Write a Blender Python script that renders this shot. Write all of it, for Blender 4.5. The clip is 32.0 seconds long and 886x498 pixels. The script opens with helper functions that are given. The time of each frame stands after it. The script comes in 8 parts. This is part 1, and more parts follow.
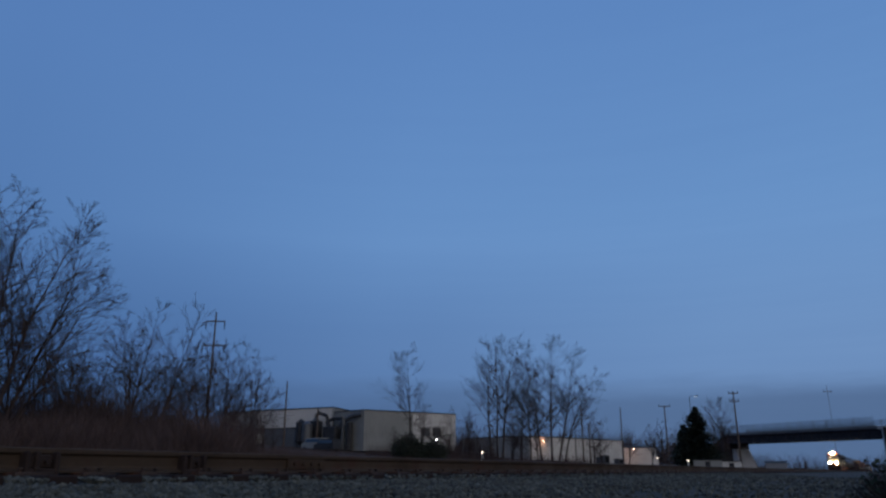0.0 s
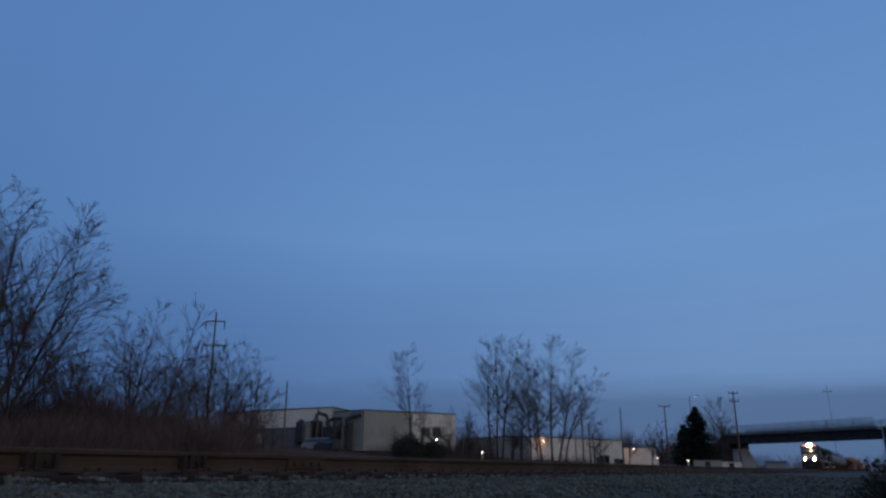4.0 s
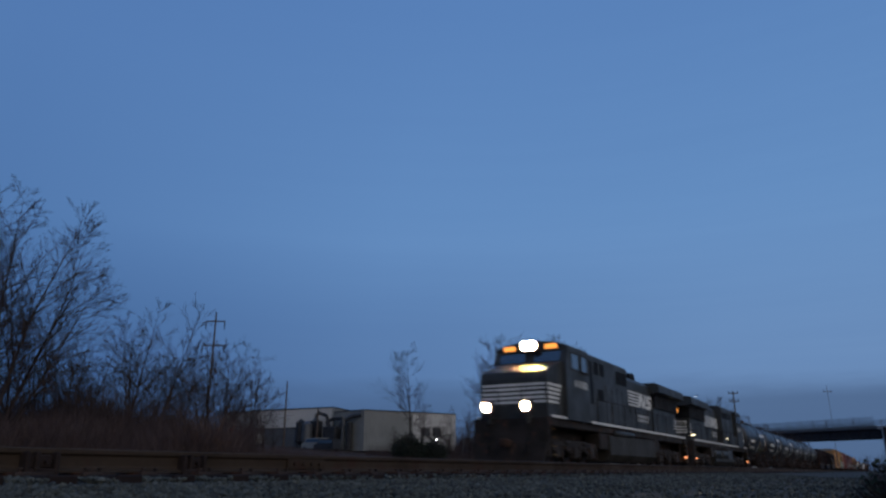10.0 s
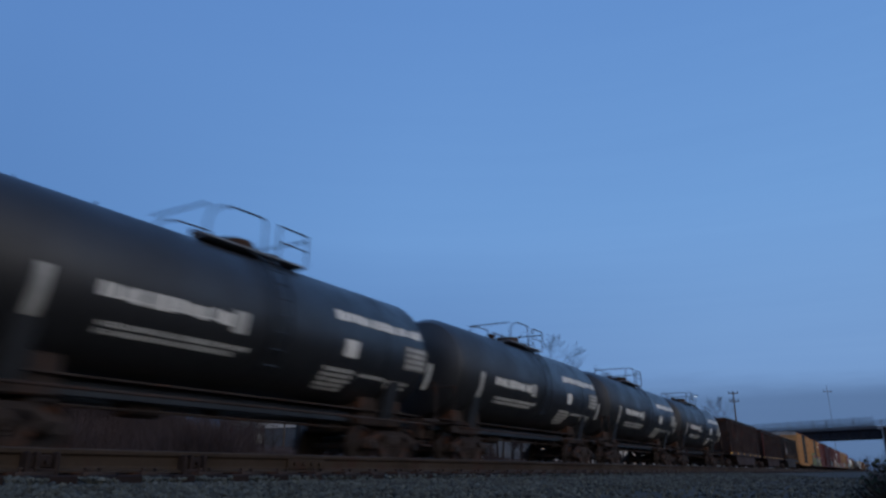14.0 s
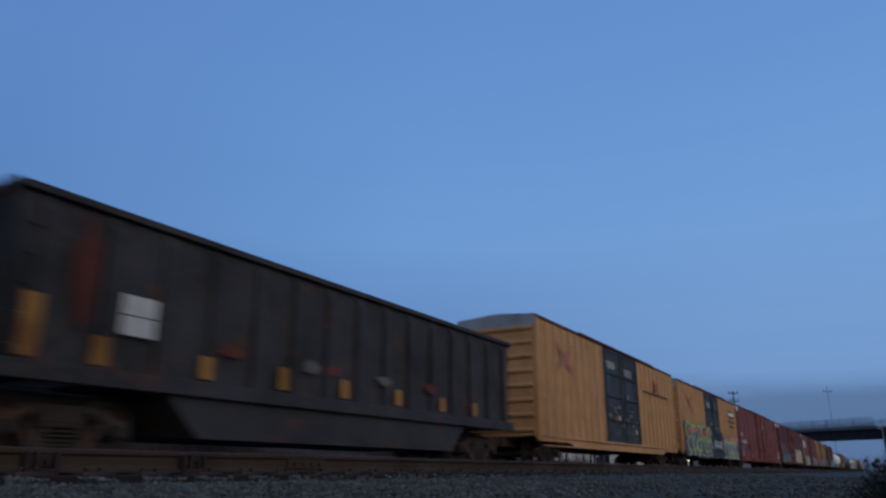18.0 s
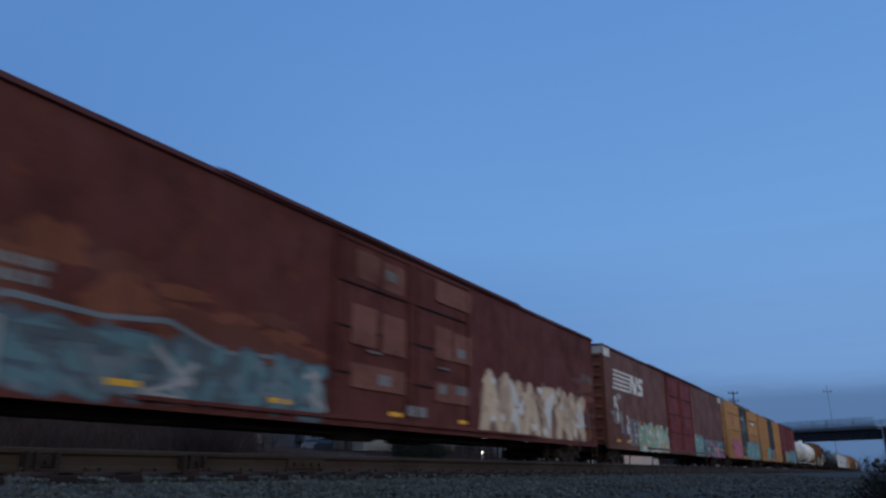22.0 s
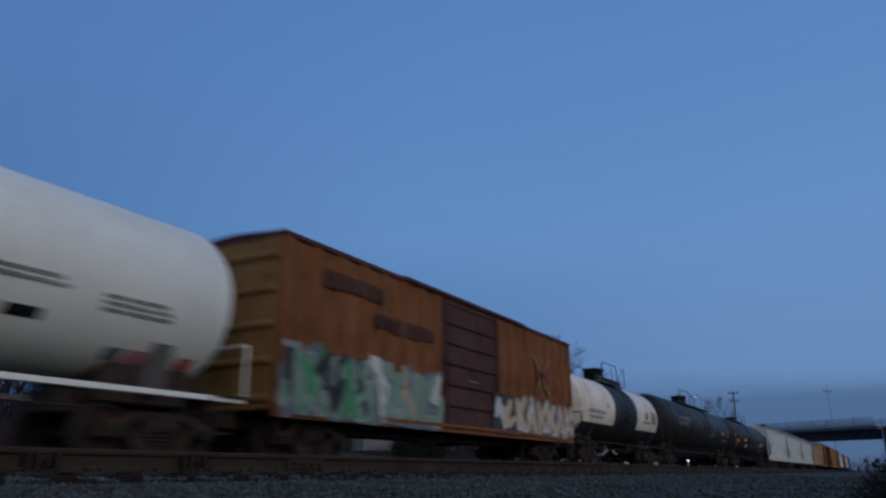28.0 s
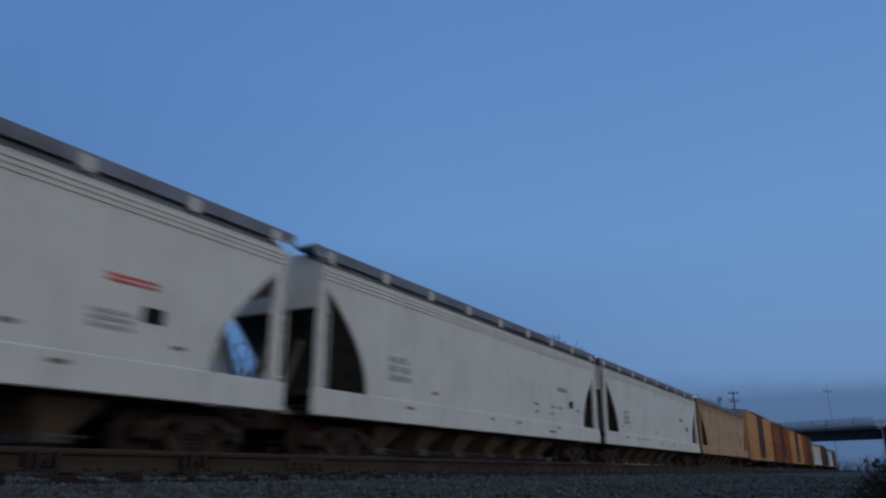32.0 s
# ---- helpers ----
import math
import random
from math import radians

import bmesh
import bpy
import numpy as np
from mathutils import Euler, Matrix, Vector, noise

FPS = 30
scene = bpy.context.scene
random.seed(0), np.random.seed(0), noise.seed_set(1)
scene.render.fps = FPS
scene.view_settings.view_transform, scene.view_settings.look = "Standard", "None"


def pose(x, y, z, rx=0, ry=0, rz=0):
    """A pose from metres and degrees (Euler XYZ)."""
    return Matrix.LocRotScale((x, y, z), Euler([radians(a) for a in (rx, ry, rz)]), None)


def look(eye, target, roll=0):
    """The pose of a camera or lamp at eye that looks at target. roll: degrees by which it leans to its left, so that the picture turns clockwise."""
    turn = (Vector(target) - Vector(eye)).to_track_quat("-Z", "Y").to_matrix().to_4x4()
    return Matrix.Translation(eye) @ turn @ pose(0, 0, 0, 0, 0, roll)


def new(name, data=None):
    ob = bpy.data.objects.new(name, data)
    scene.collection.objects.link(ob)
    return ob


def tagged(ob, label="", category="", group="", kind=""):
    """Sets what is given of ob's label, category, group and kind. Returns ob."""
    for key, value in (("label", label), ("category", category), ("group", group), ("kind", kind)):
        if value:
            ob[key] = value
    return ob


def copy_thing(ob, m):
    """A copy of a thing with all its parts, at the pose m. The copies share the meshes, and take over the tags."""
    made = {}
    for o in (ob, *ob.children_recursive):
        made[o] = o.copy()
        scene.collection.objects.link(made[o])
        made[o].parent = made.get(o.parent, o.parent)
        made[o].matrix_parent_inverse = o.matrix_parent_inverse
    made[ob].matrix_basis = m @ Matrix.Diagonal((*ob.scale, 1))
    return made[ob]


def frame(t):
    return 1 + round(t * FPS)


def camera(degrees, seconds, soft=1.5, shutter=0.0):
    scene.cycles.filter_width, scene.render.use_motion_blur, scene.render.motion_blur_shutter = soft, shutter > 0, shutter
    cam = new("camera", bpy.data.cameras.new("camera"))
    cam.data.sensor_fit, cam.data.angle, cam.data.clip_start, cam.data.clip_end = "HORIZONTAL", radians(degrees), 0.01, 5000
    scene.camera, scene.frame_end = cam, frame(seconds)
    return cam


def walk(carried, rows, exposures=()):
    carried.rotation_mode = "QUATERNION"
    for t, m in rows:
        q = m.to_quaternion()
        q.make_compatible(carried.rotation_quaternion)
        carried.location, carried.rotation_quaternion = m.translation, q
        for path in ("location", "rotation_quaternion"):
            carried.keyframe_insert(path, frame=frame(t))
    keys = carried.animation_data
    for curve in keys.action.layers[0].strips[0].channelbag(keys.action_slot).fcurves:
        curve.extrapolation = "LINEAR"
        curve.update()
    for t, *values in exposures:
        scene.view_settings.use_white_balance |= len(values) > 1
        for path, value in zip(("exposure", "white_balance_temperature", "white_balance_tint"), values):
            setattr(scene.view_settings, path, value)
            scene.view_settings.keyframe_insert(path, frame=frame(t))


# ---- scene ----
# ---------------------------------------------------------------- camera
RT = 0.20                       # top of rail above the ballast
cam = camera(63.0, 32.0, soft=2.5, shutter=0.4)
CAM_POSE = pose(0, 0, RT - 0.11, 107.086, -0.023, 30.19)
walk(cam, [(0.0, CAM_POSE), (32.0, CAM_POSE)],
     exposures=[(0.0, 0.0, 6550, 14), (8.0, -0.05, 6550, 14), (10.4, -0.1, 6550, 13), (11.2, 0.08, 6500, 13), (12.2, 0.23, 6500, 13), (18.5, 0.21, 6500, 13), (20.0, 0.05, 6400, 13), (21.0, 0.2, 6200, 12),
                (22.0, 0.23, 6250, 11), (23.0, 0.22, 6100, 8), (24.0, 0.2, 6150, 5), (27.0, 0.0, 5750, 7), (28.0, -0.1, 6350, 12), (28.6, 0.02, 6300, 11), (29.0, -0.1, 6250, 11), (30.0, 0.12, 6000, 8), (31.0, 0.17, 6400, 10), (32.0, 0.0, 6450, 11)])

# ---------------------------------------------------------------- sky and light
world = bpy.data.worlds.new("dusk_sky")
scene.world = world
world.use_nodes = True


def node(tree, kind, **values):
    n = tree.nodes.new(kind)
    for k, v in values.items():
        n.inputs[k].default_value = v
    return n


def ramp(tree, fac, stops):
    n = tree.nodes.new("ShaderNodeValToRGB")
    el = n.color_ramp.elements
    while len(el) < len(stops):
        el.new(0.5)
    for e, (p, c) in zip(el, stops):
        e.position, e.color = p, (*c, 1) if len(c) == 3 else c
    tree.links.new(fac, n.inputs[0])
    return n


def sky():
    t = world.node_tree
    t.nodes.clear()
    link = t.links.new
    co = t.nodes.new("ShaderNodeTexCoord")
    sep = t.nodes.new("ShaderNodeSeparateXYZ")
    link(co.outputs["Generated"], sep.inputs[0])
    # blue dome, paler low down
    dome = ramp(t, sep.outputs["Z"], [(0.0, (0.042, 0.092, 0.205)), (0.05, (0.054, 0.122, 0.262)), (0.13, (0.075, 0.180, 0.395)),
                                      (0.30, (0.106, 0.242, 0.505)), (0.60, (0.092, 0.215, 0.485)), (1.0, (0.07, 0.18, 0.44))])
    # paler towards the north-east, along the line
    d1 = t.nodes.new("ShaderNodeVectorMath")
    d1.operation = "DOT_PRODUCT"
    d1.inputs[1].default_value = (0.45, 0.89, 0.0)
    link(co.outputs["Generated"], d1.inputs[0])
    pale = ramp(t, d1.outputs["Value"], [(0.0, (0, 0, 0)), (0.5, (0.62, 0.62, 0.62)), (1.0, (1, 1, 1))])
    low = ramp(t, sep.outputs["Z"], [(0.0, (0.5, 0.5, 0.5)), (0.12, (0.62, 0.62, 0.62)), (0.30, (0.60, 0.60, 0.60)), (0.8, (0.08, 0.08, 0.08))])
    m0 = t.nodes.new("ShaderNodeMath")
    m0.operation = "MULTIPLY"
    link(pale.outputs[0], m0.inputs[0]), link(low.outputs[0], m0.inputs[1])
    mix1 = t.nodes.new("ShaderNodeMixRGB")
    tone = ramp(t, sep.outputs["Z"], [(0.0, (0.20, 0.325, 0.54)), (0.14, (0.20, 0.350, 0.595)), (0.34, (0.160, 0.332, 0.612)), (0.7, (0.126, 0.292, 0.60))])
    link(tone.outputs[0], mix1.inputs[2])
    link(m0.outputs[0], mix1.inputs[0]), link(dome.outputs[0], mix1.inputs[1])
    # low cloud bank and thin streaks
    mp = t.nodes.new("ShaderNodeMapping")
    mp.inputs["Scale"].default_value = (1.3, 1.3, 9)
    link(co.outputs["Generated"], mp.inputs[0])
    ns = node(t, "ShaderNodeTexNoise", Scale=2.2, Detail=5.0, Roughness=0.55)
    link(mp.outputs[0], ns.inputs[0])
    up = t.nodes.new("ShaderNodeMath")
    up.operation = "MULTIPLY_ADD"
    up.inputs[1].default_value, up.inputs[2].default_value = -0.07, 0.035
    link(ns.outputs[0], up.inputs[0])
    zz = t.nodes.new("ShaderNodeMath")
    link(sep.outputs["Z"], zz.inputs[0]), link(up.outputs[0], zz.inputs[1])
    bank = ramp(t, zz.outputs[0], [(0.0, (0.75, 0.75, 0.75)), (0.085, (0.8, 0.8, 0.8)), (0.118, (0, 0, 0))])
    m1 = t.nodes.new("ShaderNodeMath")
    m1.operation = "MULTIPLY"
    link(bank.outputs[0], m1.inputs[0]), link(pale.outputs[0], m1.inputs[1])
    mix2 = t.nodes.new("ShaderNodeMixRGB")
    mix2.inputs[2].default_value = (0.066, 0.123, 0.238, 1)
    link(m1.outputs[0], mix2.inputs[0]), link(mix1.outputs[0], mix2.inputs[1])
    # deeper dusk away from the pale side, thin high streaks
    dusk = ramp(t, d1.outputs["Value"], [(0.0, (0.78, 0.80, 0.84)), (0.45, (1, 1, 1))])
    mp2 = t.nodes.new("ShaderNodeMapping")
    mp2.inputs["Scale"].default_value = (1.0, 1.0, 26)
    link(co.outputs["Generated"], mp2.inputs[0])
    n2 = node(t, "ShaderNodeTexNoise", Scale=2.6, Detail=6.0, Roughness=0.6)
    link(mp2.outputs[0], n2.inputs[0])
    streak = ramp(t, n2.outputs[0], [(0.3, (0.965, 0.97, 0.98)), (0.5, (1, 1, 1)), (0.7, (1.04, 1.03, 1.02))])
    dk = t.nodes.new("ShaderNodeMixRGB")
    dk.blend_type = "MULTIPLY"
    reach = ramp(t, sep.outputs["Z"], [(0.0, (1, 1, 1)), (0.25, (1, 1, 1)), (0.5, (0.35, 0.35, 0.35)), (0.8, (0.2, 0.2, 0.2))])
    link(reach.outputs[0], dk.inputs[0])
    link(mix2.outputs[0], dk.inputs[1]), link(dusk.outputs[0], dk.inputs[2])
    high = t.nodes.new("ShaderNodeMixRGB")
    high.blend_type = "MULTIPLY"
    link(m0.outputs[0], high.inputs[0]), link(dk.outputs[0], high.inputs[1]), link(streak.outputs[0], high.inputs[2])
    # duskier low down before the line
    side = ramp(t, d1.outputs["Value"], [(0.0, (0.95, 0.96, 0.97)), (0.22, (0.83, 0.86, 0.90)), (0.52, (0.83, 0.86, 0.90)), (0.80, (1, 1, 1))])
    foot = ramp(t, sep.outputs["Z"], [(0.10, (1, 1, 1)), (0.19, (0.9, 0.9, 0.9)), (0.31, (0, 0, 0))])
    base = t.nodes.new("ShaderNodeMixRGB")
    base.blend_type = "MULTIPLY"
    link(foot.outputs[0], base.inputs[0]), link(high.outputs[0], base.inputs[1]), link(side.outputs[0], base.inputs[2])
    # afterglow over the western horizon, behind the viewer
    d2 = t.nodes.new("ShaderNodeVectorMath")
    d2.operation = "DOT_PRODUCT"
    d2.inputs[1].default_value = (0.90, -0.40, 0.17)
    link(co.outputs["Generated"], d2.inputs[0])
    glow = ramp(t, d2.outputs["Value"], [(0.15, (0, 0, 0)), (0.65, (0.22, 0.21, 0.185)), (1.0, (1.03, 0.875, 0.61))])
    add = t.nodes.new("ShaderNodeMixRGB")
    add.blend_type = "ADD"
    add.inputs[0].default_value = 1.0
    link(base.outputs[0], add.inputs[1]), link(glow.outputs[0], add.inputs[2])
    bg = node(t, "ShaderNodeBackground", Strength=1.0)
    out = t.nodes.new("ShaderNodeOutputWorld")
    link(add.outputs[0], bg.inputs[0]), link(bg.outputs[0], out.inputs[0])


sky()
sun = new("afterglow_sun", bpy.data.lights.new("afterglow_sun", "SUN"))
sun.data.energy, sun.data.angle, sun.data.color = 0.22, radians(60), (1.0, 0.86, 0.72)
sun.matrix_world = look((78, -60, 24), (0, 0, 0))


# ---------------------------------------------------------------- materials
def surface(name, rgb, rough=0.6, metal=0.0, vary=0.35, grain=14.0, streak=0.0, rust=0.0, bump=0.15, spread=0.0, size=1.0, rust_rgb=(0.10, 0.035, 0.014)):
    """A worn surface: broad stains, fine grain, streaks that run down, patches of rust."""
    m = bpy.data.materials.new(name)
    m.use_nodes = True
    t = m.node_tree
    t.nodes.clear()
    link = t.links.new
    co = t.nodes.new("ShaderNodeTexCoord")
    broad = node(t, "ShaderNodeTexNoise", Scale=0.9 * size, Detail=5.0, Roughness=0.6)
    fine = node(t, "ShaderNodeTexNoise", Scale=grain * size, Detail=6.0, Roughness=0.65)
    link(co.outputs["Object"], broad.inputs[0]), link(co.outputs["Object"], fine.inputs[0])
    dark = tuple(c * (1 - vary) for c in rgb)
    light = tuple(min(1.0, c * (1 + vary * 0.45) + 0.004) for c in rgb)
    col = ramp(t, broad.outputs[0], [(0.28, dark), (0.5, rgb), (0.74, light)]).outputs[0]
    g = ramp(t, fine.outputs[0], [(0.3, (0.72, 0.72, 0.72)), (0.65, (1.1, 1.1, 1.1))])
    mul = t.nodes.new("ShaderNodeMixRGB")
    mul.blend_type = "MULTIPLY"
    mul.inputs[0].default_value = min(1.0, vary * 1.6)
    link(col, mul.inputs[1]), link(g.outputs[0], mul.inputs[2])
    col = mul.outputs[0]
    if streak:
        mp = t.nodes.new("ShaderNodeMapping")
        mp.inputs["Scale"].default_value = (5, 5, 0.35)
        link(co.outputs["Object"], mp.inputs[0])
        sn = node(t, "ShaderNodeTexNoise", Scale=1.3, Detail=4.0, Roughness=0.6)
        link(mp.outputs[0], sn.inputs[0])
        f = ramp(t, sn.outputs[0], [(0.45, (0, 0, 0)), (0.75, (streak, streak, streak))])
        mx = t.nodes.new("ShaderNodeMixRGB")
        mx.inputs[2].default_value = (*(c * 0.35 + 0.008 for c in rgb), 1)
        link(f.outputs[0], mx.inputs[0]), link(col, mx.inputs[1])
        col = mx.outputs[0]
    if rust:
        rn = node(t, "ShaderNodeTexNoise", Scale=2.3 * size, Detail=8.0, Roughness=0.7)
        link(co.outputs["Object"], rn.inputs[0])
        f = ramp(t, rn.outputs[0], [(0.62 - 0.25 * rust, (0, 0, 0)), (0.78 - 0.2 * rust, (1, 1, 1))])
        mx = t.nodes.new("ShaderNodeMixRGB")
        mx.inputs[2].default_value = (*rust_rgb, 1)
        link(f.outputs[0], mx.inputs[0]), link(col, mx.inputs[1])
        col = mx.outputs[0]
    if spread:
        info = t.nodes.new("ShaderNodeObjectInfo")
        geo = t.nodes.new("ShaderNodeNewGeometry")
        ad = t.nodes.new("ShaderNodeMath")
        link(info.outputs["Random"], ad.inputs[0]), link(geo.outputs["Random Per Island"], ad.inputs[1])
        fr = t.nodes.new("ShaderNodeMath")
        fr.operation = "FRACT"
        link(ad.outputs[0], fr.inputs[0])
        f = ramp(t, fr.outputs[0], [(0.0, (1 - spread,) * 3), (0.7, (1.0,) * 3), (1.0, (1 + spread,) * 3)])
        mx = t.nodes.new("ShaderNodeMixRGB")
        mx.blend_type = "MULTIPLY"
        mx.inputs[0].default_value = 1.0
        link(col, mx.inputs[1]), link(f.outputs[0], mx.inputs[2])
        col = mx.outputs[0]
    b = node(t, "ShaderNodeBsdfPrincipled", Roughness=rough, Metallic=metal)
    b.inputs["Specular IOR Level"].default_value = 0.5 if rough < 0.5 else 0.2
    rr = ramp(t, broad.outputs[0], [(0.3, (min(1, rough + 0.12),) * 3), (0.7, (max(0.05, rough - 0.1),) * 3)])
    link(rr.outputs[0], b.inputs["Roughness"])
    link(col, b.inputs["Base Color"])
    if bump:
        bp = node(t, "ShaderNodeBump", Strength=bump, Distance=0.02)
        link(fine.outputs[0], bp.inputs["Height"]), link(bp.outputs[0], b.inputs["Normal"])
    out = t.nodes.new("ShaderNodeOutputMaterial")
    link(b.outputs[0], out.inputs[0])
    return m


def glowing(name, rgb, strength):
    m = bpy.data.materials.new(name)
    m.use_nodes = True
    t = m.node_tree
    t.nodes.clear()
    e = node(t, "ShaderNodeEmission", Color=(*rgb, 1), Strength=strength)
    out = t.nodes.new("ShaderNodeOutputMaterial")
    t.links.new(e.outputs[0], out.inputs[0])
    return m


def glass(name, rgb=(0.012, 0.014, 0.018)):
    m = bpy.data.materials.new(name)
    m.use_nodes = True
    b = m.node_tree.nodes["Principled BSDF"]
    b.inputs["Base Color"].default_value = (*rgb, 1)
    b.inputs["Roughness"].default_value = 0.06
    b.inputs["IOR"].default_value = 2.3
    return m


STEEL_DARK = surface("truck_steel", (0.040, 0.030, 0.026), 0.8, 0.2, 0.5, rust=0.35)
WHEEL_STEEL = surface("wheel_steel", (0.035, 0.027, 0.023), 0.6, 0.5, 0.45, rust=0.3)
COUPLER_IRON = surface("coupler_iron", (0.06, 0.035, 0.025), 0.8, 0.4, 0.5, rust=0.5)
LOCO_BLACK = surface("locomotive_black_paint", (0.036, 0.0375, 0.0365), 0.50, 0, 0.35, streak=0.25)
LOCO_GRIME = surface("locomotive_grimy_frame", (0.026, 0.021, 0.018), 0.75, 0, 0.5, rust=0.2)
FLAT_BLACK = surface("flat_black", (0.006, 0.006, 0.007), 0.8, 0, 0.4, grain=60)
WHITE_PAINT = surface("white_lettering_paint", (0.62, 0.61, 0.57), 0.6, 0, 0.22, streak=0.2)
DULL_WHITE = surface("faded_white_paint", (0.40, 0.40, 0.38), 0.7, 0, 0.3, streak=0.3)
GREY_STENCIL = surface("grey_stencil_paint", (0.16, 0.16, 0.16), 0.7, 0, 0.3)
YELLOW_MARK = surface("yellow_reflector_paint", (0.66, 0.36, 0.03), 0.5, 0, 0.25)
RED_MARK = surface("red_marking_paint", (0.45, 0.05, 0.04), 0.6, 0, 0.25)
ORANGE_WORN = surface("worn_orange_label", (0.17, 0.078, 0.022), 0.65, 0, 0.35)
ORANGE_MARK = surface("orange_label_paint", (0.24, 0.105, 0.022), 0.6, 0, 0.3)
GLASS_DARK = glass("dark_cab_glass")
HEADLIGHT = glowing("headlight_beam", (1.0, 0.66, 0.32), 2500.0)
DITCHLIGHT = glowing("ditch_light_beam", (1.0, 0.66, 0.32), 3000.0)
NUMBERBOX = glowing("number_board_glow", (1.0, 0.36, 0.07), 1.6)
MARKER_GLOW = glowing("step_light_glow", (1.0, 0.34, 0.14), 1.6)
TANK_OLIVE = surface("dusty_fuel_tank_paint", (0.034, 0.030, 0.024), 0.65, 0, 0.4, streak=0.3)
WALK_GLOW = glowing("walkway_lamp_glow", (1.0, 0.86, 0.52), 5.0)
TANK_BLACK = surface("tank_black_paint", (0.0165, 0.0175, 0.0195), 0.40, 0, 0.4, streak=0.3)
TANK_JET = surface("tank_dull_black_paint", (0.0215, 0.0205, 0.019), 0.5, 0, 0.4, streak=0.3)
WORN_GOLD = surface("worn_gold_emblem_paint", (0.27, 0.15, 0.055), 0.7, 0, 0.4, streak=0.4)
FADED_GOLD = surface("faded_gold_paint", (0.33, 0.21, 0.05), 0.65, 0, 0.3)
TANK_WHITE = surface("tank_white_paint", (0.78, 0.77, 0.68), 0.5, 0, 0.10, streak=0.16)
TANK_DULL = surface("tank_dull_white_paint", (0.53, 0.53, 0.46), 0.5, 0, 0.13, streak=0.2)
TANK_CREAM = surface("tank_cream_paint", (0.74, 0.665, 0.56), 0.5, 0, 0.22, streak=0.35)
TTX_YELLOW = surface("boxcar_yellow_paint", (0.40, 0.213, 0.086), 0.6, 0, 0.3, streak=0.35, rust=0.05)
TTX_WORN = surface("worn_yellow_paint", (0.43, 0.235, 0.098), 0.65, 0, 0.35, streak=0.5, rust=0.15)
DOOR_BLACK = surface("plug_door_black_paint", (0.029, 0.031, 0.030), 0.55, 0, 0.4, streak=0.3)
BOX_RED = surface("boxcar_red_paint", (0.150, 0.034, 0.017), 0.6, 0, 0.3, streak=0.35)
BOX_BROWN = surface("boxcar_brown_paint", (0.132, 0.055, 0.037), 0.6, 0, 0.3, streak=0.35)
BOX_RUSTY = surface("boxcar_rusty_brown_paint", (0.089, 0.022, 0.016), 0.7, 0, 0.40, streak=0.5, rust=0.35, rust_rgb=(0.125, 0.033, 0.015))
BOX_RUST_PALE = surface("faded_rust_pink_paint", (0.17, 0.070, 0.052), 0.75, 0, 0.45, streak=0.3, rust=0.2)
RUST_ORANGE = surface("orange_rust_primer", (0.26, 0.125, 0.03), 0.75, 0, 0.45, rust=0.2)
BOX_OXIDE = surface("boxcar_oxide_red_paint", (0.15, 0.026, 0.022), 0.6, 0, 0.3, streak=0.35)
BOX_ORANGE = surface("boxcar_orange_rust_paint", (0.215, 0.078, 0.024), 0.7, 0, 0.45, streak=0.55, rust=0.3)
BOX_END_TAN = surface("worn_tan_end_paint", (0.24, 0.13, 0.04), 0.7, 0, 0.4, streak=0.4, rust=0.2)
DOOR_BROWN = surface("boxcar_brown_door", (0.07, 0.030, 0.022), 0.7, 0, 0.45, streak=0.4, rust=0.3)
# brown of the side rails and of the shade painted beside side posts
STRIP_BROWN = surface("grimy_rib_shade_and_rail", (0.125, 0.066, 0.03), 0.8, 0, 0.5, rust=0.3)
TREAD_YELLOW = surface("worn_yellow_tread", (0.12, 0.075, 0.022), 0.7, 0, 0.5, rust=0.3)
ROOF_GALV = surface("galvanized_roof", (0.28, 0.29, 0.29), 0.5, 0.3, 0.3, rust=0.1)
ROOF_DARK = surface("dark_roof_edge", (0.085, 0.030, 0.032), 0.7, 0, 0.4)
HOPPER_GREY = surface("covered_hopper_grey_paint", (0.53, 0.54, 0.50), 0.55, 0, 0.12, streak=0.2)
HOPPER_TAN = surface("covered_hopper_tan_paint", (0.36, 0.235, 0.13), 0.6, 0, 0.25, streak=0.35)
OUTLET_TAN = surface("dusty_outlet_steel", (0.16, 0.12, 0.085), 0.8, 0, 0.4, rust=0.3)
GRATING = surface("roof_walk_grating", (0.17, 0.18, 0.20), 0.6, 0.4, 0.35)
COAL_BROWN = surface("coal_hopper_brown_paint", (0.030, 0.019, 0.017), 0.7, 0, 0.45, streak=0.5, rust=0.3)
COAL_BLACK = surface("coal_hopper_black_paint", (0.030, 0.029, 0.030), 0.7, 0, 0.45, streak=0.5, rust=0.22)
SLOPE_DARK = surface("slope_sheet_steel", (0.10, 0.095, 0.09), 0.7, 0, 0.4, rust=0.2)
BALLAST = surface("ballast_bed", (0.036, 0.040, 0.037), 0.9, 0, 0.5, grain=26, bump=1.0)
STONE = surface("ballast_stone", (0.056, 0.063, 0.057), 0.9, 0, 0.35, grain=30, spread=0.5)
TIE_WOOD = surface("creosoted_tie_wood", (0.016, 0.010, 0.009), 0.9, 0, 0.5, grain=20, spread=0.3)
RAIL_RUST = surface("rusty_rail_web", (0.034, 0.023, 0.015), 0.85, 0.0, 0.45, rust=0.35, rust_rgb=(0.036, 0.016, 0.011))
RAIL_GRIME = surface("grimy_clamp_steel", (0.020, 0.013, 0.011), 0.85, 0.0, 0.45)
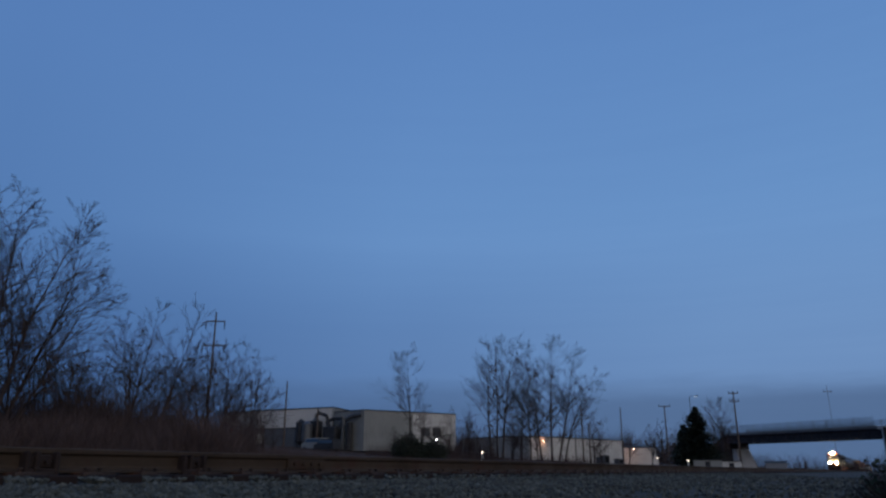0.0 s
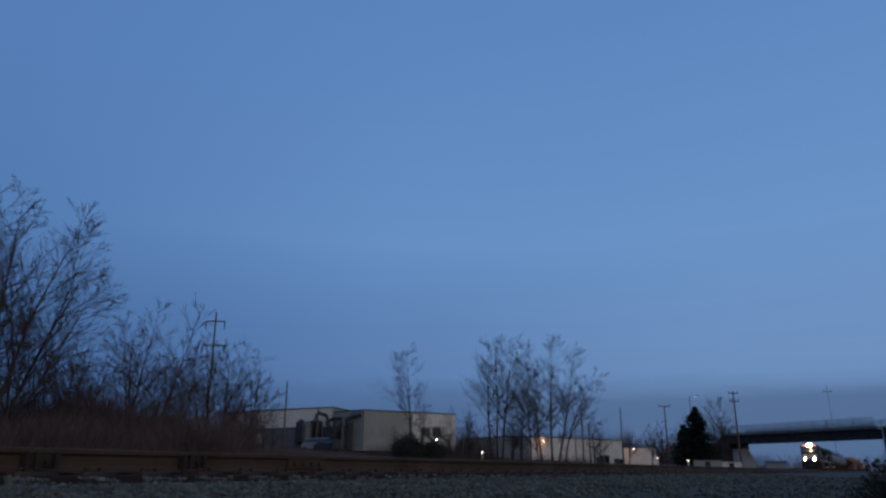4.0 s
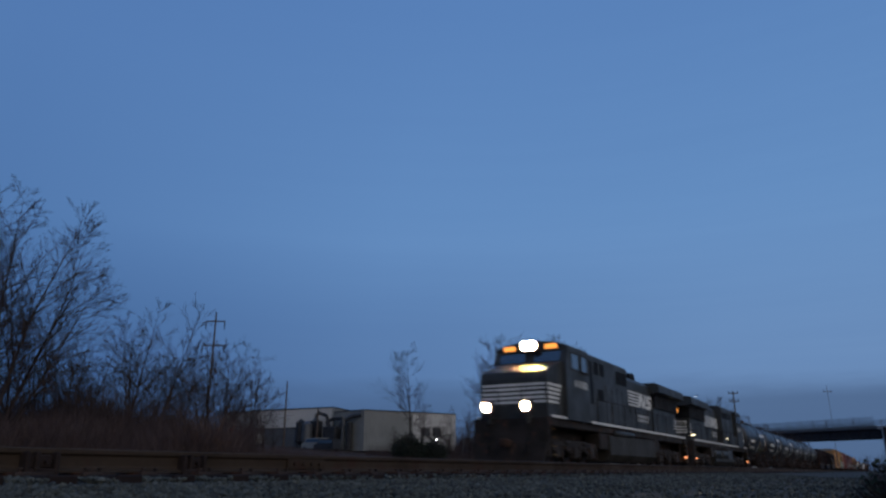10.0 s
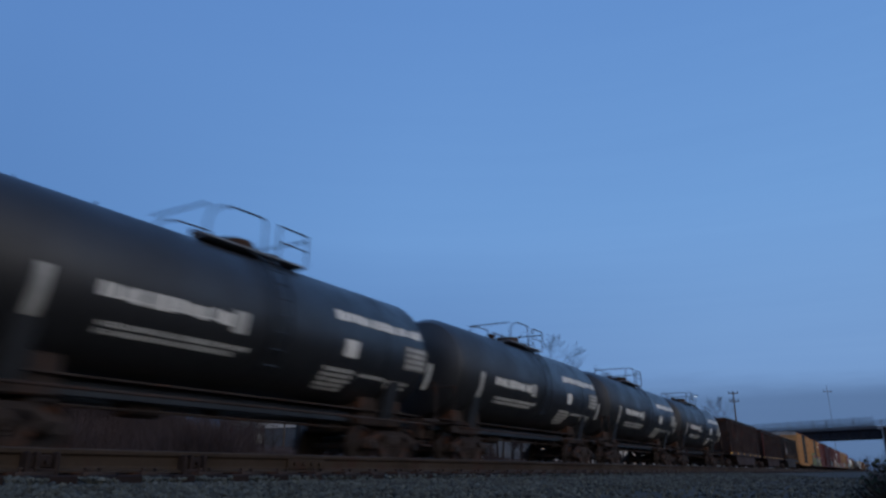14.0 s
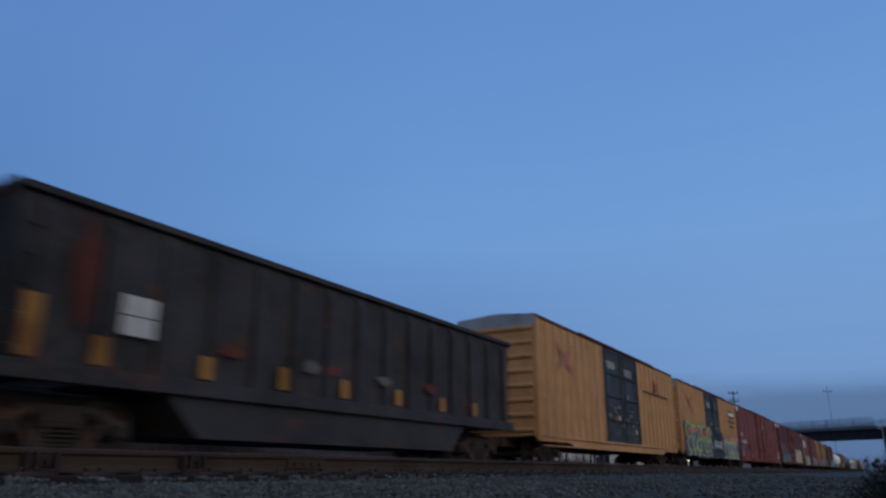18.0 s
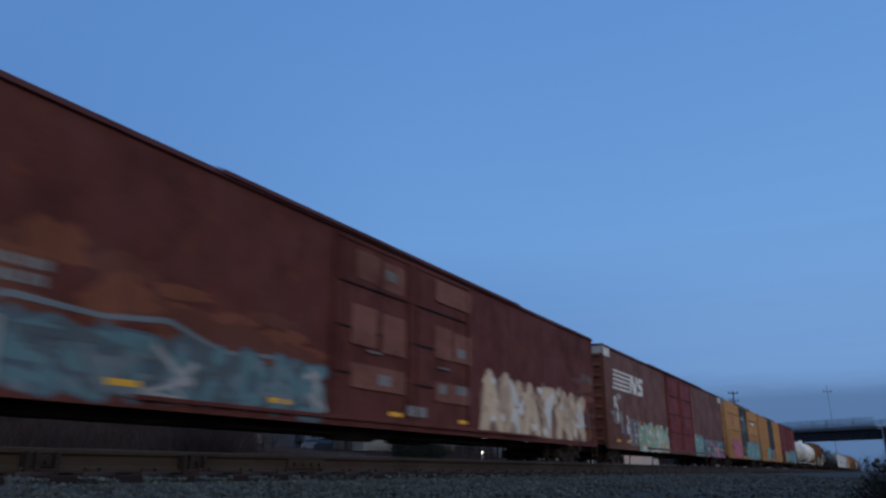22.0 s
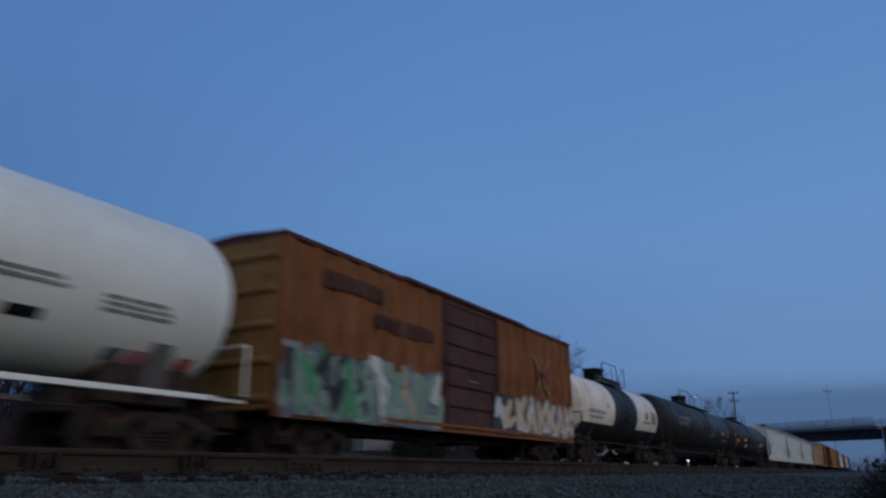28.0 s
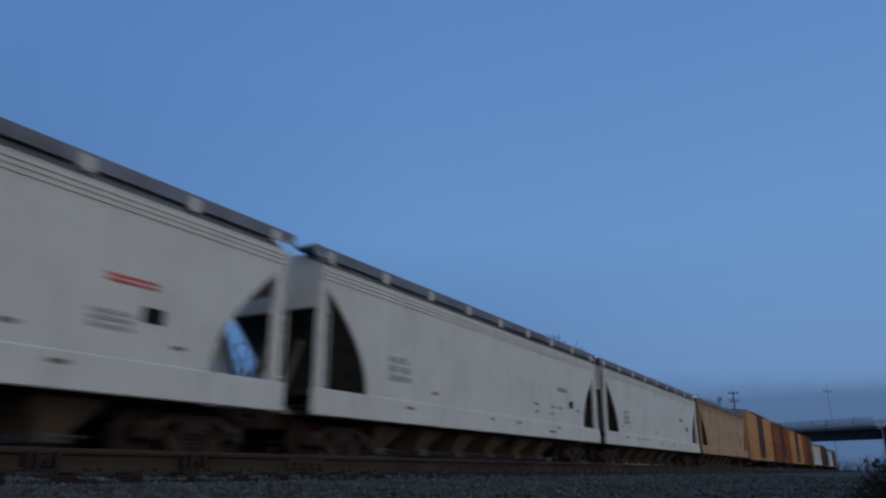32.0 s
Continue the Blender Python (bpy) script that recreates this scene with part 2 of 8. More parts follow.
RAIL_SHINE = surface("worn_rail_head", (0.06, 0.048, 0.042), 0.5, 0.5, 0.25, bump=0.05)
SOIL = surface("dry_grass_ground", (0.042, 0.027, 0.020), 0.95, 0, 0.5, grain=3.0, bump=0.6, size=0.25)
BARK = surface("bare_bark", (0.040, 0.030, 0.027), 0.9, 0, 0.4, spread=0.3)
TWIG = surface("bare_twigs", (0.044, 0.031, 0.029), 0.9, 0, 0.35)
BRUSH = surface("dry_brush", (0.068, 0.047, 0.043), 0.95, 0, 0.4, spread=0.5)
NEEDLE = surface("spruce_needles", (0.022, 0.032, 0.024), 0.9, 0, 0.4, spread=0.4)
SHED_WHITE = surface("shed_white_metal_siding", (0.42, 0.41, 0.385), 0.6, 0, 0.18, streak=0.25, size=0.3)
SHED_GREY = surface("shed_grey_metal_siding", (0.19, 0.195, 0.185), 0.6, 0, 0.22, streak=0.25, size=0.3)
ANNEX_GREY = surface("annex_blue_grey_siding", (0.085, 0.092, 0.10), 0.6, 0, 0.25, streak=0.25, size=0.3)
# darker siding tone; on the low white shed it paints a wall's shade
SHED_DIM = surface("shed_dim_blue_grey_siding", (0.18, 0.19, 0.195), 0.6, 0, 0.22, streak=0.25, size=0.3)
SHED_DARK = surface("shed_dark_metal", (0.026, 0.027, 0.03), 0.6, 0.1, 0.3)
PIPE_GREY = surface("grey_ductwork", (0.075, 0.08, 0.085), 0.5, 0.4, 0.3)
CONCRETE = surface("bridge_concrete", (0.33, 0.32, 0.31), 0.85, 0, 0.25, streak=0.3, size=0.4)
GIRDER = surface("bridge_girder_paint", (0.035, 0.032, 0.036), 0.7, 0.1, 0.35)
BRIDGE_DIM = surface("weathered_bridge_parapet", (0.10, 0.098, 0.105), 0.85, 0, 0.25, streak=0.3, size=0.4)
BRIDGE_RAIL = surface("bridge_fence_paint", (0.085, 0.088, 0.10), 0.7, 0.1, 0.2)
POLE_WOOD = surface("weathered_pole_wood", (0.075, 0.058, 0.048), 0.9, 0, 0.35)
LAMP_WHITE = glowing("yard_lamp_white", (0.95, 1.0, 0.92), 60.0)
LAMP_ORANGE = glowing("yard_lamp_sodium", (1.0, 0.52, 0.30), 55.0)
LAMP_STREET = glowing("street_lamp_far", (0.85, 0.95, 1.0), 20.0)


# ---------------------------------------------------------------- mesh tools
class MB:
    """Collects the points and faces of one mesh."""

    def __init__(self):
        self.v, self.f = [], []

    def add(self, v, f):
        n = len(self.v)
        self.v += [tuple(p) for p in v]
        self.f += [tuple(i + n for i in q) for q in f]
        return self

    def box(self, x0, x1, y0, y1, z0, z1, c=0.0):
        if c <= 0:
            self.add([(x, y, z) for x in (x0, x1) for y in (y0, y1) for z in (z0, z1)],
                     [(0, 1, 3, 2), (4, 6, 7, 5), (0, 4, 5, 1), (2, 3, 7, 6), (0, 2, 6, 4), (1, 5, 7, 3)])
            return self
        c = min(c, (x1 - x0) * 0.45, (y1 - y0) * 0.45, (z1 - z0) * 0.45)
        # edges along y are cut, the ends are pulled in
        prof = [(x0 + c, z0), (x1 - c, z0), (x1, z0 + c), (x1, z1 - c), (x1 - c, z1), (x0 + c, z1), (x0, z1 - c), (x0, z0 + c)]
        cx, cz = (x0 + x1) / 2, (z0 + z1) / 2
        sx, sz = 1 - 2 * c / (x1 - x0), 1 - 2 * c / (z1 - z0)
        inner = [(cx + (x - cx) * sx, cz + (z - cz) * sz) for x, z in prof]
        rings = [(inner, y0), (prof, y0 + c), (prof, y1 - c), (inner, y1)]
        v = [(x, y, z) for pr, y in rings for x, z in pr]
        f = [tuple(reversed(range(8))), tuple(range(24, 32))]
        for r in range(3):
            for i in range(8):
                j = (i + 1) % 8
                f.append((r * 8 + i, r * 8 + j, r * 8 + 8 + j, r * 8 + 8 + i))
        self.add(v, f)
        return self

    def prism(self, poly, a, b, axis="x"):
        """A polygon of pairs drawn along an axis: (y, z) along x, (x, z) along y, (x, y) along z."""
        n = len(poly)
        put = {"x": lambda p, d: (d, p[0], p[1]), "y": lambda p, d: (p[0], d, p[1]), "z": lambda p, d: (p[0], p[1], d)}[axis]
        v = [put(p, a) for p in poly] + [put(p, b) for p in poly]
        f = [tuple(range(n - 1, -1, -1)), tuple(range(n, 2 * n))] + [(i, (i + 1) % n, n + (i + 1) % n, n + i) for i in range(n)]
        self.add(v, f)
        return self

    def tube(self, p0, p1, r0, r1=None, n=6, caps=True):
        r1 = r0 if r1 is None else r1
        p0, p1 = Vector(p0), Vector(p1)
        d = p1 - p0
        if d.length < 1e-6:
            return self
        d.normalize()
        a = d.orthogonal().normalized()
        b = d.cross(a)
        ring = [(math.cos(2 * math.pi * i / n), math.sin(2 * math.pi * i / n)) for i in range(n)]
        v = [p0 + (a * c + b * s) * r0 for c, s in ring] + [p1 + (a * c + b * s) * r1 for c, s in ring]
        f = [(i, (i + 1) % n, n + (i + 1) % n, n + i) for i in range(n)]
        if caps:
            f += [tuple(range(n - 1, -1, -1)), tuple(range(n, 2 * n))]
        self.add(v, f)
        return self

    def path(self, pts, r, n=6):
        for a, b in zip(pts, pts[1:]):
            self.tube(a, b, r, r, n)
        return self

    def lathe(self, prof, centre, axis="y", n=24):
        """Turned shape: prof of (distance along, radius) pairs."""
        cx, cy, cz = centre
        v, f = [], []
        for d, r in prof:
            for i in range(n):
                c, s = math.cos(2 * math.pi * i / n) * r, math.sin(2 * math.pi * i / n) * r
                v.append({"y": (cx + c, cy + d, cz + s), "x": (cx + d, cy + c, cz + s), "z": (cx + c, cy + s, cz + d)}[axis])
        for k in range(len(prof) - 1):
            for i in range(n):
                j = (i + 1) % n
                f.append((k * n + i, k * n + j, k * n + n + j, k * n + n + i))
        f.append(tuple(range(n - 1, -1, -1)))
        m = (len(prof) - 1) * n
        f.append(tuple(range(m, m + n)))
        self.add(v, f)
        return self

    def mesh(self, name, material, smooth=False):
        me = bpy.data.meshes.new(name)
        me.from_pydata(self.v, [], self.f)
        bm = bmesh.new()
        bm.from_mesh(me)
        bmesh.ops.recalc_face_normals(bm, faces=bm.faces)
        bm.to_mesh(me)
        bm.free()
        me.materials.append(material)
        if smooth:
            me.polygons.foreach_set("use_smooth", [True] * len(me.polygons))
            me.set_sharp_from_angle(angle=radians(38))
        return me


def part(name, mb, material, parent, label="", smooth=False, at=None):
    me = mb if isinstance(mb, bpy.types.Mesh) else mb.mesh(name, material, smooth)
    ob = new(name, me)
    ob.parent = parent
    if at is not None:
        ob.matrix_basis = at
    if label:
        ob["label"] = label
    return ob


def thing(name, label, category, group="", at=None, kind=""):
    ob = new(name)
    ob.empty_display_size = 0.3
    if at is not None:
        ob.matrix_basis = at
    return tagged(ob, label, category, group, kind)


# ---------------------------------------------------------------- ground and tracks
def rise(x, y):
    """Height of the land: level along the tracks, climbing away beyond them."""
    up = 0.062 * max(0.0, -x - 15.5)
    up = min(up, 4.6 + 0.004 * max(0.0, -x - 90))
    near = max(0.0, min(1.0, (-x - 16) / 10))
    return -0.45 + up + near * 0.25 * noise.noise(Vector((x * 0.07, y * 0.07, 0.3)))


BED = [(-13.9, -0.03), (-9.2, -0.03), (-8.2, 0.02), (-4.95, 0.02), (-4.72, -0.02), (-3.4, -0.075), (-2.0, -0.15), (1.2, -0.19)]


def ground():
    xs = [-2600, -1500, -900, -500, -300, -200, -150] + [-120 + 4 * i for i in range(26)] + [-15.5, -12, -8, -4, 0, 4, 8, 14, 22, 40, 80, 160, 400, 900, 2600]
    ys = [-2600, -1200, -600, -300, -150, -80, -40] + [-20 + 5 * i for i in range(50)] + [240, 270, 310, 370, 450, 600, 900, 1500, 2600]
    mb = MB()
    for x in xs:
        for y in ys:
            mb.v.append((x, y, rise(x, y)))
    n = len(ys)
    for i in range(len(xs) - 1):
        for j in range(n - 1):
            mb.f.append((i * n + j, (i + 1) * n + j, (i + 1) * n + j + 1, i * n + j + 1))
    g = new("ground", mb.mesh("ground", SOIL, True))
    tagged(g, "brown winter ground with dry grass beside the railway", "ground", kind="structure")
    bed = MB()
    prof = [(-15.3, -0.75), (-15.3, -0.46)] + BED + [(3.0, -0.47), (3.0, -0.75)]
    bed.prism(prof, -700, 1150, "y")
    b = new("ballast_bed", bed.mesh("ballast_bed", BALLAST))
    tagged(b, "grey crushed stone ballast bed under two tracks", "ballast", kind="structure")


def bed_height(x):
    for (x0, z0), (x1, z1) in zip(BED, BED[1:]):
        if x0 <= x <= x1:
            return z0 + (z1 - z0) * (x - x0) / (x1 - x0)
    return -0.2


def stones(name, label, places, material):
    """Many broken stones as one mesh; places: rows of x, y, z, size."""
    g = (1 + 5 ** 0.5) / 2
    base = np.array([(-1, g, 0), (1, g, 0), (-1, -g, 0), (1, -g, 0), (0, -1, g), (0, 1, g), (0, -1, -g), (0, 1, -g), (g, 0, -1), (g, 0, 1), (-g, 0, -1), (-g, 0, 1)]) / 1.9
    faces = np.array([(0, 11, 5), (0, 5, 1), (0, 1, 7), (0, 7, 10), (0, 10, 11), (1, 5, 9), (5, 11, 4), (11, 10, 2), (10, 7, 6), (7, 1, 8),
                      (3, 9, 4), (3, 4, 2), (3, 2, 6), (3, 6, 8), (3, 8, 9), (4, 9, 5), (2, 4, 11), (6, 2, 10), (8, 6, 7), (9, 8, 1)])
    rng = np.random.default_rng(5)
    k = len(places)
    v = base[None] * (1 + rng.uniform(-0.32, 0.32, (k, 12, 1)))
    v = v * rng.uniform(0.55, 1.15, (k, 1, 3))
    a = rng.uniform(0, 6.283, k)
    tilt = rng.uniform(-0.7, 0.7, k)
    c, s = np.cos(a)[:, None], np.sin(a)[:, None]
    ct, st = np.cos(tilt)[:, None], np.sin(tilt)[:, None]
    x, y, z = v[..., 0], v[..., 1], v[..., 2]
    y, z = y * ct - z * st, y * st + z * ct
    x, y = x * c - y * s, x * s + y * c
    v = np.stack([x, y, z], -1) * places[:, None, 3:4] + places[:, None, :3]
    f = faces[None] + (np.arange(k) * 12)[:, None, None]
    me = bpy.data.meshes.new(name)
    me.from_pydata(v.reshape(-1, 3).tolist(), [], f.reshape(-1, 3).tolist())
    me.materials.append(material)
    return tagged(new(name, me), label, "stones", kind="stuff")


def scatter_stones():
    rng = np.random.default_rng(11)
    rows = []
    for x0, x1, y0, y1, n, lo, hi in [(-5.15, 0.6, 0.8, 7.5, 29000, 0.011, 0.029), (-5.15, 0.6, 7.5, 16, 18000, 0.014, 0.034), (-5.1, 0.8, 16, 34, 10000, 0.024, 0.048),
                                      (-10.0, -7.4, -4.0, 16, 5000, 0.02, 0.04), (-5.15, 0.6, -8.0, 0.8, 3500, 0.018, 0.036)]:
        for _ in range(n):
            x, y = rng.uniform(x0, x1), rng.uniform(y0, y1)
            if x * x + y * y < 3.2 or (x > -3.4 and rng.uniform() < min(0.88, (x + 3.4) / 1.4)):
                continue
            if x < -4.72 and x > -5.3 and abs((y - 2.14 + 0.265) % 0.53 - 0.265) < 0.14:
                continue
            rows.append((x, y, bed_height(x) + rng.uniform(-0.004, 0.018), rng.uniform(lo, hi)))
    # cribs between the tie ends, heaped against the rail
    for k in range(-6, 60):
        for _ in range(44 if k < 24 else 26):
            y = 2.14 + 0.53 * k + rng.uniform(0.13, 0.40)
            rows.append((rng.uniform(-5.34, -4.72), y, 0.020 + rng.uniform(0.0, 0.016), rng.uniform(0.012, 0.027)))
    stones("ballast_stones", "loose grey ballast stones beside the rails", np.array(rows), STONE)


RAIL_PROFILE = [(-0.07, 0), (0.07, 0), (0.07, 0.011), (0.018, 0.028), (0.009, 0.05), (0.009, 0.125), (0.036, 0.140), (0.037, 0.168), (0.027, 0.178), (-0.027, 0.178),
                (-0.037, 0.168), (-0.036, 0.140), (-0.009, 0.125), (-0.009, 0.05), (-0.018, 0.028), (-0.07, 0.011)]


def track(cx, rt, name, label, near, pitch, first):
    """Two rails with their heads at rt, on ties a pitch apart."""
    root = thing(name, label, "track", "railway tracks", kind="structure")
    for off in (-0.755, 0.755):
        web = MB().prism([(x + cx + off, z + rt - 0.18) for x, z in RAIL_PROFILE], -700, 1150, "y")
        r = part("rail", web, RAIL_RUST, root)
        head = MB().prism([(cx + off - 0.026, rt - 0.003), (cx + off + 0.026, rt - 0.003), (cx + off + 0.024, rt), (cx + off - 0.024, rt)], -700, 1150, "y")
        part("running_surface", head, RAIL_SHINE, r, "polished steel top of the rail")
    tie = MB().box(-1.3, 1.3, -0.115, 0.115, -0.17, 0.0, 0.012).mesh("tie", TIE_WOOD)
    plate = MB().box(-0.19, 0.19, -0.14, 0.14, -0.012, 0.020, 0.004)
    for sx in (-0.1, 0.1):
        for sy in (-0.06, 0.06):
            plate.tube((sx, sy, 0.01), (sx, sy, 0.045), 0.011, 0.011, 6)
            plate.box(sx - 0.02, sx + 0.02, sy - 0.016, sy + 0.016, 0.035, 0.052, 0.004)
    plate = plate.mesh("tie_plate", STEEL_DARK)
    rng = random.Random(3)
    y, k = first, 0
    while k < (110 if near else 60):
        yy = y + rng.uniform(-0.04, 0.04)
        t = part("tie", tie, TIE_WOOD, root, at=pose(cx, yy, rt - 0.195, 0, 0, rng.uniform(-1.5, 1.5)))
        for off in (-0.755, 0.755):
            part("tie_plate", plate, STEEL_DARK, t, at=pose(off, 0, 0))
        y += pitch
        k += 1
    far = MB()
    for i in range(int((260 - y) / pitch)):
        yy = y + i * pitch + rng.uniform(-0.04, 0.04)
        far.box(cx - 1.3, cx + 1.3, yy - 0.115, yy + 0.115, rt - 0.36, rt - 0.195)
    o = part("distant_ties", far, TIE_WOOD, root)
    o["kind"] = "stuff"
    if near:
        # clamped anchors on the near rail and a bolted joint
        for yy in (3.30, 4.72):
            a = MB()
            x = cx + 0.755
            for y0, y1, out in ((-0.13, -0.10, 0.10), (-0.05, -0.015, 0.085), (0.095, 0.13, 0.10)):
                a.box(x - 0.085, x + out, yy + y0, yy + y1, rt - 0.215, rt - 0.03, 0.008)
            a.box(x + 0.02, x + 0.095, yy - 0.12, yy + 0.12, rt - 0.205, rt - 0.15, 0.01)
            a.box(x + 0.015, x + 0.055, yy - 0.09, yy + 0.10, rt - 0.15, rt - 0.05, 0.012)
            a.tube((x + 0.04, yy + 0.045, rt - 0.10), (x + 0.09, yy + 0.045, rt - 0.10), 0.022, 0.022, 6)
            part("rail_clamp", a, RAIL_GRIME, root, "dark rusty clamp bolted on the rail web")
        j = MB().box(cx + 0.755 + 0.010, cx + 0.755 + 0.034, 6.0, 6.6, rt - 0.15, rt - 0.045, 0.008)
        for i in range(4):
            yy = 6.1 + i * 0.133
            j.tube((cx + 0.78, yy, rt - 0.095), (cx + 0.82, yy, rt - 0.095), 0.018, 0.018, 6)
        part("joint_bar", j, RAIL_RUST, root)
    return root


ground()
scatter_stones()
TRACK_X = -11.15
track(-6.155, RT + 0.058, "railway_track", "empty rusty track with timber ties in grey ballast", True, 0.53, 2.14)
track(TRACK_X, RT, "railway_track", "main track that carries the freight train", False, 0.57, 1.96)


# ---------------------------------------------------------------- the train: shared running gear
def wheelset_mesh(r):
    mb = MB()
    for s in (-1, 1):
        x = s * 0.755
        mb.lathe([(-0.07 * s, r + 0.028), (-0.045 * s, r + 0.028), (-0.035 * s, r), (0.065 * s, r - 0.012), (0.07 * s, r - 0.06), (0.02 * s, r - 0.08),
                  (0.0, 0.16), (0.05 * s, 0.13), (0.09 * s, 0.11)], (x, 0, 0), "x", 22)
    mb.tube((-1.05, 0, 0), (1.05, 0, 0), 0.075, 0.075, 10)
    for s in (-1, 1):
        mb.tube((s * 0.98, 0, 0), (s * 1.16, 0, 0), 0.115, 0.10, 10)
    return mb.mesh("wheelset", WHEEL_STEEL, True)


def side_frame_mesh():
    """Cast side frame of a two-axle truck with two window openings and springs between."""
    mb = MB()
    a = 0.89
    x0, x1 = -0.07, 0.07
    mb.prism([(-a - 0.22, 0.40), (-a - 0.20, 0.62), (-a + 0.12, 0.68), (-0.5, 0.80), (0.5, 0.80), (a - 0.12, 0.68), (a + 0.20, 0.62), (a + 0.22, 0.40),
              (a + 0.10, 0.40), (a - 0.02, 0.56), (a - 0.22, 0.56), (0.46, 0.70), (-0.46, 0.70), (-a + 0.22, 0.56), (-a + 0.02, 0.56), (-a - 0.10, 0.40)], x0, x1)
    mb.prism([(-a + 0.16, 0.56), (-a + 0.28, 0.56), (-0.30, 0.20), (0.30, 0.20), (a - 0.28, 0.56), (a - 0.16, 0.56), (0.36, 0.10), (-0.36, 0.10)], x0 - 0.01, x1 + 0.01)
    for s in (-1, 1):
        mb.box(x0, x1, s * 0.32 - 0.05, s * 0.32 + 0.05, 0.15, 0.74, 0.01)
    for y in (-0.17, 0, 0.17):
        for k in range(5):
            mb.lathe([(0, 0.075), (0.04, 0.075)], (0, y, 0.22 + k * 0.065), "z", 10)
    mb.box(-0.09, 0.09, -0.26, 0.26, 0.54, 0.70, 0.02)
    return mb.mesh("side_frame", STEEL_DARK)


WHEELSET = wheelset_mesh(0.46)
LOCO_WHEELSET = wheelset_mesh(0.53)
SIDE_FRAME = side_frame_mesh()
BOLSTER = MB().box(-1.1, 1.1, -0.2, 0.2, 0.48, 0.72, 0.03).tube((0, 0, 0.7), (0, 0, 0.95), 0.2, 0.2, 14).mesh("truck", STEEL_DARK)
COUPLER = MB().box(-0.12, 0.12, -0.1, 0.75, 0.72, 0.92, 0.02).box(-0.17, 0.16, -0.35, -0.08, 0.68, 0.97, 0.05).tube((0.28, 0.05, 0.8), (0.28, -0.3, 0.45), 0.035, 0.03, 8).mesh("coupler", COUPLER_IRON)


def truck(car, y):
    t = part("truck", BOLSTER, STEEL_DARK, car, at=pose(0, y, 0))
    for s in (-1, 1):
        part("side_frame", SIDE_FRAME, STEEL_DARK, t, at=pose(s * 1.02, 0, 0))
        part("wheelset", WHEELSET, WHEEL_STEEL, t, at=pose(0, s * 0.89, 0.46))
    return t


def running_gear(car, length, inset=2.0):
    truck(car, inset), truck(car, length - inset)
    part("coupler", COUPLER, COUPLER_IRON, car, at=pose(0, 0.35 - 0.6, 0))
    part("coupler", COUPLER, COUPLER_IRON, car, at=pose(0, length - 0.35 + 0.6, 0, 0, 0, 180))


def ladder(car, x, y0, y1, z0, z1, material, name="ladder", step=0.38):
    mb = MB()
    for y in (y0, y1):
        mb.tube((x, y, z0), (x, y, z1), 0.014, 0.014, 5)
    z = z0 + 0.1
    while z < z1:
        mb.tube((x, y0, z), (x, y1, z), 0.013, 0.013, 5)
        z += step
    return part(name, mb, material, car)


def castellated(rng, y0, y1, z0, z1):
    """The outline of one line of illegible writing: a bar whose edges step up and down like letters."""
    h = z1 - z0
    up, down = [], []
    y = y0
    while y < y1 - 0.2 * h:
        w = min(y1 - y, h * rng.uniform(0.42, 0.85))
        a, b = rng.choice((0, 0, 0, 0.12)) * h, rng.choice((0, 0, 0, 0.12)) * h
        up += [(y, z1 - a), (y + w, z1 - a)]
        down += [(y, z0 + b), (y + w, z0 + b)]
        y += w
        if y < y1 - 0.5 * h:
            g = h * (0.20 if rng.random() < 0.8 else 0.55)
            up += [(y, z0 + 0.24 * h), (y + g, z0 + 0.24 * h)]
            down += [(y, z0 + 0.18 * h), (y + g, z0 + 0.18 * h)]
            y += g
    return up, down


def letter_bars(car, x, y0, y1, z0, z1, rows, material, name="lettering", seed=1, gap=0.35):
    """Rows of plain bars in place of words that cannot be read, one part to a row."""
    rng = random.Random(seed)
    h = (z1 - z0) / (rows + (rows - 1) * gap)
    for r in range(rows):
        z = z1 - r * h * (1 + gap) - h
        end = y1 - rng.uniform(0, 0.12) * (y1 - y0) * (rows > 1)
        up, down = castellated(rng, y0, end, z, z + h)
        part(name, MB().prism(down + up[::-1], x, x + 0.006), material, car)


def patch(car, x, poly, material, name, depth=0.006, label=""):
    return part(name, MB().prism(poly, x, x + depth), material, car, label)


def blob(rng, cy, cz, ry, rz, n=14, rough=0.25):
    return [(cy + ry * math.cos(a) * (1 + rng.uniform(-rough, rough)), cz + rz * math.sin(a) * (1 + rng.uniform(-rough, rough))) for a in [2 * math.pi * i / n for i in range(n)]]


PAINTS = {}


def spray(key, rgb):
    if key not in PAINTS:
        PAINTS[key] = surface("spray_paint_" + key, rgb, 0.6, 0, 0.25, streak=0.2)
    return PAINTS[key]


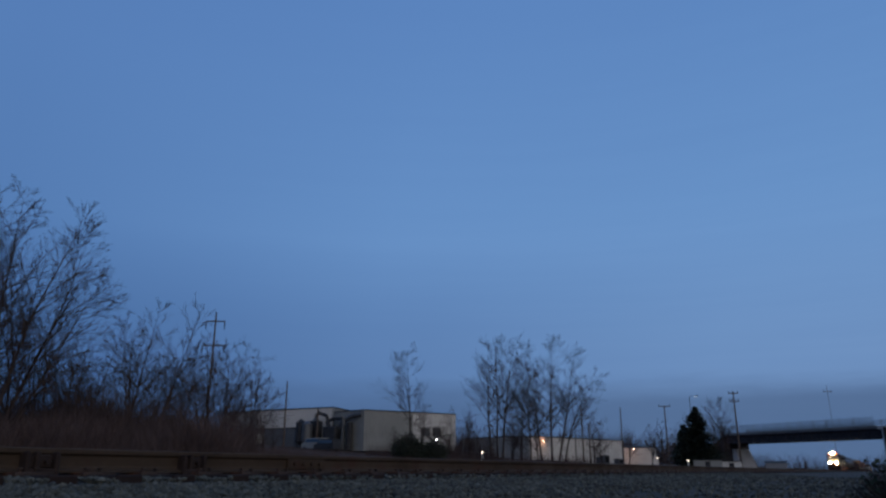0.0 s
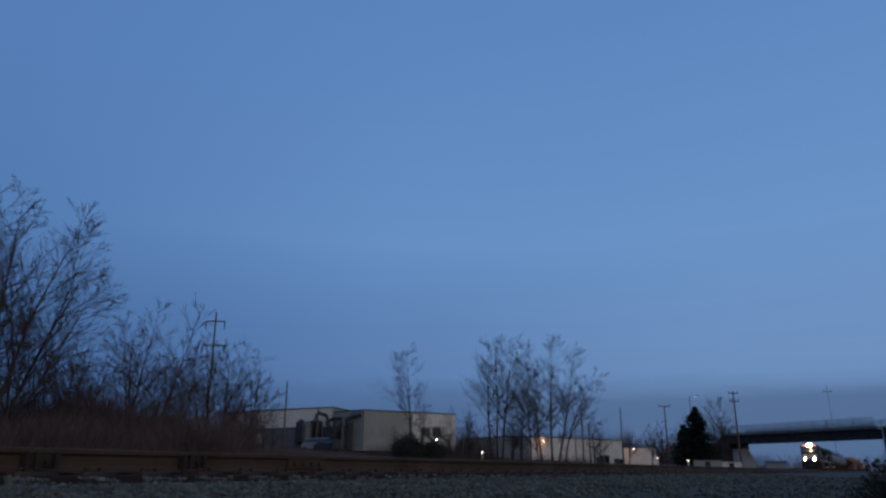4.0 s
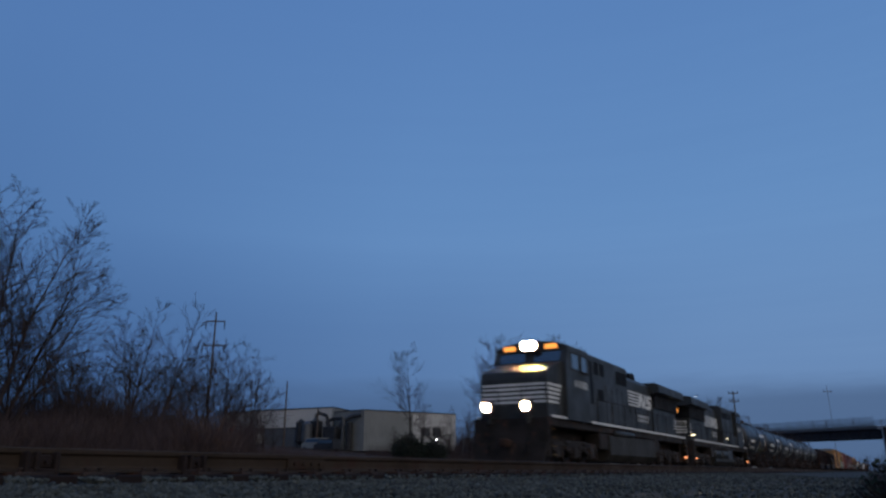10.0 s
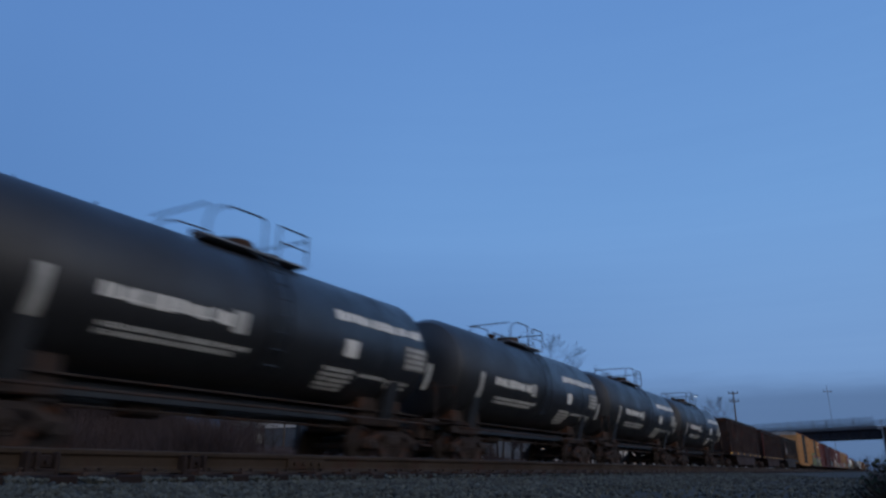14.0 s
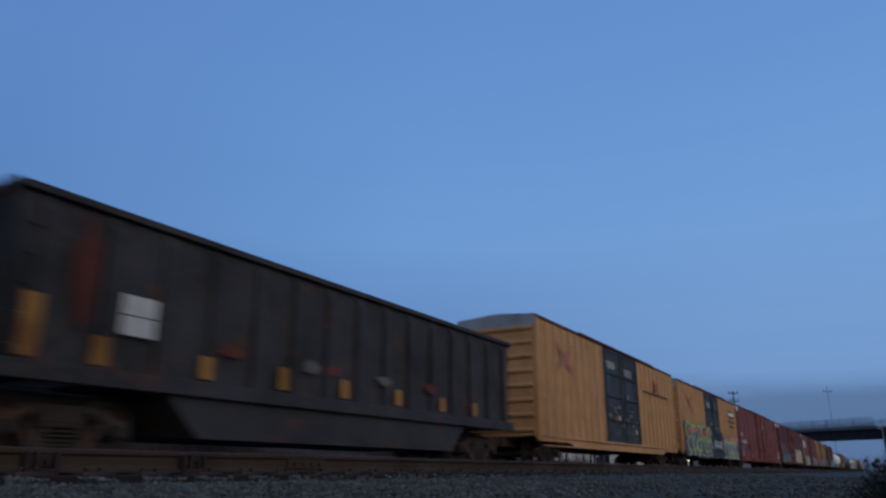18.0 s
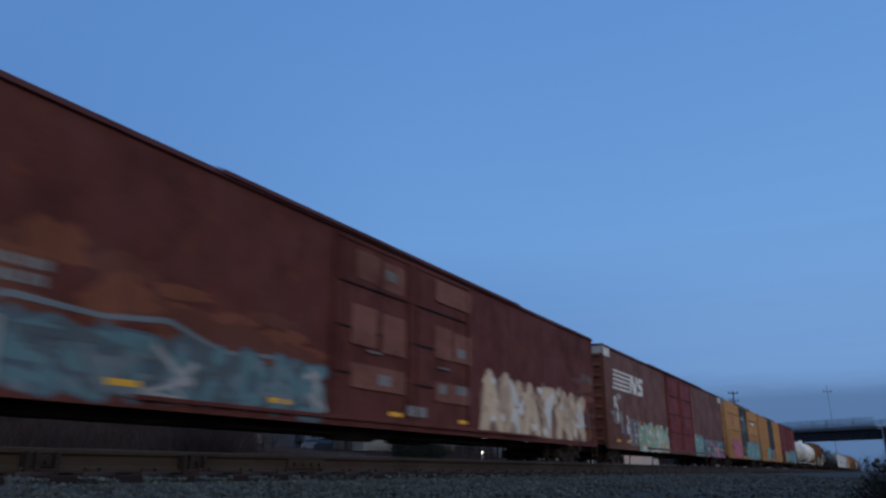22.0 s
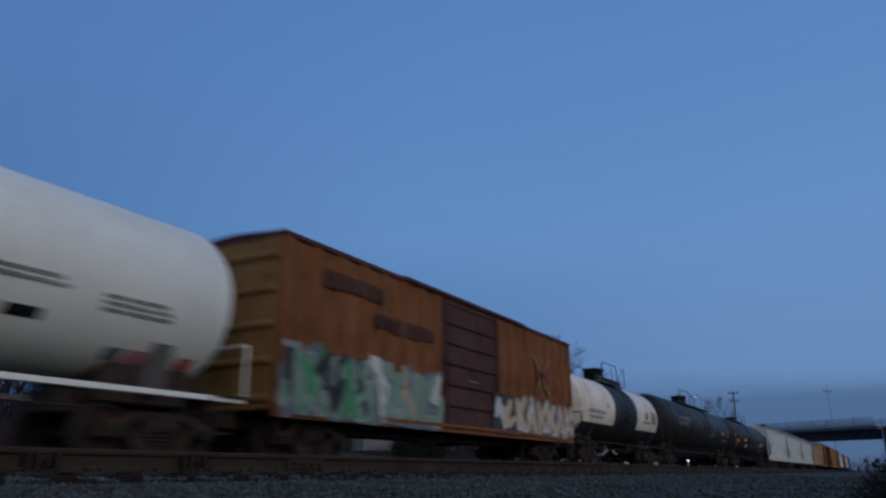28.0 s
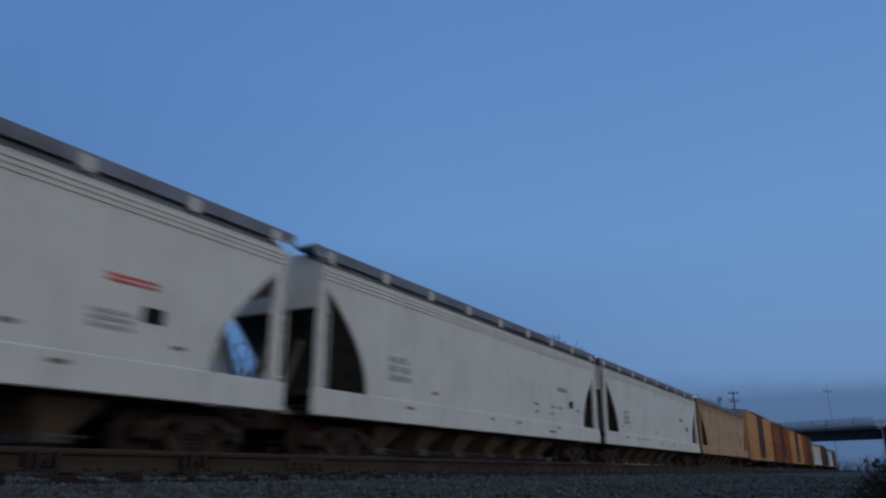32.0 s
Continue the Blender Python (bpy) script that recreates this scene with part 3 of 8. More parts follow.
SPRAY = {"mint": (0.23, 0.35, 0.26), "white": (0.55, 0.55, 0.53), "navy": (0.035, 0.045, 0.08), "lime": (0.30, 0.37, 0.13), "pink": (0.40, 0.10, 0.15), "rose": (0.50, 0.16, 0.22),
         "cyan": (0.07, 0.30, 0.39), "aqua": (0.15, 0.33, 0.33), "blue": (0.05, 0.17, 0.36), "cream": (0.52, 0.40, 0.28), "black": (0.015, 0.015, 0.018), "charcoal": (0.042, 0.045, 0.046), "slate": (0.13, 0.16, 0.18),
         "coral": (0.52, 0.13, 0.105), "orange": (0.55, 0.22, 0.04), "purple": (0.14, 0.09, 0.17), "green": (0.08, 0.26, 0.13), "grey": (0.28, 0.29, 0.29), "olive": (0.13, 0.15, 0.04), "bluegrey": (0.07, 0.10, 0.13), "moss": (0.06, 0.085, 0.03), "teal": (0.09, 0.17, 0.19), "tan": (0.40, 0.30, 0.22), "maroon": (0.17, 0.10, 0.07), "storm": (0.070, 0.092, 0.105), "rust": (0.17, 0.05, 0.022), "sage": (0.20, 0.30, 0.23)}


def graffiti(car, x, y0, y1, z0, z1, colours, seed, letters=5):
    """A sprayed piece: a ragged ground, fat bent shapes over it, thin outlines and flecks, in layers."""
    rng = random.Random(seed)
    ground_c, fill, line, fleck = colours
    letters = round(letters * 1.5)
    w = (y1 - y0) / letters
    n = 26
    top = [(y0 + (y1 - y0) * i / n, z1 + (z1 - z0) * 0.16 * (math.sin(i * 1.3 + seed) * 0.6 + rng.uniform(-0.5, 0.5)) - (z1 - z0) * (0.10 + (0.34, 0.14, 0.05)[min(i, n - i)] if min(i, n - i) < 3 else 0.10)) for i in range(n + 1)]
    for i in (0, 1, n - 1, n):
        top[i] = (top[i][0] + rng.uniform(-0.02, 0.02) * (y1 - y0), top[i][1])
    bot = [(y1 - (y1 - y0) * (i + (0.5 if i == 0 else -0.4 if i == n else 0)) / n, z0 + (z1 - z0) * 0.06 * rng.uniform(-0.5, 1.0)) for i in range(n + 1)]
    root = part("graffiti", MB().prism(bot[::-1] + top[::-1], x, x + 0.004), spray(ground_c, SPRAY[ground_c]), car, "sprayed graffiti in several colours")

    def stroke(mb, pts, r, xx):
        for (ya, za), (yb, zb) in zip(pts, pts[1:]):
            dy, dz = yb - ya, zb - za
            k = r / max(1e-6, math.hypot(dy, dz))
            mb.prism([(ya - dz * k, za + dy * k), (ya + dz * k, za - dy * k), (yb + dz * k, zb - dy * k), (yb - dz * k, zb + dy * k)], xx, xx + 0.003)
        for yy, zz in pts:
            mb.prism([(yy + r * math.cos(a * 0.785), zz + r * math.sin(a * 0.785)) for a in range(8)], xx, xx + 0.003)

    h = z1 - z0
    for i in range(letters):
        c = y0 + w * (i + 0.5)
        m = z0 + h * 0.5
        kind = rng.randrange(5)
        a, b = w * 0.34, h * 0.34
        shapes = {0: [(c + a, m + b), (c - a * 0.8, m + b * 0.8), (c - a, m), (c + a, m - b * 0.1), (c + a * 0.8, m - b), (c - a, m - b)],
                  1: [(c - a, m - b), (c - a * 0.7, m + b), (c + a, m + b * 0.5), (c + a * 0.9, m - b * 0.7), (c - a * 0.6, m - b)],
                  2: [(c - a, m + b), (c - a * 0.8, m - b), (c - a * 0.8, m), (c + a, m + b), (c - a * 0.2, m + b * 0.1), (c + a, m - b)],
                  3: [(c - a, m - b), (c, m + b), (c + a, m - b), (c + a * 0.4, m - b * 0.2), (c - a * 0.5, m - b * 0.2)],
                  4: [(c - a, m + b), (c + a, m + b), (c, m + b * 0.9), (c + a * 0.1, m - b)]}[kind]
        pts = [(p + rng.uniform(-0.08, 0.08) * w, q + rng.uniform(-0.08, 0.08) * h) for p, q in shapes]
        lines, fills = MB(), MB()
        stroke(lines, pts, min(w, h) * 0.20, x + 0.0045)
        stroke(fills, pts, min(w, h) * 0.135, x + 0.008)
        part("graffiti_outline", lines, spray(line, SPRAY[line]), root)
        part("graffiti_fill", fills, spray(fill, SPRAY[fill]), root)
        for k in range(5):
            p = (c + rng.uniform(-0.5, 0.5) * w, m + rng.uniform(-0.45, 0.45) * h)
            part("graffiti_fleck", MB().prism(blob(rng, p[0], p[1], w * rng.uniform(0.05, 0.20), h * rng.uniform(0.03, 0.09), 9), x + 0.0115, x + 0.0145), spray(fleck if k < 3 else line, SPRAY[fleck if k < 3 else line]), root)
    return root


def scrawl(root, x, y0, y1, z0, z1, n, colours, seed, thick=0.05):
    """Loose jagged tags: short bent strokes thrown over one another."""
    rng = random.Random(seed)
    w, h = (y1 - y0) / n, z1 - z0
    for i in range(n):
        cy = y0 + w * (i + 0.5)
        q = (cy + rng.uniform(-0.4, 0.4) * w, z0 + h * rng.uniform(0.1, 0.9))
        mb = MB()
        for _ in range(rng.randint(4, 7)):
            e = (cy + rng.uniform(-0.65, 0.65) * w, z0 + h * rng.uniform(0.0, 1.0))
            dy, dz = e[0] - q[0], e[1] - q[1]
            k = thick * rng.uniform(0.6, 1.3) / max(1e-6, math.hypot(dy, dz))
            d = 0.003 + 0.0008 * (i % 4)
            mb.prism([(q[0] - dz * k - dy * 0.05, q[1] + dy * k), (q[0] + dz * k, q[1] - dy * k), (e[0] + dz * k + dy * 0.05, e[1] - dy * k), (e[0] - dz * k, e[1] + dy * k)], x, x + d)
            q = e
        c = colours[i % len(colours)]
        part("graffiti_tag", mb, spray(c, SPRAY[c]), root, "loose sprayed tag")


def sprayed_arcs(root, x, y0, y1, z0, z1, n, fill, line, seed, thick=0.17):
    """Fat round letters: open rings and bent stems with a paler outline, sprayed over a piece."""
    rng = random.Random(seed)
    w, h = (y1 - y0) / n, z1 - z0
    for i in range(n):
        c, m = y0 + w * (i + 0.5) + rng.uniform(-0.08, 0.08) * w, (z0 + z1) / 2 + rng.uniform(-0.06, 0.06) * h
        a0, span = rng.uniform(0.2, 1.4), rng.uniform(3.2, 5.2)
        ry, rz, lean = w * rng.uniform(0.34, 0.50), h * rng.uniform(0.34, 0.44), rng.uniform(-0.2, 0.2)
        pts = [(c + ry * math.cos(a0 + span * q / 12) + lean * rz * math.sin(a0 + span * q / 12), m + rz * math.sin(a0 + span * q / 12)) for q in range(13)]
        for name, grow, colour, dx in (("graffiti_outline", 1.35, line, 0.0), ("graffiti_fill", 1.0, fill, 0.004)):
            mb = MB()
            for (ya, za), (yb, zb), q in zip(pts, pts[1:], range(12)):
                r = thick * grow * (0.65 + 0.35 * math.sin(math.pi * (q + 0.5) / 12)) * h * 0.62
                dy, dz = yb - ya, zb - za
                k = r / max(1e-6, math.hypot(dy, dz))
                mb.prism([(ya - dz * k - dy * 0.2, za + dy * k - dz * 0.2), (ya + dz * k - dy * 0.2, za - dy * k - dz * 0.2), (yb + dz * k + dy * 0.2, zb - dy * k + dz * 0.2), (yb - dz * k + dy * 0.2, zb + dy * k + dz * 0.2)], x + dx, x + dx + 0.003)
            part(name, mb, spray(colour, SPRAY[colour]), root)


HW = 1.55                                # half the width of a house car


# ---------------------------------------------------------------- boxcars
def boxcar(name, label, length, eave, sill, paint, door, door_paint, end_paint=None, roof=ROOF_GALV, ribs=True, corner=(), panels=2, rows=4, lines=(), skirt=0.0, rounded_end=6, group="freight cars", sill_paint=None, edge_paint=ROOF_DARK, band=True):
    """A boxcar whose near side is +x; y runs from its leading end to its rear."""
    end_paint = end_paint or paint
    sill_paint = sill_paint or paint
    car = thing(name, label, "boxcar", group)
    d0, d1 = door
    y0, y1 = 0.45, length - 0.45
    # side walls, open at the doorway
    for s in (1, -1):
        xa, xb = sorted((s * (HW - 0.09), s * (HW - 0.03)))
        wall = part("side_wall", MB().box(xa, xb, y0, d0, sill + 0.12, eave), paint, car)
        part("side_wall", MB().box(xa, xb, d1, y1, sill + 0.12, eave), paint, car)
        part("door_header", MB().box(xa, xb, d0, d1, eave - 0.16, eave), paint, car)
        part("door_threshold", MB().box(xa, xb, d0, d1, sill + 0.12, sill + 0.22), paint, car)
        if ribs and s == 1:
            post = MB().prism([(-0.12, 0), (0.12, 0), (0.085, 0.078), (-0.085, 0.078)], 0, eave - sill - 0.2, "z")
            post = MB().add([(y, x, z) for x, y, z in post.v], post.f).mesh("side_post", paint)
            # dark strip next to each post, painting in its shade and grime
            shade_strip = MB().box(0, 0.006, -0.046, 0.046, 0, eave - sill - 0.2).mesh("weld_seam", STRIP_BROWN)
            for a, b in ((y0, d0), (d1, y1)):
                n = max(2, round((b - a) / 0.82))
                for i in range(n + 1):
                    part("weld_seam", shade_strip, STRIP_BROWN, wall, at=pose(HW - 0.03, a + 0.13 + (b - a - 0.26) * i / n + 0.145, sill + 0.16)) if i < n else None
                    part("side_post", post, paint, wall, at=pose(HW - 0.055, a + 0.13 + (b - a - 0.26) * i / n, sill + 0.16))
        elif s == 1:
            seam = MB().box(0, 0.008, -0.02, 0.02, 0, eave - sill - 0.3).mesh("side_seam", paint)
            for a, b in ((y0, d0), (d1, y1)):
                n = max(2, round((b - a) / 2.4))
                for i in range(n + 1):
                    part("side_seam", seam, paint, wall, at=pose(HW - 0.03, a + 0.05 + (b - a - 0.1) * i / n, sill + 0.2))
    for z in lines:
        for a, b in ((y0, d0 - 0.3), (d1 + 0.3, y1)):
            part("side_rail", MB().box(HW + 0.012, HW + 0.03, a + 0.7, b - 0.3, z - 0.03, z + 0.03), STRIP_BROWN, car)
    # side sill, with a deeper skirt in the middle of long cars
    for s in (-1, 1):
        xa, xb = sorted((s * (HW - 0.12), s * (HW - 0.005)))
        a, b = y0 + length * 0.16, y1 - length * 0.16
        part("side_sill", MB().prism([(y0, sill + 0.16), (y1, sill + 0.16), (y1, sill), (b + 0.5, sill), (b, sill - skirt), (a, sill - skirt), (a - 0.5, sill), (y0, sill)], xa, xb), sill_paint, car)
        if skirt:
            part("sill_flange", MB().box(*sorted((s * (HW - 0.05), s * (HW + 0.05))), y0 + 0.3, b, sill - skirt - 0.03, sill - skirt + 0.01, 0.006), paint, car)
            part("sill_lip", MB().box(*sorted((s * (HW - 0.02), s * (HW + 0.04))), y0 + 0.1, y1 - 0.1, sill + 0.13, sill + 0.165, 0.006), paint, car)
    # ends with pressed ribs, painted top band
    for y, s in ((y0, -1), (y1, 1)):
        ya, yb = sorted((y, y - s * 0.05))
        e = part("end_wall", MB().box(-HW + 0.06, HW - 0.06, ya, yb, sill + 0.1, eave + 0.1), end_paint, car)
        n = rounded_end
        for i in range(n):
            z = sill + 0.35 + (eave - sill - 0.75) * i / (n - 1)
            part("end_rib", MB().prism([(y, z - 0.10), (y + s * 0.075, z - 0.03), (y + s * 0.075, z + 0.03), (y, z + 0.10)], -HW + 0.2, HW - 0.2), end_paint, e)
        ya, yb = sorted((y, y + s * 0.02))
        if band:
            part("end_band", MB().box(-HW + 0.08, HW - 0.08, ya, yb, eave - 0.30, eave + 0.09), DULL_WHITE if corner else ROOF_GALV, e, "pale band across the top of the end")
        # corner posts
        for sx in (-1, 1):
            xa, xb = sorted((sx * (HW - 0.14), sx * (HW - 0.012)))
            ya, yb = sorted((y - s * 0.12, y + s * 0.015))
            part("corner_post", MB().box(xa, xb, ya, yb, sill, eave, 0.02), paint, car)
    # floor and underframe
    part("floor", MB().box(-HW + 0.1, HW - 0.1, y0, y1, sill + 0.1, sill + 0.16), STEEL_DARK, car)
    part("centre_sill", MB().box(-0.3, 0.3, 0.2, length - 0.2, 0.68, sill + 0.1, 0.02), STEEL_DARK, car)
    brake = MB().tube((0.5, length * 0.42, 0.75), (0.5, length * 0.48, 0.75), 0.2, 0.2, 12).box(-0.4, 0.2, length * 0.55, length * 0.6, 0.6, 0.85, 0.02).tube((0.7, length * 0.3, 0.7), (0.7, length * 0.7, 0.7), 0.03, 0.03, 6)
    part("brake_gear", brake, STEEL_DARK, car)
    # roof: low gable with cross seams
    r = part("roof", MB().prism([(-HW, eave), (HW, eave), (HW + 0.01, eave + 0.04), (0.25, eave + 0.15), (-0.25, eave + 0.15), (-HW - 0.01, eave + 0.04)], y0 - 0.03, y1 + 0.03, "y"), roof, car)
    seam = MB().prism([(-HW, eave + 0.03), (HW, eave + 0.03), (HW, eave + 0.065), (0.25, eave + 0.18), (-0.25, eave + 0.18), (-HW, eave + 0.065)], -0.03, 0.03, "y").mesh("roof_seam", roof)
    n = round(length / 1.05)
    for i in range(n + 1):
        part("roof_seam", seam, roof, r, at=pose(0, y0 + (y1 - y0) * i / n, 0))
    part("roof_edge", MB().box(HW - 0.03, HW + 0.03, y0, y1, eave - 0.06, eave + 0.05, 0.012), edge_paint, car)
    part("door_track", MB().box(HW - 0.02, HW + 0.075, max(y0, d0 - (d1 - d0) * 0.55), min(y1, d1 + (d1 - d0) * 0.55), eave - 0.02, eave + 0.075, 0.01), ROOF_DARK, car)
    part("door_rail", MB().box(HW - 0.02, HW + 0.07, max(y0, d0 - (d1 - d0) * 0.75), min(y1, d1 + (d1 - d0) * 0.75), sill + 0.12, sill + 0.2, 0.01), sill_paint, car)
    # plug doors
    w = (d1 - d0) / panels
    for k in range(panels):
        a, b = d0 + k * w + 0.015, d0 + (k + 1) * w - 0.015
        z0, z1 = sill + 0.2, eave - 0.1
        dr = part("door", MB().box(HW - 0.06, HW - 0.005, a, b, z0, z1, 0.01), door_paint, car)
        fr = MB()
        for (p, q, u, v) in ((a, a + 0.09, z0, z1), (b - 0.09, b, z0, z1), (a, b, z0, z0 + 0.1), (a, b, z1 - 0.1, z1)):
            fr.box(HW - 0.006, HW + 0.024, p, q, u, v)
        part("door_frame", fr, door_paint, dr)
        for i in range(1, rows):
            z = z0 + (z1 - z0) * i / rows
            # black strip below the rib stands for the shade under it
            part("door_rib_shade", MB().box(HW - 0.006, HW + 0.026, a + 0.09, b - 0.09, z - 0.10, z - 0.06), FLAT_BLACK, dr)
            part("door_rib", MB().prism([(a + 0.09, z - 0.06), (b - 0.09, z - 0.06), (b - 0.09, z + 0.06), (a + 0.09, z + 0.06)], HW - 0.006, HW + 0.03), door_paint, dr)
        for u in ((a + 0.22, b - 0.22) if w > 1.4 else ((a + b) / 2,)):
            part("locking_bar", MB().tube((HW + 0.045, u, z0 + 0.05), (HW + 0.045, u, z1 - 0.05), 0.02, 0.02, 6), door_paint, dr)
        part("door_handle", MB().box(HW + 0.02, HW + 0.06, (a + b) / 2 - 0.28, (a + b) / 2 + 0.28, z0 + (z1 - z0) * 0.36, z0 + (z1 - z0) * 0.36 + 0.05, 0.01), GREY_STENCIL, dr)
    # ladders, grab irons, stirrups
    for y in (y0 + 0.1, y1 - 0.62):
        ladder(car, HW + 0.03, y, y + 0.5, sill + 0.15, sill + 1.5, paint, "side_ladder")
        part("stirrup_step", MB().path([(HW - 0.04, y, sill + 0.1), (HW - 0.04, y, sill - 0.32), (HW - 0.04, y + 0.5, sill - 0.32), (HW - 0.04, y + 0.5, sill + 0.1)], 0.02, 5), STEEL_DARK, car)
    if corner:
        for a, b in [((y0 - 0.02, y0 + 0.75), (y1 - 0.75, y1 + 0.02))[k] for k in corner]:
            part("clearance_mark", MB().box(HW - 0.03, HW + 0.004, a, b, eave - 0.42, eave - 0.0), WHITE_PAINT, car, "white painted upper corner")
    running_gear(car, length, 2.6 if length > 22 else 2.1)
    return car


def reflectors(car, x, ys, z, material=YELLOW_MARK, w=0.55, h=0.10):
    for y in ys:
        part("reflector", MB().box(x, x + 0.006, y, y + w, z, z + h), material, car, "yellow reflective strip")


def cross_emblem(car, x, y, z, w, h):
    """Plain crossed shapes in red and blue."""
    t = 0.16
    red, blue = spray("faded_red", (0.37, 0.105, 0.055)), spray("faded_blue", (0.23, 0.125, 0.10))
    for s, m in ((1, red), (-1, blue)):
        for k, d in ((0, 0.0), (1, 0.17)):
            a = [(y, z + h * (0.5 - 0.5 * s) + d), (y + t, z + h * (0.5 - 0.5 * s) + d), (y + w, z + h * (0.5 + 0.5 * s) + d), (y + w - t, z + h * (0.5 + 0.5 * s) + d)]
            patch(car, x + (0.006 if s > 0 else 0.0), a, m if k == 0 else (blue if s > 0 else red), "emblem_stroke")


def striped_emblem(car, x, y, z, w, h, flip=False):
    """Five level stripes that run into plain slanted blocks and bars."""
    yy = (lambda v: y + w - (v - y)) if flip else (lambda v: v)
    def put(poly, nm):
        patch(car, x, [(yy(a), b) for a, b in poly], WHITE_PAINT, nm)
    n = 5
    hh = h / (2 * n - 1)
    for i in range(n):
        b = z + h - (2 * i + 1) * hh
        cut = 0.017 * w * i
        put([(y - 0.012 * w * i, b), (y + w * 0.555 - cut, b), (y + w * 0.57 - cut, b + hh), (y - 0.012 * w * i, b + hh)], "emblem_stripe")
    blocks = [[(0.50, 0), (0.57, 0), (0.635, 1), (0.56, 1)], [(0.585, 1), (0.665, 1), (0.725, 0), (0.645, 0)], [(0.685, 0), (0.75, 0), (0.81, 1), (0.745, 1)],
              [(0.79, 0), (0.955, 0), (0.985, 0.12), (1.0, 0.5), (0.97, 0.63), (0.90, 0.63), (0.905, 0.76), (1.01, 0.76), (1.02, 1), (0.86, 1), (0.83, 0.86), (0.82, 0.52), (0.85, 0.38), (0.925, 0.38), (0.92, 0.24), (0.80, 0.24)]]
    for block in blocks:
        put([(y + w * a, z + h * b) for a, b in block], "emblem_block")


# ---------------------------------------------------------------- open-top coal hoppers
def coal_hopper(name, label, length, top, sill, paint, seed):
    car = thing(name, label, "hopper car", "coal hopper cars")
    y0, y1 = 0.35, length - 0.35
    for s in (-1, 1):
        xa, xb = sorted((s * (HW - 0.14), s * (HW - 0.10)))
        # the sides lean in at the foot of the end sheets
        part("side_wall", MB().prism([(y0, top), (y1, top), (y1 - 0.55, sill), (y0 + 0.55, sill)], xa, xb), paint, car)
        n = 15
        for i in range(n):
            y = y0 + 0.5 + (y1 - y0 - 1.0) * i / (n - 1)
            xa, xb = sorted((s * (HW - 0.11), s * (HW - 0.0)))
            if s == 1:
                part("side_post", MB().prism([(xa, sill), (xb - 0.0, sill), (xb, top - 0.35), (xa + 0.02, top - 0.1), (xa, top - 0.1)], y - 0.10, y + 0.10, "y"), paint, car)
        xa, xb = sorted((s * (HW - 0.2), s * (HW + 0.005)))
        part("top_rail", MB().box(xa, xb, y0 - 0.02, y1 + 0.02, top - 0.12, top, 0.015), paint, car)
        part("side_sill", MB().box(*sorted((s * (HW - 0.16), s * (HW - 0.0))), y0 - 0.1, y1 + 0.1, sill - 0.24, sill + 0.02, 0.015), paint, car)
    for y, s in ((y0, 1), (y1, -1)):
        e = MB().prism([(y, top - 0.05), (y + s * 0.05, top - 0.05), (y + s * 0.6, sill + 0.1), (y + s * 0.5, sill + 0.1)], -HW + 0.12, HW - 0.12)
        end = part("end_sheet", e, paint, car)
        part("end_rail", MB().box(-HW + 0.1, HW - 0.1, *sorted((y - s * 0.05, y + s * 0.1)), top - 0.14, top), paint, end)
        for x in (-0.8, 0.0, 0.8):
            part("end_post", MB().prism([(y - s * 0.0, top - 0.2), (y + s * 0.1, top - 0.2), (y + s * 0.55, sill), (y + s * 0.42, sill)], x - 0.05, x + 0.05), paint, end)
        part("end_platform", MB().box(-HW + 0.1, HW - 0.1, *sorted((y - s * 0.2, y + s * 0.9)), sill - 0.2, sill - 0.1), STEEL_DARK, car)
        ladder(car, HW - 0.05, y + s * 0.15, y + s * 0.6, sill + 0.1, top - 0.4, paint, "side_ladder", 0.42)
        part("end_label", MB().box(-0.9, -0.35, *sorted((y - s * 0.01, y - s * 0.003)), top - 0.55, top - 0.42), GREY_STENCIL, end)
    # deep tub between the trucks
    part("tub", MB().prism([(3.0, sill), (length - 3.0, sill), (length - 3.9, 0.42), (3.9, 0.42)], -HW + 0.12, HW - 0.12), paint, car)
    part("tub_rim", MB().box(HW - 0.14, HW - 0.09, 3.9, length - 3.9, 0.40, 0.50), paint, car)
    part("centre_sill", MB().box(-0.3, 0.3, 0.15, length - 0.15, 0.7, 1.05, 0.02), STEEL_DARK, car)
    if seed < 2:
        reflectors(car, HW + 0.006, [y0 + 0.05 + (y1 - y0 - 0.7) * i / 5 for i in range(6)], sill - 0.14)
    running_gear(car, length, 1.75)
    return car


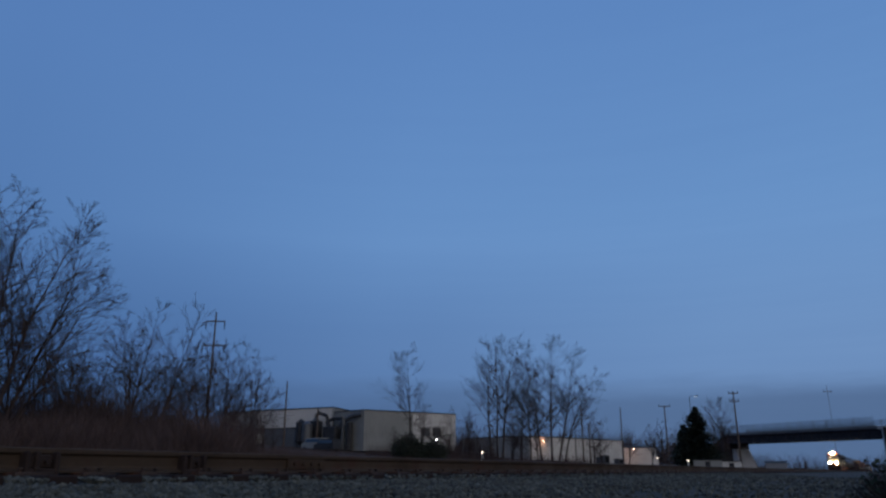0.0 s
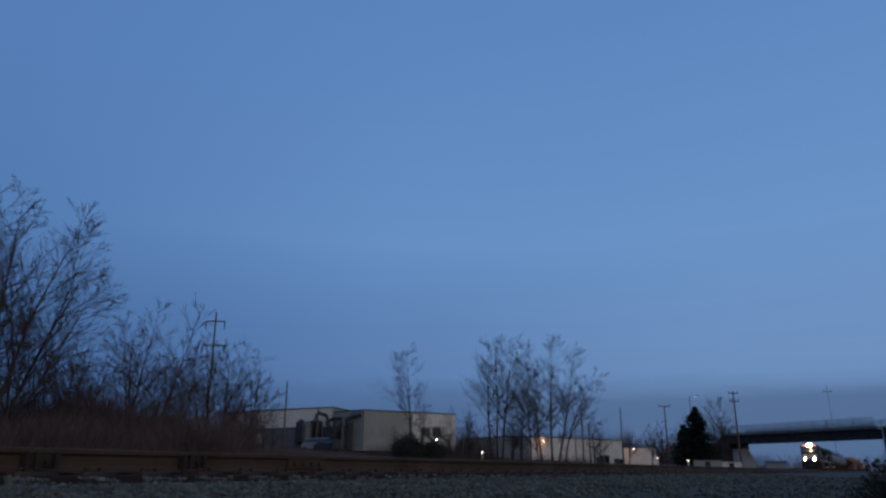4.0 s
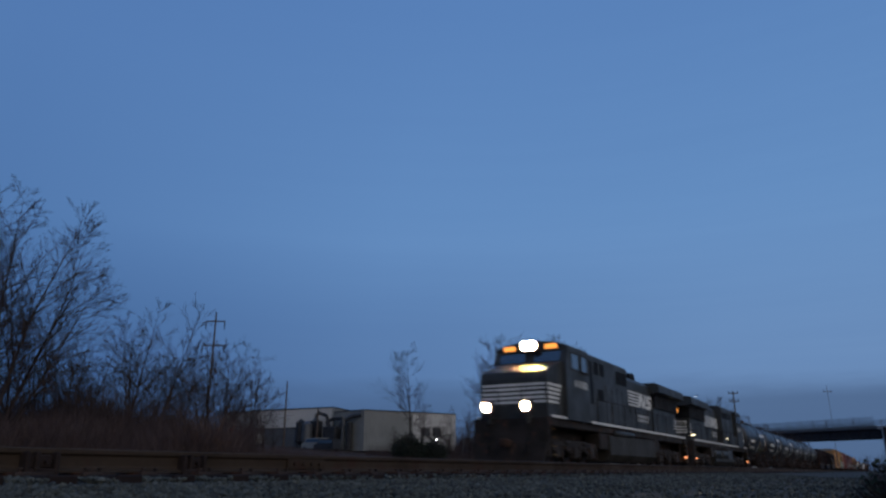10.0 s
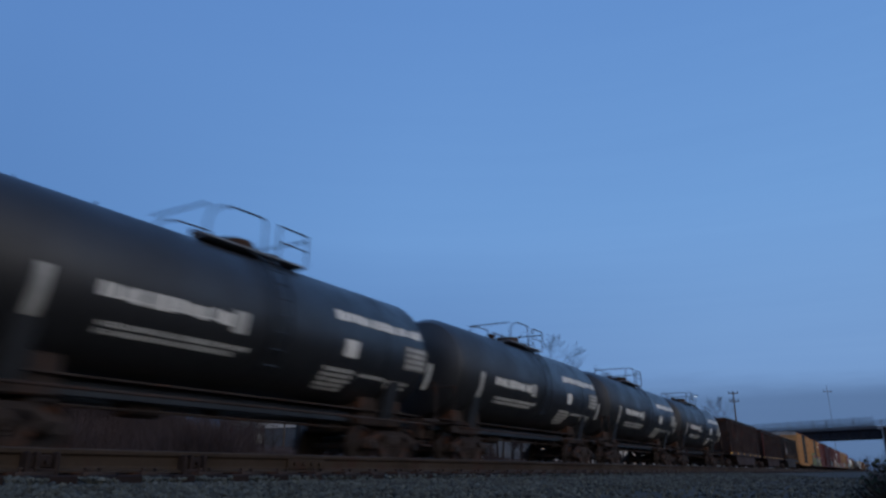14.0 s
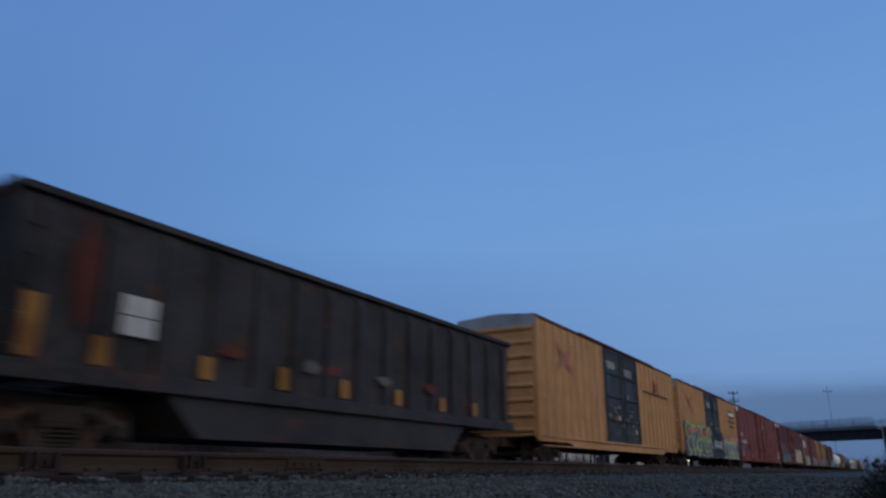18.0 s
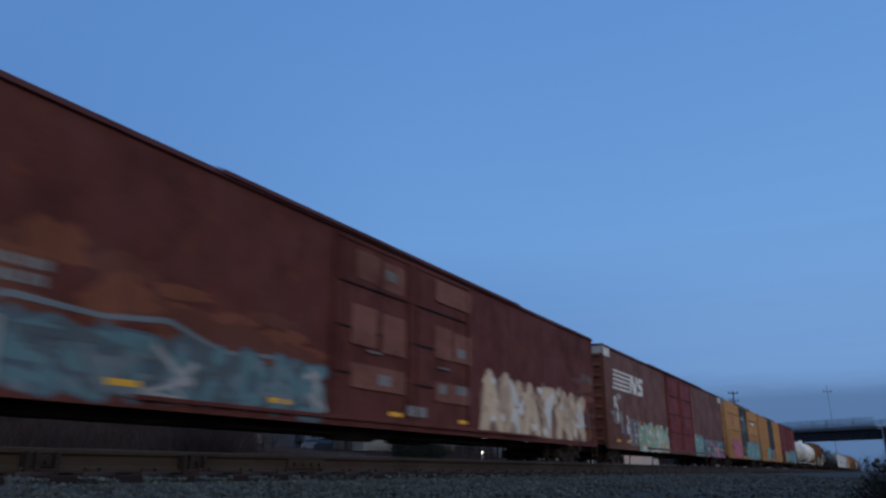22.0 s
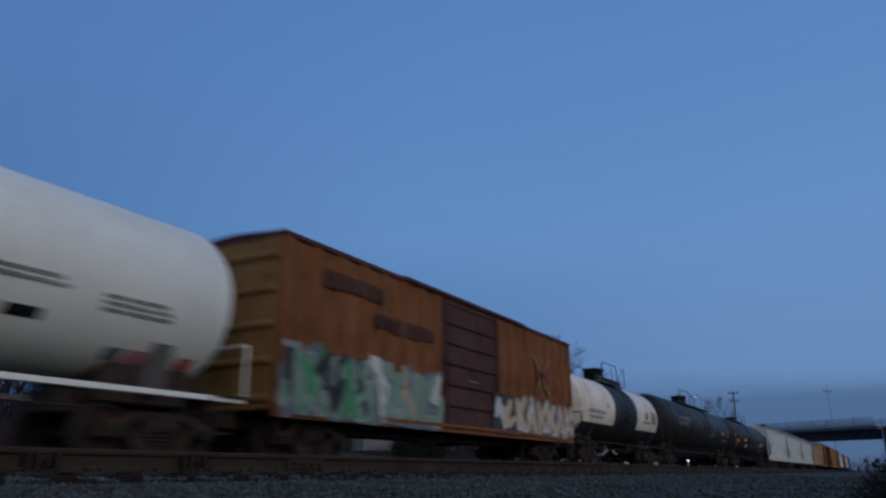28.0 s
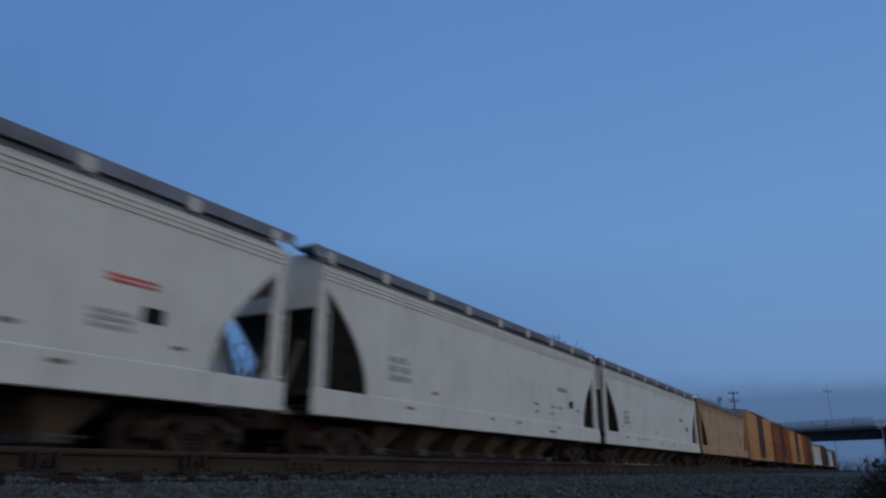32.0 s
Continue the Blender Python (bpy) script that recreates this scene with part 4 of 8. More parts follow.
# ---------------------------------------------------------------- covered hoppers
def covered_hopper(name, label, length, top, paint):
    car = thing(name, label, "hopper car", "covered hopper cars")
    sill0, sill1, eave = 0.96, 1.50, top - 0.42
    y0, y1 = 0.45, length - 0.45
    cut = 1.7
    for s in (-1, 1):
        xa, xb = sorted((s * (HW - 0.06), s * HW))
        n = 8
        def edge(y, sg):
            return [(y + sg * cut * math.sin(i / n * 1.571) ** 1.0, eave - 0.25 - (eave - 0.25 - sill1) * (i / n)) for i in range(n + 1)]
        poly = [(y1, eave), (y0, eave)] + edge(y0, 1) + list(reversed(edge(y1, -1)))
        part("side_sheet", MB().prism(poly, xa, xb), paint, car, smooth=False)
        part("side_sill", MB().box(*sorted((s * (HW - 0.10), s * (HW + 0.03))), y0 - 0.12, y1 + 0.12, sill0, sill1, 0.02), paint, car)
        for z in (eave - 0.06, eave - 0.15, eave - 0.24):
            part("eave_moulding", MB().box(*sorted((s * HW, s * (HW + 0.022))), y0 + 0.02, y1 - 0.02, z - 0.02, z + 0.02), paint, car)
        # roof slope
        part("roof_slope", MB().prism([(s * HW, eave - 0.01), (s * (HW + 0.01), eave + 0.03), (s * 0.85, top - 0.06), (s * 0.85, top - 0.12)], y0, y1, "y"), paint, car)
    part("roof", MB().box(-0.86, 0.86, y0, y1, top - 0.14, top - 0.06, 0.01), paint, car)
    part("hatch_trough", MB().box(-0.30, 0.30, y0 + 0.8, y1 - 0.8, top - 0.07, top + 0.04, 0.03), paint, car)
    # raised roof walk with brackets
    for s in (-1, 1):
        part("roof_walk", MB().box(*sorted((s * 0.95, s * 1.48)), y0 - 0.25, y1 + 0.25, top - 0.03, top + 0.02), GRATING, car, "dark metal grating along the roof")
        part("walk_support", MB().prism([(s * 0.9, top - 0.14), (s * 1.40, top - 0.36), (s * 1.40, top - 0.04), (s * 0.9, top - 0.04)], y0 + 0.1, y1 - 0.1, "y"), GRATING, car)
        fascia = MB().box(*sorted((s * 1.47, s * 1.50)), y0 - 0.25, y1 + 0.25, top - 0.20, top + 0.03)
        part("walk_edge", fascia, GRATING, car)
        n = 9
        br = MB().prism([(0, -0.24), (0.06, -0.24), (0.06, 0.0), (0, 0.0)], -0.09, 0.09, "y").mesh("walk_bracket", paint)
        for i in range(n):
            part("walk_bracket", br, paint, car, at=pose(s * 1.46 - (0.06 if s < 0 else 0), y0 + 0.3 + (y1 - y0 - 0.6) * i / (n - 1), top - 0.03))
    for y, s in ((y0, 1), (y1, -1)):
        part("slope_sheet", MB().prism([(y + s * 0.15, eave - 0.3), (y + s * 0.25, eave - 0.3), (y + s * (cut + 0.9), sill1 - 0.1), (y + s * (cut + 0.75), sill1 - 0.1)], -HW + 0.05, HW - 0.05), SLOPE_DARK, car)
        part("end_cap", MB().box(-HW + 0.02, HW - 0.02, *sorted((y, y + s * 0.05)), eave - 0.85, eave, 0.01), paint, car)
        part("end_cap", MB().prism([(-HW + 0.02, eave), (HW - 0.02, eave), (0.86, top - 0.08), (-0.86, top - 0.08)], *sorted((y + s * 0.001, y + s * 0.05)), "y"), paint, car)
        for x in (-HW + 0.09, HW - 0.09):
            part("end_post", MB().box(x - 0.07, x + 0.07, *sorted((y, y + s * 0.22)), sill1 - 0.05, eave - 0.1, 0.015), paint, car)
        for x in (-0.5, 0.5):
            part("end_strut", MB().prism([(y + s * 0.05, sill1), (y + s * 0.2, sill1), (y + s * 0.7, eave - 1.4), (y + s * 0.55, eave - 1.4)], x - 0.04, x + 0.04), SLOPE_DARK, car)
        ladder(car, HW - 0.02, y - s * 0.10, y + s * 0.32, sill1, top - 0.1, paint, "end_ladder")
        part("end_deck", MB().box(-HW + 0.05, HW - 0.05, *sorted((y - s * 0.1, y + s * 1.6)), sill1 - 0.14, sill1 - 0.06), STEEL_DARK, car)
    # outlet hoppers below
    n = 6
    for i in range(n):
        c = y0 + 2.7 + (y1 - y0 - 5.4) * (i + 0.5) / n
        w = (y1 - y0 - 5.4) / n * 0.40
        h = part("outlet_hopper", MB().add([(sx * 1.0, c + sy * w * 0.85, sill0 + 0.05) for sx in (-1, 1) for sy in (-1, 1)] + [(sx * 0.42, c + sy * w * 0.32, 0.42) for sx in (-1, 1) for sy in (-1, 1)],
                 [(0, 1, 3, 2), (4, 6, 7, 5), (0, 4, 5, 1), (2, 3, 7, 6), (0, 2, 6, 4), (1, 5, 7, 3)]), OUTLET_TAN, car)
        part("outlet_gate", MB().box(-0.6, 0.6, c - 0.26, c + 0.26, 0.28, 0.43, 0.02), SLOPE_DARK, h)
        part("gate_shaft", MB().tube((-1.2, c, 0.36), (1.2, c, 0.36), 0.025, 0.025, 6), SLOPE_DARK, h)
    part("under_floor", MB().box(-1.3, 1.3, y0 + 1.6, y1 - 1.6, sill0 - 0.02, sill0 + 0.05), STEEL_DARK, car)
    part("centre_sill", MB().box(-0.3, 0.3, 0.15, length - 0.15, 0.72, sill0 + 0.1, 0.02), STEEL_DARK, car)
    running_gear(car, length, 1.95)
    return car


# ---------------------------------------------------------------- tank cars
def on_shell(R, cz, y0, y1, a0, a1, n=5, off=0.006):
    """A thin curved patch on a tank's near side; angles in degrees above the level."""
    mb = MB()
    v, f = [], []
    for i in range(n + 1):
        a = radians(a0 + (a1 - a0) * i / n)
        for r in (R + 0.001, R + off):
            for y in (y0, y1):
                v.append((r * math.cos(a), y, cz + r * math.sin(a)))
    for i in range(n):
        k = i * 4
        f += [(k, k + 1, k + 5, k + 4), (k + 2, k + 6, k + 7, k + 3), (k, k + 4, k + 6, k + 2), (k + 1, k + 3, k + 7, k + 5)]
    f += [(0, 2, 3, 1), (n * 4, n * 4 + 1, n * 4 + 3, n * 4 + 2)]
    return mb.add(v, f)


def shell_bars(car, R, cz, y0, y1, a0, a1, rows, material, seed, name="lettering"):
    """The same bars laid on a tank's curved side."""
    rng = random.Random(seed)
    h = (a1 - a0) / (rows * 1.4 - 0.4)
    for r in range(rows):
        low = a1 - r * h * 1.4 - h
        end = y1 - rng.uniform(0, 0.15) * (y1 - y0) * (rows > 1)
        hm = R * radians(h)
        up, down = castellated(rng, y0, end, 0.0, hm)
        poly = down + up[::-1]
        n = len(poly)
        v = []
        for rr in (R + 0.001, R + 0.007):
            for y, s in poly:
                a = radians(low) + s / R
                v.append((rr * math.cos(a), y, cz + rr * math.sin(a)))
        quads = [(i, (i + 1) % n, n + (i + 1) % n, n + i) for i in range(n)]
        part(name, MB().add(v, [tuple(range(n - 1, -1, -1)), tuple(range(n, 2 * n))] + quads), material, car)


def tank_car(name, label, length, R, cz, paint, platform, rails=None, jacket_band=None, rail_h=0.95, width=0.8, round_rail=True, dome=True, valve=None, head=0.45, group="tank cars", walk=False, domes=(), ladder_y=None, mid=False, dip=None, far_rail=True, guard=False, sill=False):
    car = thing(name, label, "tank car", group)
    y0, y1 = 0.55, length - 0.55
    prof = [(y0, 0.02), (y0 + 0.02, R * 0.45), (y0 + 0.09, R * 0.75), (y0 + 0.20, R * 0.92), (y0 + head, R), (y1 - head, R), (y1 - 0.20, R * 0.92), (y1 - 0.09, R * 0.75), (y1 - 0.02, R * 0.45), (y1, 0.02)]
    shell = part("tank_shell", MB().lathe(prof, (0, 0, cz), "y", 56), paint, car, smooth=True)
    for i in range(1, 6):
        y = y0 + (y1 - y0) * i / 6
        part("weld_band", MB().lathe([(y - 0.02, R + 0.004), (y + 0.02, R + 0.004)], (0, 0, cz), "y", 56), paint, shell, smooth=True)
    if jacket_band:
        a, b, m = jacket_band
        part("painted_band", MB().lathe([(a, R + 0.007), (b, R + 0.007)], (0, 0, cz), "y", 56), m, shell, "wide black painted band round the tank", True)
    # stub sills, bolsters, side walk
    for y, s in ((0.2, 1), (length - 0.2, -1)):
        part("stub_sill", MB().box(-0.35, 0.35, *sorted((y, y + s * 3.0)), 0.75, 1.12, 0.03), STEEL_DARK, car)
        part("saddle", MB().prism([(-1.0, 1.1), (1.0, 1.1), (1.22, cz - 0.80), (0.9, cz - 1.10), (0, cz - R - 0.02), (-0.9, cz - 1.10), (-1.22, cz - 0.80)], *sorted((y + s * 1.55, y + s * 1.95)), "y"), TANK_BLACK if paint is TANK_CREAM else SLOPE_DARK if paint in (TANK_WHITE, TANK_DULL) else paint, car)
        part("body_bolster", MB().box(-0.85, 0.85, *sorted((y + s * 0.9, y + s * 2.6)), 0.92, cz - R + 0.25, 0.03), STEEL_DARK, car)
        part("end_platform", MB().box(-HW + 0.1, HW - 0.1, *sorted((y, y + s * 0.75)), 1.10, 1.16), STEEL_DARK, car)
        part("end_rail", MB().path([(HW - 0.15, y + s * 0.1, 1.15), (HW - 0.15, y + s * 0.1, 2.1), (-HW + 0.15, y + s * 0.1, 2.1), (-HW + 0.15, y + s * 0.1, 1.15)], 0.025, 5), paint if paint in (TANK_WHITE, TANK_DULL) else STEEL_DARK, car)
        part("stirrup_step", MB().path([(HW - 0.1, y + s * 0.4, 1.1), (HW - 0.1, y + s * 0.4, 0.5), (HW - 0.1, y + s * 0.85, 0.5), (HW - 0.1, y + s * 0.85, 1.1)], 0.022, 5), STEEL_DARK, car)
    for s in (-1, 1):
        part("side_rail", MB().box(*sorted((s * (HW - 0.22), s * (HW - 0.12))), 0.3, length - 0.3, 1.04, 1.13, 0.01) if walk else MB().tube((s * (HW - 0.15), 0.5, 1.02), (s * (HW - 0.15), length - 0.5, 1.02), 0.028, 0.028, 6),
             TANK_WHITE if walk else STEEL_DARK, car)
        if sill:
            part("side_sill", MB().box(*sorted((s * 0.45, s * 0.60)), 0.4, length - 0.4, 0.98, 1.24, 0.02), paint, car)
            part("sill_lip", MB().box(*sorted((s * 0.45, s * 0.96)), 0.4, length - 0.4, 1.24, 1.275, 0.006), STEEL_DARK, car)
    part("bottom_outlet", MB().lathe([(0, 0.28), (-0.25, 0.24), (-0.45, 0.14)], (0, length / 2, cz - R + 0.05), "z", 14), STEEL_DARK, car)
    part("brake_gear", MB().tube((0.2, length * 0.33, 0.95), (0.2, length * 0.39, 0.95), 0.2, 0.2, 12).tube((0.55, 2.6, 0.85), (0.55, length - 2.6, 0.85), 0.025, 0.025, 6), STEEL_DARK, car)
    # top platform, railing, fittings
    a, b = platform
    top = cz + R
    part("platform", MB().box(-width, width, a, b, top - 0.06, top - 0.02), GRATING, car)
    w, r = width, 0.020
    zr = top + rail_h
    for x in ((-w, w) if far_rail else (w,)):
        if rails:
            for run_of in rails:
                part("handrail", MB().path([(x, y, top + dz) for y, dz in run_of], r, 5), STEEL_DARK, car)
            for y in (a + 0.5, (a + b) / 2):
                part("stanchion", MB().tube((x, y, top - 0.1), (x, y, top + rail_h * 0.8), r * 0.8, r * 0.8, 5), STEEL_DARK, car)
            continue
        if dip:
            pts = [(x, a, top), (x, a, zr), (x, dip[0] - 0.25, zr), (x, dip[0], zr - 0.22), (x, dip[1] - 0.35, zr - 0.16), (x, dip[1], zr), (x, b, zr), (x, b, top)]
        elif round_rail:
            g = b - 1.32
            pts = [(x, a, top), (x, a + 0.02, zr - 0.40), (x, a + 0.10, zr - 0.22), (x, a + 0.30, zr - 0.09), (x, a + 0.62, zr), (x, g - 0.06, zr + 0.02), (x, g, zr - 0.05), (x, g, top)]
            part("gate_rail", MB().path([(x, b - 0.9, top), (x, b - 0.9, zr), (x, b, zr), (x, b, top)], r, 5).tube((x, b - 0.9, zr - 0.35), (x, b, zr - 0.35), r * 0.8, r * 0.8, 5), STEEL_DARK, car)
        else:
            pts = [(x, a, top), (x, a, zr), (x, b, zr), (x, b, top)]
        side = part("handrail", MB().path(pts, r, 5), STEEL_DARK, car)
        if mid:
            part("middle_rail", MB().tube((x, a, top + rail_h * 0.5), (x, b, top + rail_h * 0.5), r * 0.8, r * 0.8, 5), STEEL_DARK, side)
        k = 1 if round_rail else max(1, round((b - a) / 1.9))
        for i in range(1, k):
            y = a + (b - a) * i / k
            part("stanchion", MB().tube((x, y, top), (x, y, zr), r * 0.9, r * 0.9, 5), STEEL_DARK, side)
    for y in () if rails else (a, b):
        part("end_handrail", MB().tube((-w, y, zr - 0.1), (w, y, zr - 0.1), r, r, 5), STEEL_DARK, car)
    if guard:
        for x in (-0.55, 0.55):
            part("pipe_guard", MB().tube((x, a + 0.2, top + 0.14), (x, b - 0.15, top + 0.14), 0.10, 0.10, 10), TANK_BLACK, car)
    trim = paint if paint in (TANK_WHITE, TANK_DULL) else FLAT_BLACK
    for y, rr, hh in domes:
        dm = part("manway_dome", MB().lathe([(0, rr), (hh - 0.14, rr), (hh - 0.10, rr + 0.05), (hh - 0.04, rr + 0.05), (hh, rr * 0.75), (hh + 0.04, 0.08)], (0, y, top - 0.04), "z", 20), trim, car, smooth=True)
        part("hinge_bolt", MB().tube((0.0, y + rr, top + hh * 0.6), (0.0, y + rr + 0.14, top + hh * 0.6), 0.05, 0.05, 6), STEEL_DARK, dm)
    if dome and not domes:
        d = valve if valve else (a + b) / 2
        dm = part("manway", MB().lathe([(0, 0.42), (0.3, 0.42), (0.33, 0.36), (0.36, 0.10)], (0, d, top - 0.02), "z", 18), paint if paint in (TANK_WHITE, TANK_DULL) else STEEL_DARK, car, smooth=True)
        part("valve_housing", MB().lathe([(0, 0.26), (0.22, 0.26), (0.25, 0.2)], (0.1, d + 0.95, top - 0.02), "z", 14), paint if paint in (TANK_WHITE, TANK_DULL) else STEEL_DARK, dm, smooth=True)
        part("relief_valve", MB().lathe([(0, 0.1), (0.28, 0.1), (0.30, 0.14), (0.36, 0.14)], (-0.2, d - 0.8, top - 0.02), "z", 10), STEEL_DARK, dm)
    # side ladder up to the platform
    c = ladder_y if ladder_y else (a + b) / 2
    lp = TANK_DULL if paint in (TANK_WHITE, TANK_DULL) else TANK_BLACK
    rp = lambda g: ((R + 0.14) * math.cos(radians(g)), cz + (R + 0.14) * math.sin(radians(g)))
    for y in (c - 0.24, c + 0.24):
        arc = [((R + k) * math.cos(radians(g)), cz + (R + k) * math.sin(radians(g))) for k, gs in ((0.16, range(-42, 67, 9)), (0.12, range(66, -43, -9))) for g in gs]
        part("ladder_stile", MB().prism(arc, y - 0.02, y + 0.02, "y"), lp, car)
    rung = MB().tube((0, -0.24, 0), (0, 0.24, 0), 0.014, 0.014, 5).mesh("ladder_rung", lp)
    for g in range(-36, 64, 12):
        part("ladder_rung", rung, lp, car, at=pose(rp(g)[0], c, rp(g)[1]))
    running_gear(car, length, 1.75)
    return car


# ---------------------------------------------------------------- locomotives
def loco_truck(car, y):
    t = part("truck", MB().box(-1.15, 1.15, -1.5, 1.5, 0.62, 0.86, 0.05), STEEL_DARK, car, at=pose(0, y, 0))
    fr = MB()
    fr.prism([(-2.45, 0.62), (-2.35, 0.92), (-0.7, 0.98), (0.7, 0.98), (2.35, 0.92), (2.45, 0.62), (2.1, 0.62), (1.6, 0.78), (0.9, 0.78), (0.55, 0.66), (-0.55, 0.66), (-0.9, 0.78), (-1.6, 0.78), (-2.1, 0.62)], -0.08, 0.08)
    for k in (-1.85, 0, 1.85):
        fr.box(-0.12, 0.12, k - 0.2, k + 0.2, 0.38, 0.72, 0.04)
        fr.box(-0.06, 0.14, k - 0.34, k - 0.24, 0.32, 0.8, 0.02), fr.box(-0.06, 0.14, k + 0.24, k + 0.34, 0.32, 0.8, 0.02)
    for k in (-0.95, 0.95):
        fr.tube((0.05, k - 0.2, 0.72), (0.05, k + 0.3, 0.55), 0.09, 0.09, 10)
        fr.box(0.0, 0.16, k - 0.28, k + 0.28, 0.84, 0.96, 0.03)
    me = fr.mesh("side_frame", LOCO_GRIME)
    for s in (-1, 1):
        part("side_frame", me, LOCO_GRIME, t, at=pose(s * 1.12, 0, 0, 0, 0, 0 if s > 0 else 180))
    for k in (-1.85, 0, 1.85):
        part("wheelset", LOCO_WHEELSET, WHEEL_STEEL, t, at=pose(0, k, 0.53))


def locomotive(name, label, length, lights, step_glow, rear_glow, side_tanks):
    """A six-axle road engine, cab towards y = 0; step_glow: the ends and sides whose step lamps burn; side_tanks: air tanks over a low fuel tank and a deep doorway."""
    car = thing(name, label, "locomotive", "locomotives")
    L = length
    deck0, deck = 1.42, 1.70
    part("underframe", MB().box(-1.36, 1.36, 0.95, L - 0.8, deck0, deck, 0.02), LOCO_GRIME, car)
    for s in (-1, 1):
        part("sill_stripe", MB().box(*sorted((s * 1.45, s * 1.475)), 0.95, L - 0.8, deck, deck + 0.09), WHITE_PAINT, car, "white stripe along the walkway edge")
        part("sill_plate", MB().prism([(1.0, deck - 0.02), (L - 0.9, deck - 0.02), (L - 0.9, deck - 0.3), (L - 6.6, deck - 0.3), (L - 7.0, deck - 0.46), (7.0, deck - 0.46), (6.6, deck - 0.3), (1.0, deck - 0.3)], *sorted((s * 1.22, s * 1.27))), LOCO_GRIME, car)
        part("walkway", MB().box(*sorted((s * 1.0, s * 1.45)), 0.95, L - 0.8, deck, deck + 0.03), LOCO_GRIME, car)
    part("centre_sill", MB().box(-0.55, 0.55, 0.9, L - 0.8, 0.85, deck0, 0.03), LOCO_GRIME, car)
    for s in (-1, 1):
        part("equipment_box", MB().box(*sorted((s * 0.7, s * 1.36)), *((7.6, 9.3) if side_tanks else (6.3, 7.35)), 0.75, 1.38, 0.03), PIPE_GREY if side_tanks else LOCO_GRIME, car)
        part("equipment_box", MB().box(*sorted((s * 0.7, s * 1.36)), 14.9, 15.8, 0.8, 1.42, 0.03), LOCO_GRIME, car)
    low = 0.70 if side_tanks else 1.34
    part("fuel_tank", MB().prism([(-1.40, low), (-1.42, 0.55), (-1.15, 0.28), (1.15, 0.28), (1.42, 0.55), (1.40, low)], 7.4, 14.8, "y"), TANK_OLIVE, car)
    for s in (-1, 1):
        for a, b in ((9.5, 11.75), (12.15, 14.35)) if side_tanks else ((8.2, 11.1),):
            r = 0.29 if side_tanks else 0.12
            part("air_reservoir", MB().lathe([(a, 0.02), (a + 0.02, r * 0.7), (a + 0.1, r), (b - 0.1, r), (b - 0.02, r * 0.7), (b, 0.02)], (s * (1.12 if side_tanks else 1.38), 0, 1.05 if side_tanks else 1.46), "y", 16), LOCO_BLACK, car, smooth=True)
        if side_tanks:
            part("tank_ledge", MB().box(*sorted((s * 0.9, s * 1.43)), 7.4, 14.8, 0.70, 0.74), LOCO_BLACK, car)
            part("battery_box", MB().box(*sorted((s * 1.36, s * 1.48)), 8.65, 9.4, deck + 0.1, deck + 0.55, 0.02), FLAT_BLACK, car)
            part("walkway_light", MB().box(*sorted((s * 1.43, s * 1.49)), 9.55, 9.85, deck + 0.49, deck + 0.545, 0.01), WALK_GLOW, car, "small bright walkway lamp")
    # nose and cab
    part("nose", MB().prism([(0.95, deck), (0.95, 3.12), (1.03, 3.36), (1.26, 3.47), (2.5, 3.86), (2.5, deck)], -1.32, 1.32), LOCO_BLACK, car)
    nose_side = MB()
    for i in range(5):
        z = 2.22 + i * 0.155
        nose_side.prism([(0.95 - 0.006, z), (0.95 - 0.006, z + 0.085), (0.95, z + 0.085), (0.95, z)], -1.25, 1.25)
    part("nose_stripe", nose_side, WHITE_PAINT, car)
    for s in (-1, 1):
        ns = MB()
        for i in range(5):
            z = 2.22 + i * 0.155
            ns.prism([(0.97, z), (1.95 - i * -0.09, z), (1.97 + i * 0.09, z + 0.085), (0.97, z + 0.085)], *sorted((s * 1.32, s * 1.327)))
        part("nose_stripe", ns, WHITE_PAINT, car)
    cab = part("cab", MB().prism([(2.4, deck), (2.48, 3.86), (2.68, 4.32), (2.80, 4.40), (3.0, 4.44), (4.98, 4.46), (5.05, deck)], -1.5, 1.5), LOCO_BLACK, car)
    part("cab_roof", MB().prism([(-1.5, 4.36), (1.5, 4.36), (1.45, 4.50), (1.0, 4.64), (0.5, 4.70), (-0.5, 4.70), (-1.0, 4.64), (-1.45, 4.50)], 2.66, 5.08, "y"), LOCO_BLACK, cab)
    for x0, x1 in ((-1.25, -0.2), (0.2, 1.25)):
        p = [(2.49, 3.89), (2.66, 4.27)]
        part("windshield", MB().add([(x0, p[0][0] - 0.012, p[0][1]), (x1, p[0][0] - 0.012, p[0][1]), (x1, p[1][0] - 0.012, p[1][1]), (x0, p[1][0] - 0.012, p[1][1]),
                                     (x0, p[0][0] + 0.02, p[0][1] - 0.01), (x1, p[0][0] + 0.02, p[0][1] - 0.01), (x1, p[1][0] + 0.02, p[1][1] - 0.01), (x0, p[1][0] + 0.02, p[1][1] - 0.01)],
                                    [(0, 1, 2, 3), (7, 6, 5, 4), (0, 4, 5, 1), (1, 5, 6, 2), (2, 6, 7, 3), (3, 7, 4, 0)]), GLASS_DARK, cab)
